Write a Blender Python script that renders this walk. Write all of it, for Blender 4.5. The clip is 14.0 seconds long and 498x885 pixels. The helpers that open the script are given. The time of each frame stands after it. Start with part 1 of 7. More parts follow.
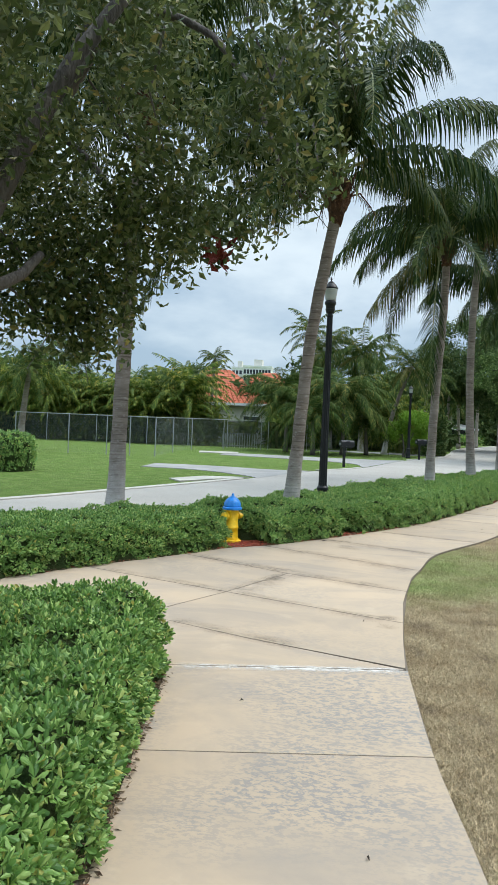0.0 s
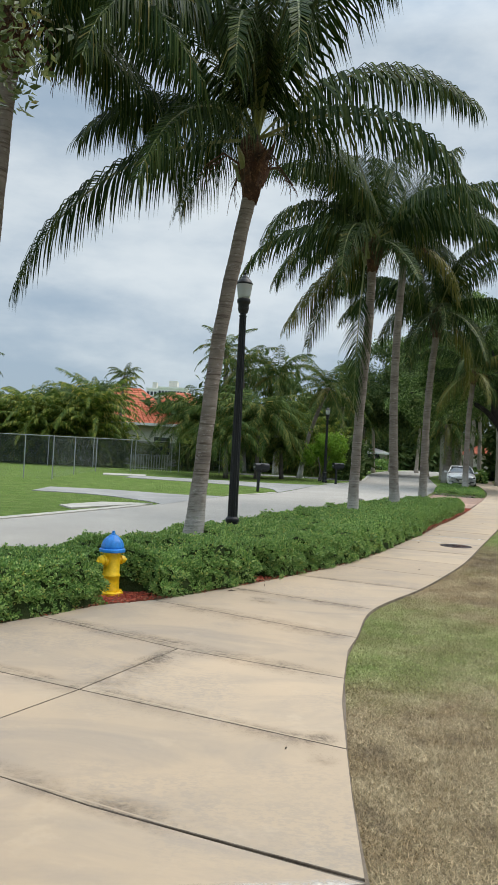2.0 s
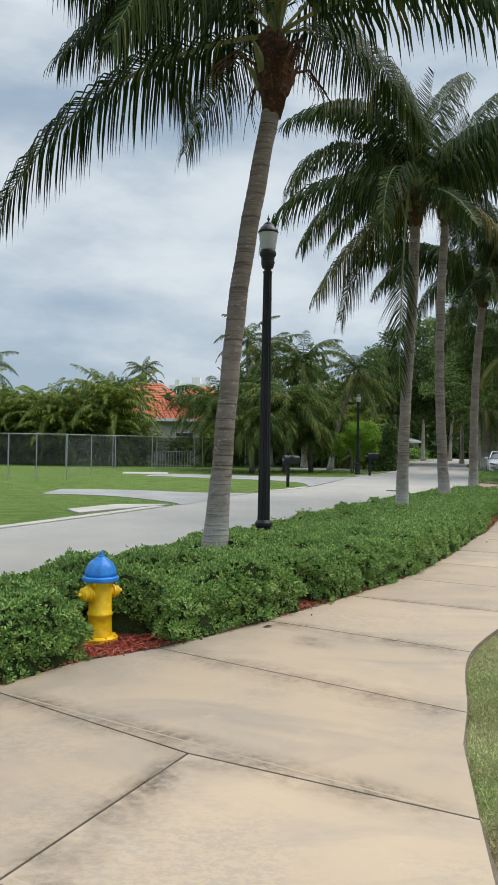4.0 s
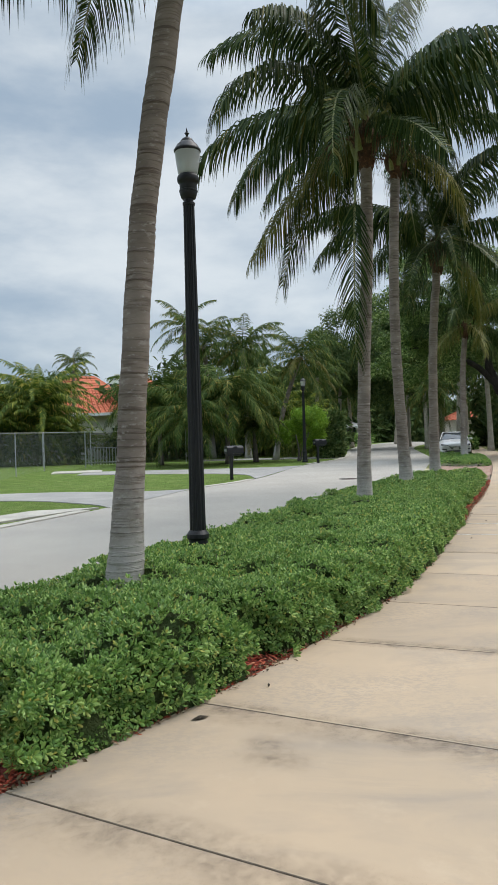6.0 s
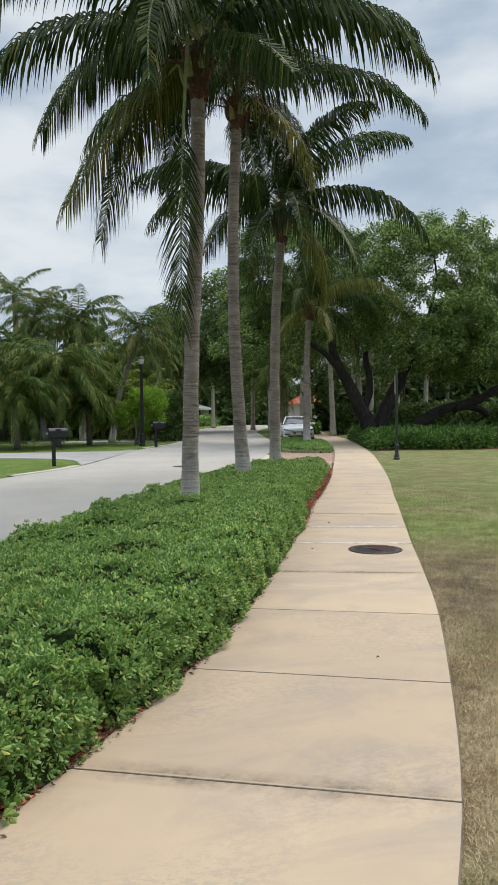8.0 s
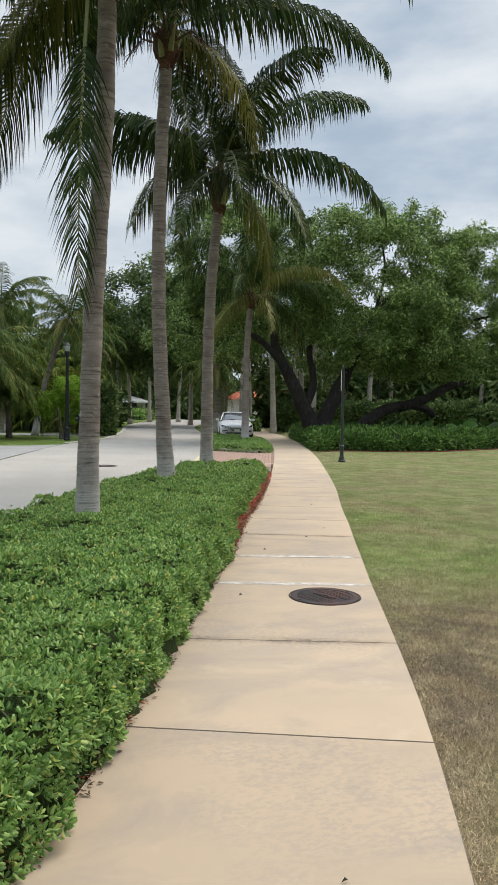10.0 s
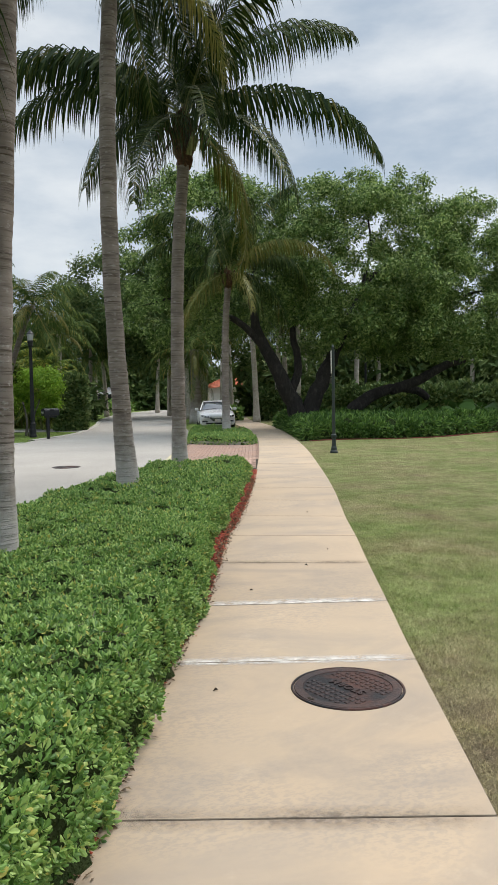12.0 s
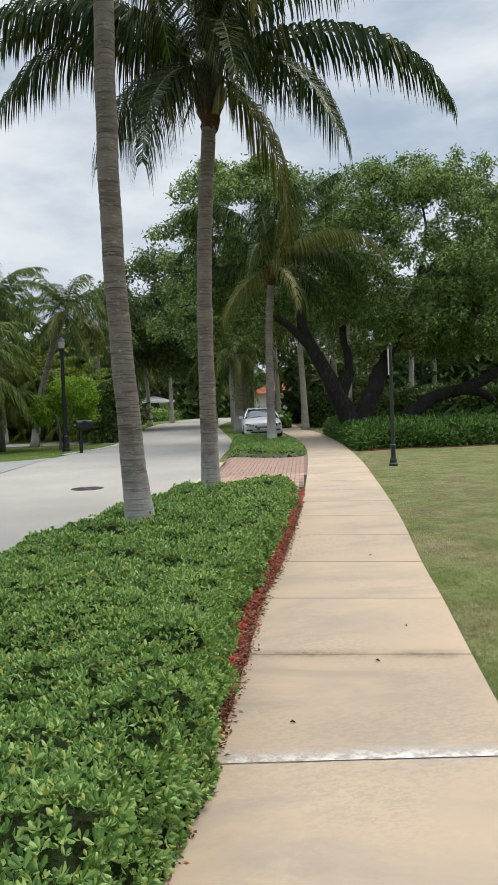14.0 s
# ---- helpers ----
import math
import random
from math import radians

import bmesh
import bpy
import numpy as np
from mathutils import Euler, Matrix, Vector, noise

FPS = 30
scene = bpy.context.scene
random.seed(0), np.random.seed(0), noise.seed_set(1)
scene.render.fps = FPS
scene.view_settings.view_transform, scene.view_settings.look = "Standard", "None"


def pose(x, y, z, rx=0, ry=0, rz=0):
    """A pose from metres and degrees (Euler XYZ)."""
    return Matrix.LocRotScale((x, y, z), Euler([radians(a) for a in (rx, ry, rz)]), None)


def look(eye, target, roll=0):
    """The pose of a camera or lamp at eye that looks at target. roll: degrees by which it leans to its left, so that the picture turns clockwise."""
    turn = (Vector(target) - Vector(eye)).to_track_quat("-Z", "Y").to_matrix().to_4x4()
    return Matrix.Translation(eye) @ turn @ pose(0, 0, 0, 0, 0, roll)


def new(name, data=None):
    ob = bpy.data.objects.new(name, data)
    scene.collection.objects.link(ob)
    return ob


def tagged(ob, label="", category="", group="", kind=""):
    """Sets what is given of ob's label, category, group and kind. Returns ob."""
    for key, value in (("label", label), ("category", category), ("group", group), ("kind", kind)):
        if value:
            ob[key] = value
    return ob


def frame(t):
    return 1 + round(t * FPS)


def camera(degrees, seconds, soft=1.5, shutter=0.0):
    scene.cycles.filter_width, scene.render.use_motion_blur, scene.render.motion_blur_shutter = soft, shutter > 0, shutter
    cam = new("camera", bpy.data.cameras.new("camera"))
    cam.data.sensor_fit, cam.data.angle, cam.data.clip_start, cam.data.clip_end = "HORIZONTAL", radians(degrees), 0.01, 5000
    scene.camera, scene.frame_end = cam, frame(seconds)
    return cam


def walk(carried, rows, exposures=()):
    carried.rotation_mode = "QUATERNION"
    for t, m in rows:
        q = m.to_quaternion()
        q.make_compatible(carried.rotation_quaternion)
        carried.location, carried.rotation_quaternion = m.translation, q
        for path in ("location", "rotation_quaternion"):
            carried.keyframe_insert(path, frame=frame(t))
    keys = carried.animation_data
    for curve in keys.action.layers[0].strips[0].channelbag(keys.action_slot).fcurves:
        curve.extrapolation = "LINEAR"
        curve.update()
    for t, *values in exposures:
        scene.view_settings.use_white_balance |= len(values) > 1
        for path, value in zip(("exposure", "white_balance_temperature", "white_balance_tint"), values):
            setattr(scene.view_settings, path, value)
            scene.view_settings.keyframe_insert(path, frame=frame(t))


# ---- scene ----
cam = camera(36.0, 14.0, 1.5, 0.0)
PATH = [
    (0, (1.719, -0.384, 1.681), (1.485, 1.602, 1.647), 2.4),
    (0.5, (1.75, 0.276, 1.702), (1.574, 2.268, 1.717), 2.9),
    (1, (1.76, 0.938, 1.672), (1.684, 2.937, 1.691), 2.4),
    (1.5, (1.774, 1.522, 1.688), (1.739, 3.521, 1.736), 2.9),
    (2, (1.74, 2.113, 1.653), (1.724, 4.113, 1.688), 3.0),
    (2.5, (1.727, 2.709, 1.626), (1.741, 4.709, 1.636), 1.7),
    (3, (1.712, 3.253, 1.634), (1.692, 5.253, 1.651), 2.3),
    (3.2, (1.696, 3.496, 1.621), (1.665, 5.496, 1.635), 2.4),
    (5.3, (1.571, 6.279, 1.547), (1.418, 8.273, 1.579), -1.4),
    (5.5, (1.592, 6.49, 1.542), (1.496, 8.488, 1.568), -1.1),
    (6, (1.72, 7.111, 1.529), (1.785, 9.11, 1.525), -1.6),
    (6.5, (1.87, 7.631, 1.548), (2.021, 9.625, 1.514), -0.8),
    (7, (2.036, 8.175, 1.554), (2.326, 10.154, 1.507), -0.6),
    (7.5, (2.233, 8.72, 1.598), (2.569, 10.691, 1.552), 0.3),
    (8, (2.43, 9.3, 1.596), (2.886, 11.246, 1.535), -0.6),
    (8.5, (2.611, 9.815, 1.584), (3.154, 11.739, 1.516), -0.3),
    (9, (2.805, 10.374, 1.581), (3.392, 12.284, 1.505), 0.9),
    (9.2, (2.908, 10.638, 1.6), (3.522, 12.54, 1.523), 1.1),
    (11.3, (3.73, 13.033, 1.657), (4.317, 14.944, 1.587), 0.2),
    (11.5, (3.824, 13.295, 1.673), (4.448, 15.194, 1.606), -0.3),
    (12, (4.055, 13.898, 1.644), (4.7, 15.788, 1.538), -1.0),
    (12.5, (4.256, 14.483, 1.61), (4.914, 16.364, 1.438), -0.1),
    (13, (4.519, 15.089, 1.593), (5.202, 16.961, 1.423), -0.0),
    (13.5, (4.778, 15.711, 1.615), (5.396, 17.609, 1.486), 0.0),
    (14, (4.921, 16.19, 1.692), (5.442, 18.119, 1.605), -2.2),
]
EXPOSURES = [(0, 0.31, 6500, 10), (0.6, 0.23, 6950, 11.5), (1.2, 0.12, 7050, 12), (2.0, 0.09, 6900, 13), (6.0, 0.10, 6900, 14), (9.0, 0.19, 7150, 15.5), (14.0, 0.21, 7150, 16)]
walk(cam, [(t, look(eye, target, roll)) for t, eye, target, roll in PATH], EXPOSURES)


# ---- sky and sun ----
def build_sky():
    w = bpy.data.worlds.new("overcast_sky")
    scene.world = w
    w.use_nodes = True
    t = w.node_tree
    bg = t.nodes["Background"]
    sky = t.nodes.new("ShaderNodeTexSky")
    sky.sky_type, sky.sun_disc = "NISHITA", False
    sky.sun_elevation, sky.sun_rotation = radians(52), radians(70)
    c = t.nodes.new("ShaderNodeTexCoord")
    mp = t.nodes.new("ShaderNodeMapping")
    mp.inputs["Scale"].default_value = (1.0, 1.0, 2.6)
    t.links.new(c.outputs["Generated"], mp.inputs[0])

    def cloud(scale, detail, lo, hi, off):
        n = t.nodes.new("ShaderNodeTexNoise")
        n.inputs["Scale"].default_value, n.inputs["Detail"].default_value, n.inputs["Roughness"].default_value = scale, detail, 0.55
        m2 = t.nodes.new("ShaderNodeMapping")
        m2.inputs["Location"].default_value = (off, off * 0.7, 0)
        t.links.new(mp.outputs[0], m2.inputs[0])
        t.links.new(m2.outputs[0], n.inputs["Vector"])
        r = t.nodes.new("ShaderNodeMapRange")
        r.interpolation_type = "SMOOTHSTEP"
        r.inputs[1].default_value, r.inputs[2].default_value = lo, hi
        t.links.new(n.outputs[0], r.inputs[0])
        return r.outputs[0]

    def mix(a, b, f):
        n = t.nodes.new("ShaderNodeMix")
        n.data_type = "RGBA"
        for key, val in ((0, f), (6, a), (7, b)):
            if hasattr(val, "links"):
                t.links.new(val, n.inputs[key])
            elif key == 0:
                n.inputs[0].default_value = val
            else:
                n.inputs[key].default_value = (*val, 1)
        return n.outputs[2]

    dim = t.nodes.new("ShaderNodeVectorMath")
    dim.operation = "SCALE"
    dim.inputs["Scale"].default_value = 0.10
    t.links.new(sky.outputs[0], dim.inputs[0])
    shade = mix((0.33, 0.455, 0.585), (0.695, 0.80, 0.865), cloud(2.4, 7, 0.36, 0.66, 7.3))
    col = mix(dim.outputs[0], shade, 0.86)
    # an overcast sky is brighter overhead
    s = t.nodes.new("ShaderNodeSeparateXYZ")
    t.links.new(c.outputs["Generated"], s.inputs[0])
    k = t.nodes.new("ShaderNodeMapRange")
    k.inputs[1].default_value, k.inputs[2].default_value, k.inputs[3].default_value, k.inputs[4].default_value = 0.48, 1.0, 1.0, 4.2
    t.links.new(s.outputs[2], k.inputs[0])
    g = t.nodes.new("ShaderNodeVectorMath")
    g.operation = "SCALE"
    t.links.new(col, g.inputs[0])
    t.links.new(k.outputs[0], g.inputs["Scale"])
    t.links.new(g.outputs[0], bg.inputs[0])
    bg.inputs[1].default_value = 1.0
    sun = new("sun", bpy.data.lights.new("sun", "SUN"))
    sun.data.energy, sun.data.angle, sun.data.color = 1.9, radians(40), (1.0, 0.96, 0.9)
    sun.matrix_basis = look((8, 3, 14), (0, 0, 0))


build_sky()

# ---- helpers of this scene ----
def gz(y):
    """Height of the ground: level at first, then a very gentle rise."""
    y = min(y, 110.0)
    return 0.0135 * (math.sqrt((y - 19) ** 2 + 16) + (y - 19)) / 2


def gzn(y):
    y = np.minimum(y, 110.0)
    return 0.0135 * (np.sqrt((y - 19) ** 2 + 16) + (y - 19)) / 2


def mesh_np(name, verts, tris, smooth=False):
    """A mesh from arrays of vertices and triangles."""
    me = bpy.data.meshes.new(name)
    verts = np.asarray(verts, dtype=np.float32)
    tris = np.asarray(tris, dtype=np.int32)
    me.vertices.add(len(verts))
    me.vertices.foreach_set("co", verts.ravel())
    me.loops.add(tris.size)
    me.loops.foreach_set("vertex_index", tris.ravel())
    me.polygons.add(len(tris))
    me.polygons.foreach_set("loop_start", np.arange(0, tris.size, 3, dtype=np.int32))
    me.polygons.foreach_set("use_smooth", np.full(len(tris), smooth))
    me.update(calc_edges=True)
    return me


def part_me(name, me, material, parent=None, label=""):
    ob = new(name, me)
    if material and not me.materials:
        me.materials.append(material)
    if parent:
        ob.parent = parent
    if label:
        ob["label"] = label
    return ob


def part(name, bm, material, parent=None, label="", smooth=False):
    """Links a bmesh as one mesh object under a thing."""
    me = bpy.data.meshes.new(name)
    bmesh.ops.recalc_face_normals(bm, faces=bm.faces)
    if smooth:
        for f in bm.faces:
            f.smooth = True
    bm.to_mesh(me)
    bm.free()
    return part_me(name, me, material, parent, label)


def thing(name, m, label, category, group="", kind=""):
    ob = new(name)
    ob.matrix_basis = m
    ob.empty_display_size = 0.2
    return tagged(ob, label, category, group, kind)


def box(sx, sy, sz, c=(0, 0, 0), bev=0.0, bm=None, turn=0.0):
    bm = bm or bmesh.new()
    r = bmesh.ops.create_cube(bm, size=1.0)
    vs = r["verts"]
    m = Matrix.Translation(c) @ Matrix.Rotation(turn, 4, "Z") @ Matrix.Diagonal((sx, sy, sz, 1))
    bmesh.ops.transform(bm, matrix=m, verts=vs)
    if bev:
        es = list({e for v in vs for e in v.link_edges})
        bmesh.ops.bevel(bm, geom=es, offset=bev, segments=2, affect="EDGES", profile=0.6)
    return bm


def lathe(profile, n=24, bm=None, m=None):
    """Turns (radius, height) pairs round the z axis."""
    bm = bm or bmesh.new()
    rings = []
    for r, z in profile:
        if r < 1e-5:
            rings.append([bm.verts.new((0, 0, z))])
        else:
            rings.append([bm.verts.new((r * math.cos(2 * math.pi * i / n), r * math.sin(2 * math.pi * i / n), z)) for i in range(n)])
    made = [v for r in rings for v in r]
    for a, b in zip(rings, rings[1:]):
        for i in range(n):
            j = (i + 1) % n
            if len(a) == 1 and len(b) == 1:
                continue
            if len(a) == 1:
                bm.faces.new((a[0], b[i], b[j]))
            elif len(b) == 1:
                bm.faces.new((a[i], a[j], b[0]))
            else:
                bm.faces.new((a[i], a[j], b[j], b[i]))
    for r in (rings[0], rings[-1]):
        if len(r) > 2:
            bm.faces.new(r)
    if m is not None:
        bmesh.ops.transform(bm, matrix=m, verts=made)
    return bm


def tube(points, radii, n=8, bm=None, closed_ends=True):
    """A round tube along points with a radius at each."""
    bm = bm or bmesh.new()
    pts = [Vector(p) for p in points]
    rings = []
    side = None
    for i, p in enumerate(pts):
        d = (pts[min(i + 1, len(pts) - 1)] - pts[max(i - 1, 0)]).normalized()
        if side is None:
            side = d.orthogonal().normalized()
        side = (side - d * side.dot(d)).normalized()
        up = d.cross(side)
        r = radii[i] if hasattr(radii, "__len__") else radii
        rings.append([bm.verts.new(p + r * (math.cos(2 * math.pi * k / n) * side + math.sin(2 * math.pi * k / n) * up)) for k in range(n)])
    for a, b in zip(rings, rings[1:]):
        for i in range(n):
            j = (i + 1) % n
            bm.faces.new((a[i], a[j], b[j], b[i]))
    if closed_ends:
        bm.faces.new(rings[0])
        bm.faces.new(rings[-1])
    return bm


def smooth_line(pts, step=0.3):
    """A smooth curve (Catmull-Rom) through plan points."""
    p = [np.array(q, float) for q in pts]
    p = [2 * p[0] - p[1]] + p + [2 * p[-1] - p[-2]]
    out = []
    for a, b, c, d in zip(p, p[1:], p[2:], p[3:]):
        n = max(1, int(np.linalg.norm(c - b) / step))
        for i in range(n):
            t = i / n
            out.append(0.5 * (2 * b + (c - a) * t + (2 * a - 5 * b + 4 * c - d) * t * t + (3 * b - a - 3 * c + d) * t ** 3))
    out.append(p[-2])
    return np.array(out)


def resample(line, n):
    d = np.r_[0, np.cumsum(np.linalg.norm(np.diff(line, axis=0), axis=1))]
    s = np.linspace(0, d[-1], n)
    return np.stack([np.interp(s, d, line[:, k]) for k in range(line.shape[1])], 1)


def strip(left, right, h, n=60, across=4, skirt=0.06):
    """A sheet between two lines of the plan, laid h above the ground, with sides that go down."""
    a, b = resample(np.array(left, float), n), resample(np.array(right, float), n)
    bm = bmesh.new()
    grid = []
    for p, q in zip(a, b):
        row = []
        for k in range(across + 1):
            w = p + (q - p) * k / across
            row.append(bm.verts.new((w[0], w[1], gz(w[1]) + h)))
        row.insert(0, bm.verts.new((p[0], p[1], gz(p[1]) + h - skirt)))
        row.append(bm.verts.new((q[0], q[1], gz(q[1]) + h - skirt)))
        grid.append(row)
    for r, s in zip(grid, grid[1:]):
        for k in range(len(r) - 1):
            bm.faces.new((r[k], r[k + 1], s[k + 1], s[k]))
    return bm


def inset_poly(pts, d):
    """Moves the sides of a plan polygon inwards by d."""
    p = np.array(pts, float)
    nxt = np.roll(p, -1, 0)
    area = np.sum(p[:, 0] * nxt[:, 1] - nxt[:, 0] * p[:, 1])
    if area < 0:
        p = p[::-1]
        nxt = np.roll(p, -1, 0)
    e = nxt - p
    e /= np.linalg.norm(e, axis=1)[:, None] + 1e-9
    nrm = np.stack([-e[:, 1], e[:, 0]], 1)
    prev = np.roll(nrm, 1, 0)
    m = nrm + prev
    m /= (np.linalg.norm(m, axis=1) ** 2)[:, None] / 2 + 1e-9
    return p + m * d


def slab_mesh(poly, h, gap=0.0042, chamfer=0.003, thick=0.09):
    """One cast slab: an outline with a chamfered top edge; its sides take the second material."""
    outer, top = inset_poly(poly, gap), inset_poly(poly, gap + chamfer)
    bm = bmesh.new()
    a = [bm.verts.new((x, y, gz(y) + h - thick)) for x, y in outer]
    b = [bm.verts.new((x, y, gz(y) + h - chamfer)) for x, y in outer]
    c = [bm.verts.new((x, y, gz(y) + h)) for x, y in top]
    n = len(a)
    for i in range(n):
        j = (i + 1) % n
        for f in ((a[i], a[j], b[j], b[i]), (b[i], b[j], c[j], c[i])):
            bm.faces.new(f).material_index = 1
    bm.faces.new(c)
    return bm


def inside(px, py, poly):
    """Which plan points lie in a polygon."""
    p = np.array(poly, float)
    res = np.zeros(len(px), bool)
    for (x0, y0), (x1, y1) in zip(p, np.roll(p, -1, 0)):
        cross = ((y0 > py) != (y1 > py)) & (px < (x1 - x0) * (py - y0) / (y1 - y0 + 1e-12) + x0)
        res ^= cross
    return res


def edge_distance(px, py, poly):
    p = np.array(poly, float)
    best = np.full(len(px), 1e9)
    for a, b in zip(p, np.roll(p, -1, 0)):
        e = b - a
        t = np.clip(((px - a[0]) * e[0] + (py - a[1]) * e[1]) / (e @ e + 1e-12), 0, 1)
        best = np.minimum(best, np.hypot(px - a[0] - t * e[0], py - a[1] - t * e[1]))
    return best


def sprinkle(poly, per_m2, rng):
    """Random plan points in a polygon."""
    p = np.array(poly, float)
    lo, hi = p.min(0), p.max(0)
    n = int(np.prod(hi - lo) * per_m2)
    x, y = rng.uniform(lo[0], hi[0], n), rng.uniform(lo[1], hi[1], n)
    k = inside(x, y, p)
    return x[k], y[k]


def waves(x, y, seed, scale):
    """A cheap smooth random field of about -1 to 1."""
    r = np.random.default_rng(seed)
    out = np.zeros_like(x)
    for i in range(7):
        a, f, ph = r.uniform(0, 6.3), r.uniform(0.6, 1.7) / scale * 6.28, r.uniform(0, 6.3)
        out += np.sin((x * np.cos(a) + y * np.sin(a)) * f + ph)
    return out / 3.0


def rotations(axis, spin):
    """Frames whose z axis is axis, turned by spin about it: arrays (n, 3, 3)."""
    z = axis / (np.linalg.norm(axis, axis=1)[:, None] + 1e-9)
    ref = np.where(np.abs(z[:, 2:3]) < 0.95, np.array([[0, 0, 1.0]]), np.array([[1.0, 0, 0]]))
    x = np.cross(ref, z)
    x /= np.linalg.norm(x, axis=1)[:, None]
    y = np.cross(z, x)
    c, s = np.cos(spin)[:, None], np.sin(spin)[:, None]
    return np.stack([c * x + s * y, -s * x + c * y, z], 2)


def scatter(template_v, template_t, place, axis, size, rng):
    """Many turned and scaled copies of a small mesh, as arrays."""
    n, k = len(place), len(template_v)
    rot = rotations(axis, rng.uniform(0, 6.283, n))
    v = np.einsum("nij,kj->nki", rot, template_v) * size[:, None, None] + place[:, None, :]
    t = template_t[None] + (np.arange(n) * k)[:, None, None]
    return v.reshape(-1, 3), t.reshape(-1, 3)


def rosette(leaves=6, lift=0.55, wide=0.46, seed=1):
    """Blunt leaves of length 1 round a shoot tip."""
    r = np.random.default_rng(seed)
    v, t = [], []
    for i in range(leaves):
        a = 6.283 * i / leaves + r.uniform(-0.3, 0.3)
        el = lift + r.uniform(-0.45, 0.4)
        d = np.array([math.cos(a) * math.cos(el), math.sin(a) * math.cos(el), math.sin(el)])
        s = np.array([-math.sin(a), math.cos(a), 0])
        u = np.cross(d, s)
        ln = r.uniform(0.75, 1.1)
        w = wide * ln
        b = len(v)
        v += [d * 0.05, d * 0.62 * ln + s * w * 0.52 - u * 0.08, d * 0.97 * ln + s * w * 0.22 + u * 0.04, d * 0.97 * ln - s * w * 0.22 + u * 0.04, d * 0.62 * ln - s * w * 0.52 - u * 0.08]
        t += [(b, b + 1, b + 2), (b, b + 2, b + 3), (b, b + 3, b + 4)]
    return np.array(v), np.array(t)


LEAF_V = np.array([(0, 0, 0), (0.5, 0.2, 0.05), (1, 0, -0.08), (0.5, -0.2, 0.05)], float)
LEAF_T = np.array([(0, 1, 2), (0, 2, 3)])
WIDE_LEAF_V = np.array([(0, 0, 0), (0.42, 0.25, 0.08), (1, 0, -0.1), (0.42, -0.25, 0.08)], float)


def join(parts):
    vs, ts, n = [], [], 0
    for v, t in parts:
        vs.append(v)
        ts.append(np.asarray(t) + n)
        n += len(v)
    return np.concatenate(vs), np.concatenate(ts)


# ---- materials ----
def nodes_of(name):
    m = bpy.data.materials.new(name)
    m.use_nodes = True
    t = m.node_tree
    return m, t, t.nodes["Principled BSDF"]


def mixer(t, a, b, fac, mode="MIX"):
    """A colour mix node; a, b, fac are sockets or values."""
    n = t.nodes.new("ShaderNodeMix")
    n.data_type, n.blend_type = "RGBA", mode
    for key, val in ((0, fac), (6, a), (7, b)):
        if hasattr(val, "links"):
            t.links.new(val, n.inputs[key])
        elif key == 0:
            n.inputs[0].default_value = val
        else:
            n.inputs[key].default_value = (*val, 1)
    return n.outputs[2]


def noise_of(t, scale, detail=4, rough=0.55, stretch=None, coord="Object", lo=0.35, hi=0.65, dist=0.0):
    c = t.nodes.new("ShaderNodeTexCoord")
    src = c.outputs[coord]
    if stretch:
        mp = t.nodes.new("ShaderNodeMapping")
        mp.inputs["Scale"].default_value = stretch
        t.links.new(src, mp.inputs[0])
        src = mp.outputs[0]
    n = t.nodes.new("ShaderNodeTexNoise")
    n.inputs["Scale"].default_value, n.inputs["Detail"].default_value, n.inputs["Roughness"].default_value = scale, detail, rough
    n.inputs["Distortion"].default_value = dist
    t.links.new(src, n.inputs["Vector"])
    r = t.nodes.new("ShaderNodeMapRange")
    r.inputs[1].default_value, r.inputs[2].default_value = lo, hi
    t.links.new(n.outputs[0], r.inputs[0])
    return r.outputs[0]


def bump_of(t, p, height, strength, distance):
    b = t.nodes.new("ShaderNodeBump")
    b.inputs["Strength"].default_value, b.inputs["Distance"].default_value = strength, distance
    t.links.new(height, b.inputs["Height"])
    t.links.new(b.outputs[0], p.inputs["Normal"])


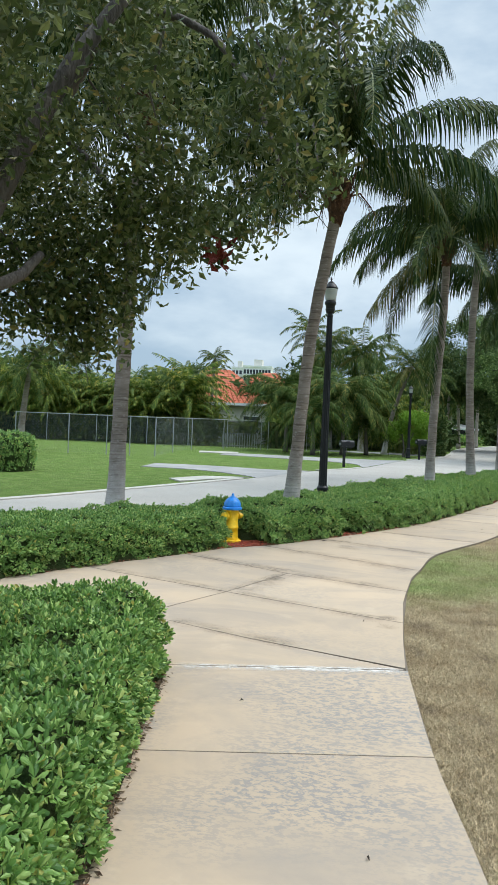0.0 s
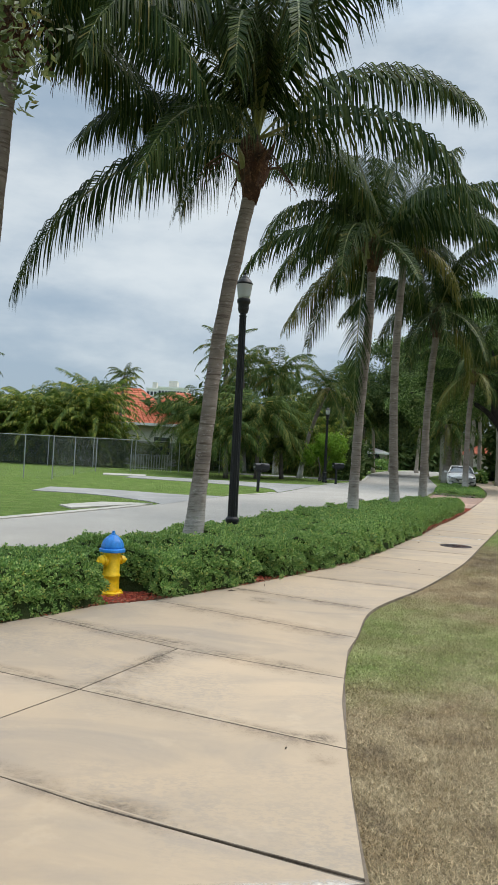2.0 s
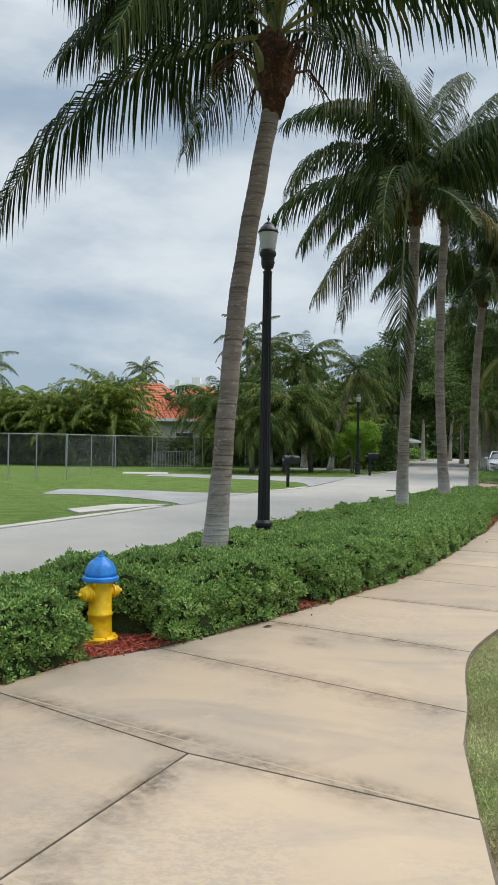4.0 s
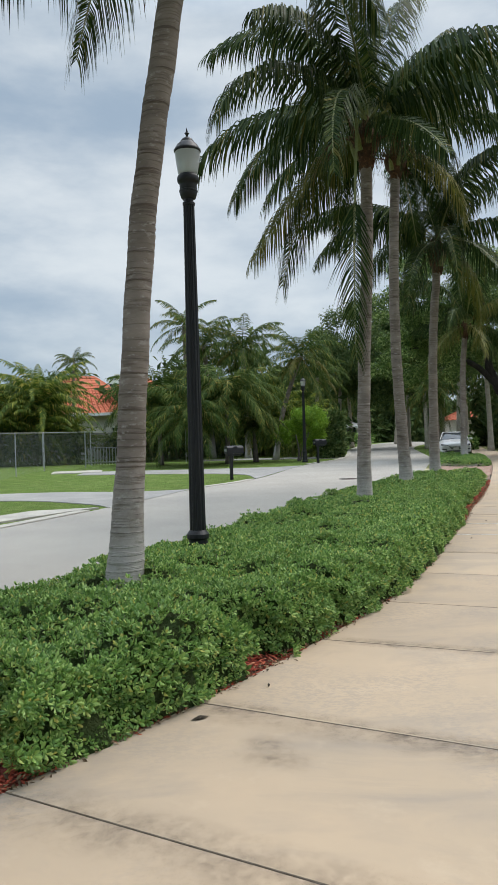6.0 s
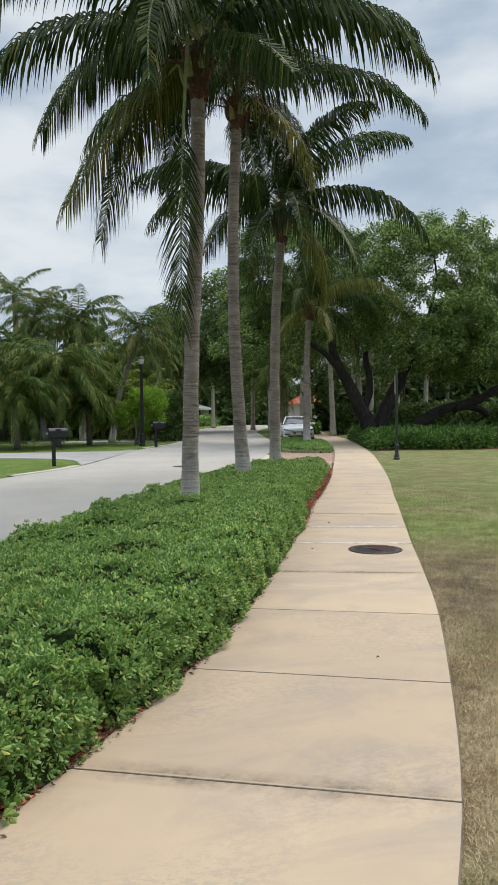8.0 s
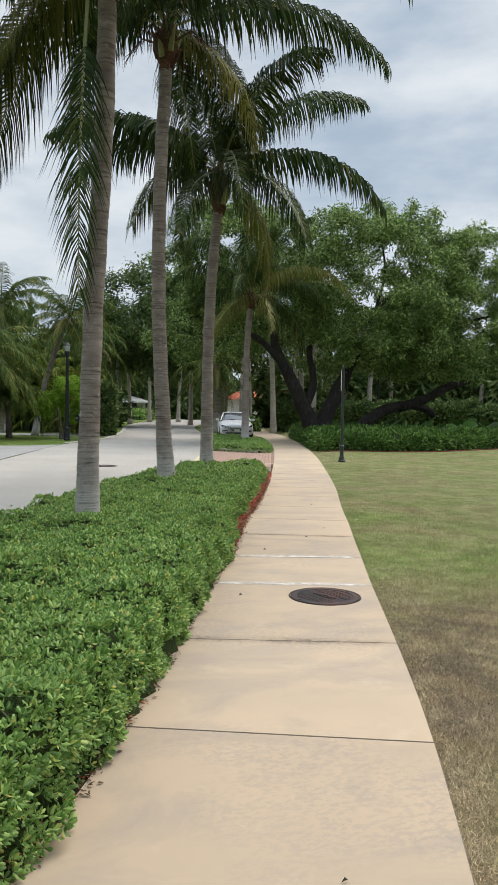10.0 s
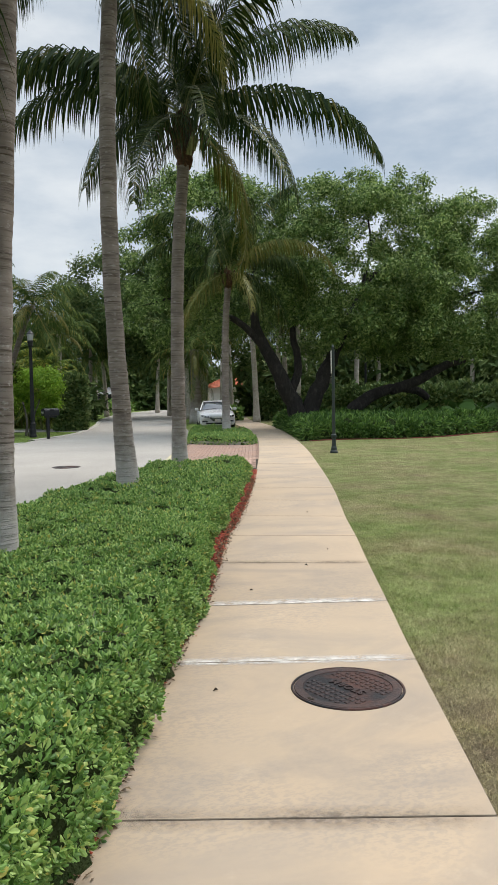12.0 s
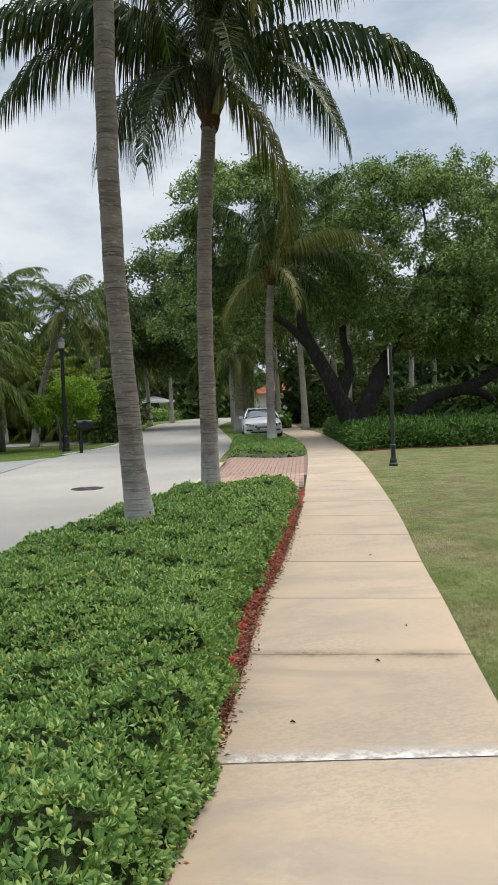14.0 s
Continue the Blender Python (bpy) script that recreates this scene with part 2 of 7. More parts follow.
def surf(name, base, second, third=None, big=1.0, fine=60.0, rough=0.8, bump=0.3, depth=0.003, metal=0.0, stretch=None, per_object=0.0, spec=0.4, bigrange=(0.35, 0.65)):
    """Base colour broken by a large and a fine noise, with a fine relief."""
    m, t, p = nodes_of(name)
    a = noise_of(t, big, 5, 0.6, stretch, lo=bigrange[0], hi=bigrange[1])
    f = noise_of(t, fine, 3, 0.6, stretch)
    col = mixer(t, base, second, a)
    if third:
        ff = noise_of(t, fine * 0.37, 4, 0.7, stretch, lo=0.52, hi=0.68)
        col = mixer(t, col, third, ff)
    g = t.nodes.new("ShaderNodeMapRange")
    g.inputs[3].default_value, g.inputs[4].default_value = 0.82, 1.15
    t.links.new(f, g.inputs[0])
    mul = t.nodes.new("ShaderNodeVectorMath")
    mul.operation = "SCALE"
    t.links.new(col, mul.inputs[0])
    t.links.new(g.outputs[0], mul.inputs["Scale"])
    col = mul.outputs[0]
    if per_object:
        oi = t.nodes.new("ShaderNodeObjectInfo")
        k = t.nodes.new("ShaderNodeMapRange")
        k.inputs[3].default_value, k.inputs[4].default_value = 1 - per_object, 1 + per_object
        t.links.new(oi.outputs["Random"], k.inputs[0])
        mu = t.nodes.new("ShaderNodeVectorMath")
        mu.operation = "SCALE"
        t.links.new(col, mu.inputs[0])
        t.links.new(k.outputs[0], mu.inputs["Scale"])
        col = mu.outputs[0]
    t.links.new(col, p.inputs["Base Color"])
    p.inputs["Roughness"].default_value, p.inputs["Metallic"].default_value = rough, metal
    p.inputs["Specular IOR Level"].default_value = spec
    bump_of(t, p, f, bump, depth)
    return m


def foliage(name, dark, mid, light, rough=0.5, through_light=0.25, old=None, spec=0.35):
    """Leaves: each one of its own shade, a little light passing through."""
    m, t, p = nodes_of(name)
    g = t.nodes.new("ShaderNodeNewGeometry")
    r = t.nodes.new("ShaderNodeValToRGB")
    e = r.color_ramp.elements
    e[0].color, e[1].color = (*dark, 1), (*light, 1)
    k = e.new(0.55)
    k.color = (*mid, 1)
    if old:
        e[-1].position = 0.93
        k = e.new(0.985)
        k.color = (*old, 1)
    t.links.new(g.outputs["Random Per Island"], r.inputs[0])
    n = noise_of(t, 0.9, 3)
    col = mixer(t, r.outputs[0], tuple(0.75 * c for c in mid), n)
    col = mixer(t, r.outputs[0], col, 0.4)
    t.links.new(col, p.inputs["Base Color"])
    p.inputs["Roughness"].default_value = rough
    p.inputs["Specular IOR Level"].default_value = spec
    tr = t.nodes.new("ShaderNodeBsdfTranslucent")
    t.links.new(col, tr.inputs[0])
    mx = t.nodes.new("ShaderNodeMixShader")
    mx.inputs[0].default_value = through_light
    t.links.new(p.outputs[0], mx.inputs[1])
    t.links.new(tr.outputs[0], mx.inputs[2])
    t.links.new(mx.outputs[0], t.nodes["Material Output"].inputs[0])
    return m


def plain(name, col, rough=0.5, metal=0.0, spec=0.5, vary=0.12, scale=25.0):
    """Paint or metal with faint unevenness."""
    m, t, p = nodes_of(name)
    n = noise_of(t, scale, 4)
    c = mixer(t, tuple(x * (1 - vary) for x in col), tuple(min(1, x * (1 + vary)) for x in col), n)
    t.links.new(c, p.inputs["Base Color"])
    r = t.nodes.new("ShaderNodeMapRange")
    r.inputs[3].default_value, r.inputs[4].default_value = max(0, rough - 0.08), min(1, rough + 0.1)
    t.links.new(n, r.inputs[0])
    t.links.new(r.outputs[0], p.inputs["Roughness"])
    p.inputs["Metallic"].default_value = metal
    p.inputs["Specular IOR Level"].default_value = spec
    return m


def lawn_colour(t):
    """Turf colour over the plan: green with dry tan patches, driest beside the walk's start."""
    a = noise_of(t, 0.6, 7, 0.74, lo=0.38, hi=0.66)
    b = noise_of(t, 2.1, 4, 0.65, lo=0.40, hi=0.62)
    green = mixer(t, (0.205, 0.285, 0.078), (0.345, 0.405, 0.150), b)
    dry = mixer(t, (0.37, 0.275, 0.16), (0.50, 0.395, 0.245), b)
    bare = noise_of(t, 1.1, 6, 0.72, lo=0.55, hi=0.66)
    c = t.nodes.new("ShaderNodeTexCoord")
    d = t.nodes.new("ShaderNodeVectorMath")
    d.operation = "DISTANCE"
    d.inputs[1].default_value = (3.6, 4.3, 0)
    t.links.new(c.outputs["Object"], d.inputs[0])
    k = t.nodes.new("ShaderNodeMapRange")
    k.interpolation_type = "SMOOTHSTEP"
    k.inputs[1].default_value, k.inputs[2].default_value, k.inputs[3].default_value, k.inputs[4].default_value = 2.4, 4.4, 0.8, 0.0
    t.links.new(d.outputs["Value"], k.inputs[0])
    d2 = t.nodes.new("ShaderNodeVectorMath")
    d2.operation = "DISTANCE"
    d2.inputs[1].default_value = (6.4, 13.6, 0)
    t.links.new(c.outputs["Object"], d2.inputs[0])
    k2 = t.nodes.new("ShaderNodeMapRange")
    k2.interpolation_type = "SMOOTHSTEP"
    k2.inputs[1].default_value, k2.inputs[2].default_value, k2.inputs[3].default_value, k2.inputs[4].default_value = 1.8, 5.2, 0.75, 0.0
    t.links.new(d2.outputs["Value"], k2.inputs[0])
    both = t.nodes.new("ShaderNodeMath")
    both.operation = "MAXIMUM"
    t.links.new(k.outputs[0], both.inputs[0])
    t.links.new(k2.outputs[0], both.inputs[1])
    s = t.nodes.new("ShaderNodeMath")
    s.operation = "MULTIPLY_ADD"
    s.inputs[1].default_value = 0.7
    s.use_clamp = True
    t.links.new(a, s.inputs[0])
    t.links.new(both.outputs[0], s.inputs[2])
    # the field across the road is watered and green
    sx = t.nodes.new("ShaderNodeSeparateXYZ")
    t.links.new(c.outputs["Object"], sx.inputs[0])
    line = t.nodes.new("ShaderNodeMath")
    line.operation = "MULTIPLY_ADD"
    line.inputs[1].default_value = -0.41
    t.links.new(sx.outputs[1], line.inputs[0])
    t.links.new(sx.outputs[0], line.inputs[2])
    lr = t.nodes.new("ShaderNodeMapRange")
    lr.inputs[1].default_value, lr.inputs[2].default_value, lr.inputs[3].default_value = -7.5, -6.0, 0.06
    t.links.new(line.outputs[0], lr.inputs[0])
    dryness = t.nodes.new("ShaderNodeMath")
    dryness.operation = "MULTIPLY"
    t.links.new(s.outputs[0], dryness.inputs[0])
    t.links.new(lr.outputs[0], dryness.inputs[1])
    green = mixer(t, mixer(t, (0.135, 0.265, 0.040), (0.215, 0.335, 0.075), b), green, lr.outputs[0])
    col = mixer(t, green, dry, dryness.outputs[0])
    bm = t.nodes.new("ShaderNodeMath")
    bm.operation = "MULTIPLY"
    t.links.new(bare, bm.inputs[0])
    t.links.new(dryness.outputs[0], bm.inputs[1])
    col = mixer(t, col, (0.27, 0.205, 0.13), bm.outputs[0])
    # worn earth where the path bends
    d3 = t.nodes.new("ShaderNodeVectorMath")
    d3.operation = "DISTANCE"
    d3.inputs[1].default_value = (6.4, 15.9, 0)
    t.links.new(c.outputs["Object"], d3.inputs[0])
    k3 = t.nodes.new("ShaderNodeMapRange")
    k3.interpolation_type = "SMOOTHSTEP"
    k3.inputs[1].default_value, k3.inputs[2].default_value, k3.inputs[3].default_value, k3.inputs[4].default_value = 0.6, 2.7, 0.9, 0.0
    t.links.new(d3.outputs["Value"], k3.inputs[0])
    earth = t.nodes.new("ShaderNodeMath")
    earth.operation = "MULTIPLY"
    t.links.new(noise_of(t, 2.6, 5, 0.7, lo=0.38, hi=0.58), earth.inputs[0])
    t.links.new(k3.outputs[0], earth.inputs[1])
    col = mixer(t, col, (0.215, 0.165, 0.112), earth.outputs[0])
    straw = noise_of(t, 26, 4, 0.75, lo=0.54, hi=0.66)
    sm = t.nodes.new("ShaderNodeMath")
    sm.operation = "MULTIPLY"
    sm.inputs[1].default_value = 0.55
    t.links.new(straw, sm.inputs[0])
    sw = t.nodes.new("ShaderNodeMath")
    sw.operation = "MULTIPLY"
    t.links.new(sm.outputs[0], sw.inputs[0])
    t.links.new(lr.outputs[0], sw.inputs[1])
    return mixer(t, col, (0.50, 0.42, 0.25), sw.outputs[0])


def lawn_material():
    m, t, p = nodes_of("lawn")
    col = lawn_colour(t)
    f = noise_of(t, 95, 3, 0.75, lo=0.34, hi=0.62)
    f2 = noise_of(t, 17, 4, 0.7, lo=0.36, hi=0.6)
    col = mixer(t, mixer(t, col, (0.05, 0.042, 0.02), 0.66), col, f)
    col = mixer(t, mixer(t, col, (0.07, 0.062, 0.03), 0.45), col, f2)
    t.links.new(col, p.inputs["Base Color"])
    p.inputs["Roughness"].default_value = 0.95
    p.inputs["Specular IOR Level"].default_value = 0.1
    bump_of(t, p, f, 0.8, 0.02)
    return m


def turf_material():
    m, t, p = nodes_of("turf_blade")
    g = t.nodes.new("ShaderNodeNewGeometry")
    k = t.nodes.new("ShaderNodeMapRange")
    k.inputs[3].default_value, k.inputs[4].default_value = 0.5, 1.75
    t.links.new(g.outputs["Random Per Island"], k.inputs[0])
    mu = t.nodes.new("ShaderNodeVectorMath")
    mu.operation = "SCALE"
    t.links.new(lawn_colour(t), mu.inputs[0])
    t.links.new(k.outputs[0], mu.inputs["Scale"])
    t.links.new(mu.outputs[0], p.inputs["Base Color"])
    p.inputs["Roughness"].default_value = 0.8
    p.inputs["Specular IOR Level"].default_value = 0.15
    return m


def concrete(name, wear):
    """Buff cast concrete: cloudy tone, soft grey stains, brushed grain, and mottled worn patches."""
    m, t, p = nodes_of(name)
    tone = noise_of(t, 0.8, 5, 0.6, lo=0.3, hi=0.7)
    col = mixer(t, (0.475, 0.357, 0.243), (0.395, 0.310, 0.222), tone)
    stain = noise_of(t, 1.3, 6, 0.65, stretch=(0.5, 1.0, 1.0), lo=0.47, hi=0.68, dist=0.9)
    sm = t.nodes.new("ShaderNodeMath")
    sm.operation = "MULTIPLY"
    sm.inputs[1].default_value = 0.75
    t.links.new(stain, sm.inputs[0])
    col = mixer(t, col, (0.30, 0.252, 0.205), sm.outputs[0])
    pale = noise_of(t, 2.7, 5, 0.7, lo=0.58, hi=0.75)
    pm = t.nodes.new("ShaderNodeMath")
    pm.operation = "MULTIPLY"
    pm.inputs[1].default_value = 0.4
    t.links.new(pale, pm.inputs[0])
    col = mixer(t, col, (0.535, 0.42, 0.298), pm.outputs[0])
    where = noise_of(t, 0.75, 3, 0.5, lo=0.47 - 0.05 * (wear > 1), hi=0.60 - 0.02 * (wear > 1))
    speck = noise_of(t, 42, 3, 0.75, stretch=(0.6, 1.0, 1.0), lo=0.47, hi=0.56)
    wm = t.nodes.new("ShaderNodeMath")
    wm.operation = "MULTIPLY"
    t.links.new(where, wm.inputs[0])
    t.links.new(speck, wm.inputs[1])
    w2 = t.nodes.new("ShaderNodeMath")
    w2.operation = "MULTIPLY"
    w2.inputs[1].default_value = wear * 0.75
    t.links.new(wm.outputs[0], w2.inputs[0])
    col = mixer(t, col, (0.225, 0.212, 0.20), w2.outputs[0])
    grain = noise_of(t, 220, 2, 0.6, lo=0.3, hi=0.7)
    col = mixer(t, mixer(t, col, (0.40, 0.33, 0.25), 0.16), col, grain)
    oi = t.nodes.new("ShaderNodeObjectInfo")
    k = t.nodes.new("ShaderNodeMapRange")
    k.inputs[3].default_value, k.inputs[4].default_value = 0.94, 1.05
    t.links.new(oi.outputs["Random"], k.inputs[0])
    mu = t.nodes.new("ShaderNodeVectorMath")
    mu.operation = "SCALE"
    t.links.new(col, mu.inputs[0])
    t.links.new(k.outputs[0], mu.inputs["Scale"])
    t.links.new(mu.outputs[0], p.inputs["Base Color"])
    p.inputs["Roughness"].default_value = 0.85
    p.inputs["Specular IOR Level"].default_value = 0.3
    bump_of(t, p, grain, 0.1, 0.0012)
    return m


def palm_bark():
    """Ringed brown-grey bark, bleached and lichen-grey near the foot."""
    m, t, p = nodes_of("palm_bark")
    a = noise_of(t, 2.5, 5, 0.65, stretch=(1, 1, 2.2))
    col = mixer(t, (0.245, 0.207, 0.180), (0.160, 0.132, 0.113), a)
    scar = noise_of(t, 5, 4, 0.6, stretch=(0.35, 0.35, 8.5), lo=0.5, hi=0.68)
    col = mixer(t, col, (0.09, 0.068, 0.052), scar)
    pale = noise_of(t, 9, 4, 0.7, stretch=(1, 1, 2.5), lo=0.56, hi=0.7)
    col = mixer(t, col, (0.32, 0.295, 0.27), pale)
    c = t.nodes.new("ShaderNodeTexCoord")
    sx = t.nodes.new("ShaderNodeSeparateXYZ")
    t.links.new(c.outputs["Object"], sx.inputs[0])
    w = noise_of(t, 6, 4, 0.7, lo=0.2, hi=0.8)
    ad = t.nodes.new("ShaderNodeMath")
    ad.operation = "MULTIPLY_ADD"
    ad.inputs[1].default_value = 0.7
    t.links.new(w, ad.inputs[0])
    t.links.new(sx.outputs[2], ad.inputs[2])
    r = t.nodes.new("ShaderNodeMapRange")
    r.inputs[1].default_value, r.inputs[2].default_value, r.inputs[3].default_value, r.inputs[4].default_value = 0.7, 1.7, 0.8, 0.0
    t.links.new(ad.outputs[0], r.inputs[0])
    col = mixer(t, col, (0.47, 0.455, 0.43), r.outputs[0])
    t.links.new(col, p.inputs["Base Color"])
    p.inputs["Roughness"].default_value = 0.92
    p.inputs["Specular IOR Level"].default_value = 0.2
    bump_of(t, p, scar, 0.6, 0.012)
    return m


LAWN = lawn_material()
CONCRETE = concrete("warm_concrete", 0.45)
OLD_CONCRETE = concrete("worn_concrete", 1.15)
JOINT = surf("joint_dirt", (0.13, 0.10, 0.072), (0.20, 0.16, 0.12), None, 5, 80, 0.95, 0.4, 0.003)
ROAD = surf("grey_asphalt", (0.36, 0.332, 0.29), (0.285, 0.266, 0.236), (0.33, 0.305, 0.268), 0.3, 90, 0.9, 0.3, 0.003)
KERB = surf("kerb_concrete", (0.45, 0.42, 0.36), (0.34, 0.32, 0.28), None, 1.5, 60, 0.9, 0.3, 0.003)
KERB_YELLOW = surf("yellowed_kerb", (0.55, 0.46, 0.25), (0.4, 0.36, 0.26), None, 1.5, 60, 0.9, 0.3, 0.003)
PAVER = surf("grey_paver", (0.30, 0.29, 0.27), (0.23, 0.222, 0.21), None, 0.8, 40, 0.9, 0.3, 0.003)
BRICK = surf("clay_paver", (0.45, 0.275, 0.20), (0.36, 0.245, 0.195), (0.52, 0.37, 0.28), 1.5, 40, 0.88, 0.3, 0.003, per_object=0.25)
MULCH = surf("red_mulch", (0.22, 0.032, 0.022), (0.15, 0.028, 0.02), (0.30, 0.07, 0.042), 6, 45, 0.9, 0.9, 0.02)
SOIL = surf("dark_soil", (0.06, 0.045, 0.03), (0.04, 0.03, 0.02), None, 3, 50, 0.95, 0.8, 0.015)
# dark green for the shade inside the hedges, seen through the leaf gaps
HEDGE_IN = surf("hedge_inner_shade", (0.03, 0.055, 0.016), (0.045, 0.06, 0.022), None, 8, 60, 0.95, 0.8, 0.02, spec=0.1)
HEDGE = foliage("hedge_leaf", (0.058, 0.145, 0.033), (0.19, 0.345, 0.08), (0.45, 0.60, 0.19), 0.38, 0.32, (0.54, 0.48, 0.12), 0.35)
BARE_TWIG = surf("bare_twig", (0.30, 0.26, 0.22), (0.20, 0.17, 0.14), None, 5, 60, 0.9, 0.3, 0.002)
GROUND_PLANT = foliage("broad_leaf", (0.034, 0.085, 0.018), (0.08, 0.175, 0.036), (0.22, 0.36, 0.085), 0.45, 0.3, None, 0.22)
PALM_LEAF = foliage("palm_leaflet", (0.010, 0.026, 0.006), (0.026, 0.050, 0.011), (0.082, 0.108, 0.026), 0.5, 0.15, (0.17, 0.145, 0.04), 0.07)
PALM_TURN = foliage("turning_leaflet", (0.045, 0.065, 0.012), (0.10, 0.115, 0.022), (0.19, 0.17, 0.045), 0.5, 0.3, (0.30, 0.20, 0.06), 0.1)
PALM_OLD = foliage("yellowing_leaflet", (0.12, 0.13, 0.025), (0.22, 0.21, 0.05), (0.30, 0.25, 0.08), 0.5, 0.3)
ARECA = foliage("areca_leaflet", (0.035, 0.075, 0.014), (0.11, 0.175, 0.03), (0.36, 0.37, 0.07), 0.5, 0.3, (0.55, 0.44, 0.09), 0.15)
OAK_LEAF = foliage("oak_leaf", (0.036, 0.080, 0.018), (0.12, 0.21, 0.05), (0.42, 0.53, 0.19), 0.45, 0.3, None, 0.25)
SHADE_LEAF = foliage("shade_tree_leaf", (0.040, 0.064, 0.018), (0.095, 0.13, 0.038), (0.25, 0.275, 0.10), 0.4, 0.36, (0.30, 0.24, 0.07), 0.4)
LIME_LEAF = foliage("lime_leaf", (0.10, 0.22, 0.02), (0.20, 0.36, 0.035), (0.34, 0.50, 0.06), 0.45, 0.35, None, 0.2)
WOODS = foliage("far_leaf", (0.042, 0.082, 0.026), (0.09, 0.145, 0.045), (0.19, 0.24, 0.08), 0.6, 0.25, None, 0.15)
BARK_PALM = palm_bark()
PALE_BARK = surf("pale_palm_bark", (0.42, 0.375, 0.32), (0.31, 0.27, 0.225), (0.5, 0.46, 0.41), 1.5, 25, 0.92, 0.5, 0.01, stretch=(1, 1, 3))
FIBRE = surf("palm_fibre", (0.10, 0.042, 0.02), (0.05, 0.025, 0.014), (0.2, 0.10, 0.05), 7, 50, 0.9, 0.8, 0.015)
RACHIS = surf("palm_rachis", (0.14, 0.17, 0.05), (0.2, 0.19, 0.07), None, 3, 30, 0.5, 0.2, 0.003)
BARK_OAK = surf("oak_bark", (0.026, 0.022, 0.019), (0.016, 0.014, 0.012), (0.05, 0.043, 0.036), 3, 22, 0.95, 0.9, 0.03, stretch=(1, 1, 0.4))
BARK_GREY = surf("grey_bark", (0.12, 0.10, 0.09), (0.08, 0.07, 0.062), (0.17, 0.15, 0.13), 3, 22, 0.95, 0.7, 0.015, stretch=(1, 1, 0.4))
BLACK_IRON = plain("black_painted_iron", (0.010, 0.011, 0.013), 0.45, 0.0, 0.35, 0.25)
DARK_GREEN = plain("dark_green_paint", (0.012, 0.022, 0.018), 0.45)
YELLOW = surf("yellow_enamel", (0.88, 0.56, 0.014), (0.83, 0.50, 0.014), None, 5, 12, 0.4, 0.05, 0.001, spec=0.5)
BLUE = surf("blue_enamel", (0.016, 0.24, 0.68), (0.014, 0.20, 0.6), None, 5, 12, 0.38, 0.05, 0.001, spec=0.5)
CAST_IRON = surf("rusty_cast_iron", (0.036, 0.032, 0.033), (0.085, 0.043, 0.033), (0.03, 0.028, 0.03), 2.2, 70, 0.6, 0.4, 0.003, metal=0.3)
DARK_IRON = surf("worn_black_iron", (0.014, 0.0135, 0.015), (0.075, 0.030, 0.021), (0.026, 0.025, 0.027), 2.0, 60, 0.5, 0.4, 0.003, metal=0.3, bigrange=(0.46, 0.56))
GALV = plain("galvanised_steel", (0.30, 0.315, 0.31), 0.5, 0.3)
TERRACOTTA = surf("terracotta", (0.55, 0.15, 0.075), (0.44, 0.12, 0.06), (0.62, 0.22, 0.12), 0.7, 20, 0.85, 0.3, 0.01, per_object=0.1)
STUCCO = surf("pale_stucco", (0.62, 0.60, 0.54), (0.54, 0.52, 0.47), None, 0.6, 30, 0.92, 0.3, 0.004)
WHITE_PAINT = surf("white_paint", (0.78, 0.78, 0.77), (0.70, 0.70, 0.69), None, 0.7, 40, 0.6, 0.1, 0.002)
DARK_GLASS = plain("dark_window_glass", (0.02, 0.025, 0.03), 0.08, 0.0, 0.8)
CAR_WHITE = plain("white_car_paint", (0.74, 0.75, 0.77), 0.2, 0.0, 0.6, 0.02)
CHROME = plain("chrome", (0.7, 0.7, 0.72), 0.15, 1.0)
RUBBER = plain("tyre_rubber", (0.02, 0.02, 0.02), 0.85)
LAMP_LENS = plain("headlight_lens", (0.55, 0.58, 0.62), 0.1, 0.3)


def frosted():
    m, t, p = nodes_of("frosted_lamp_glass")
    p.inputs["Base Color"].default_value = (0.78, 0.80, 0.78, 1)
    p.inputs["Roughness"].default_value = 0.35
    p.inputs["Transmission Weight"].default_value = 0.75
    n = noise_of(t, 30, 3)
    bump_of(t, p, n, 0.15, 0.003)
    return m


FROSTED = frosted()


def smear_material(name, col, strength, scale, lo=0.36):
    """A thin stain that fades out by the mesh's own 'fade' value and breaks up in a noise."""
    m, t, p = nodes_of(name)
    at = t.nodes.new("ShaderNodeAttribute")
    at.attribute_name = "fade"
    n = noise_of(t, scale, 6, 0.7, lo=lo, hi=0.66)
    n2 = noise_of(t, scale * 9, 3, 0.7, lo=0.25, hi=0.6)
    src = at.outputs["Fac"]
    for other in (n, n2):
        k = t.nodes.new("ShaderNodeMath")
        k.operation = "MULTIPLY"
        t.links.new(src, k.inputs[0])
        t.links.new(other, k.inputs[1])
        src = k.outputs[0]
    k = t.nodes.new("ShaderNodeMath")
    k.operation = "MULTIPLY"
    k.use_clamp = True
    k.inputs[1].default_value = strength
    t.links.new(src, k.inputs[0])
    t.links.new(k.outputs[0], p.inputs["Alpha"])
    p.inputs["Base Color"].default_value = (*col, 1)
    p.inputs["Roughness"].default_value = 0.9
    return m


DIRT = smear_material("joint_grime", (0.12, 0.095, 0.075), 0.62, 2.2)
HAZE = smear_material("white_mortar_haze", (0.62, 0.585, 0.53), 1.5, 1.6, 0.0)


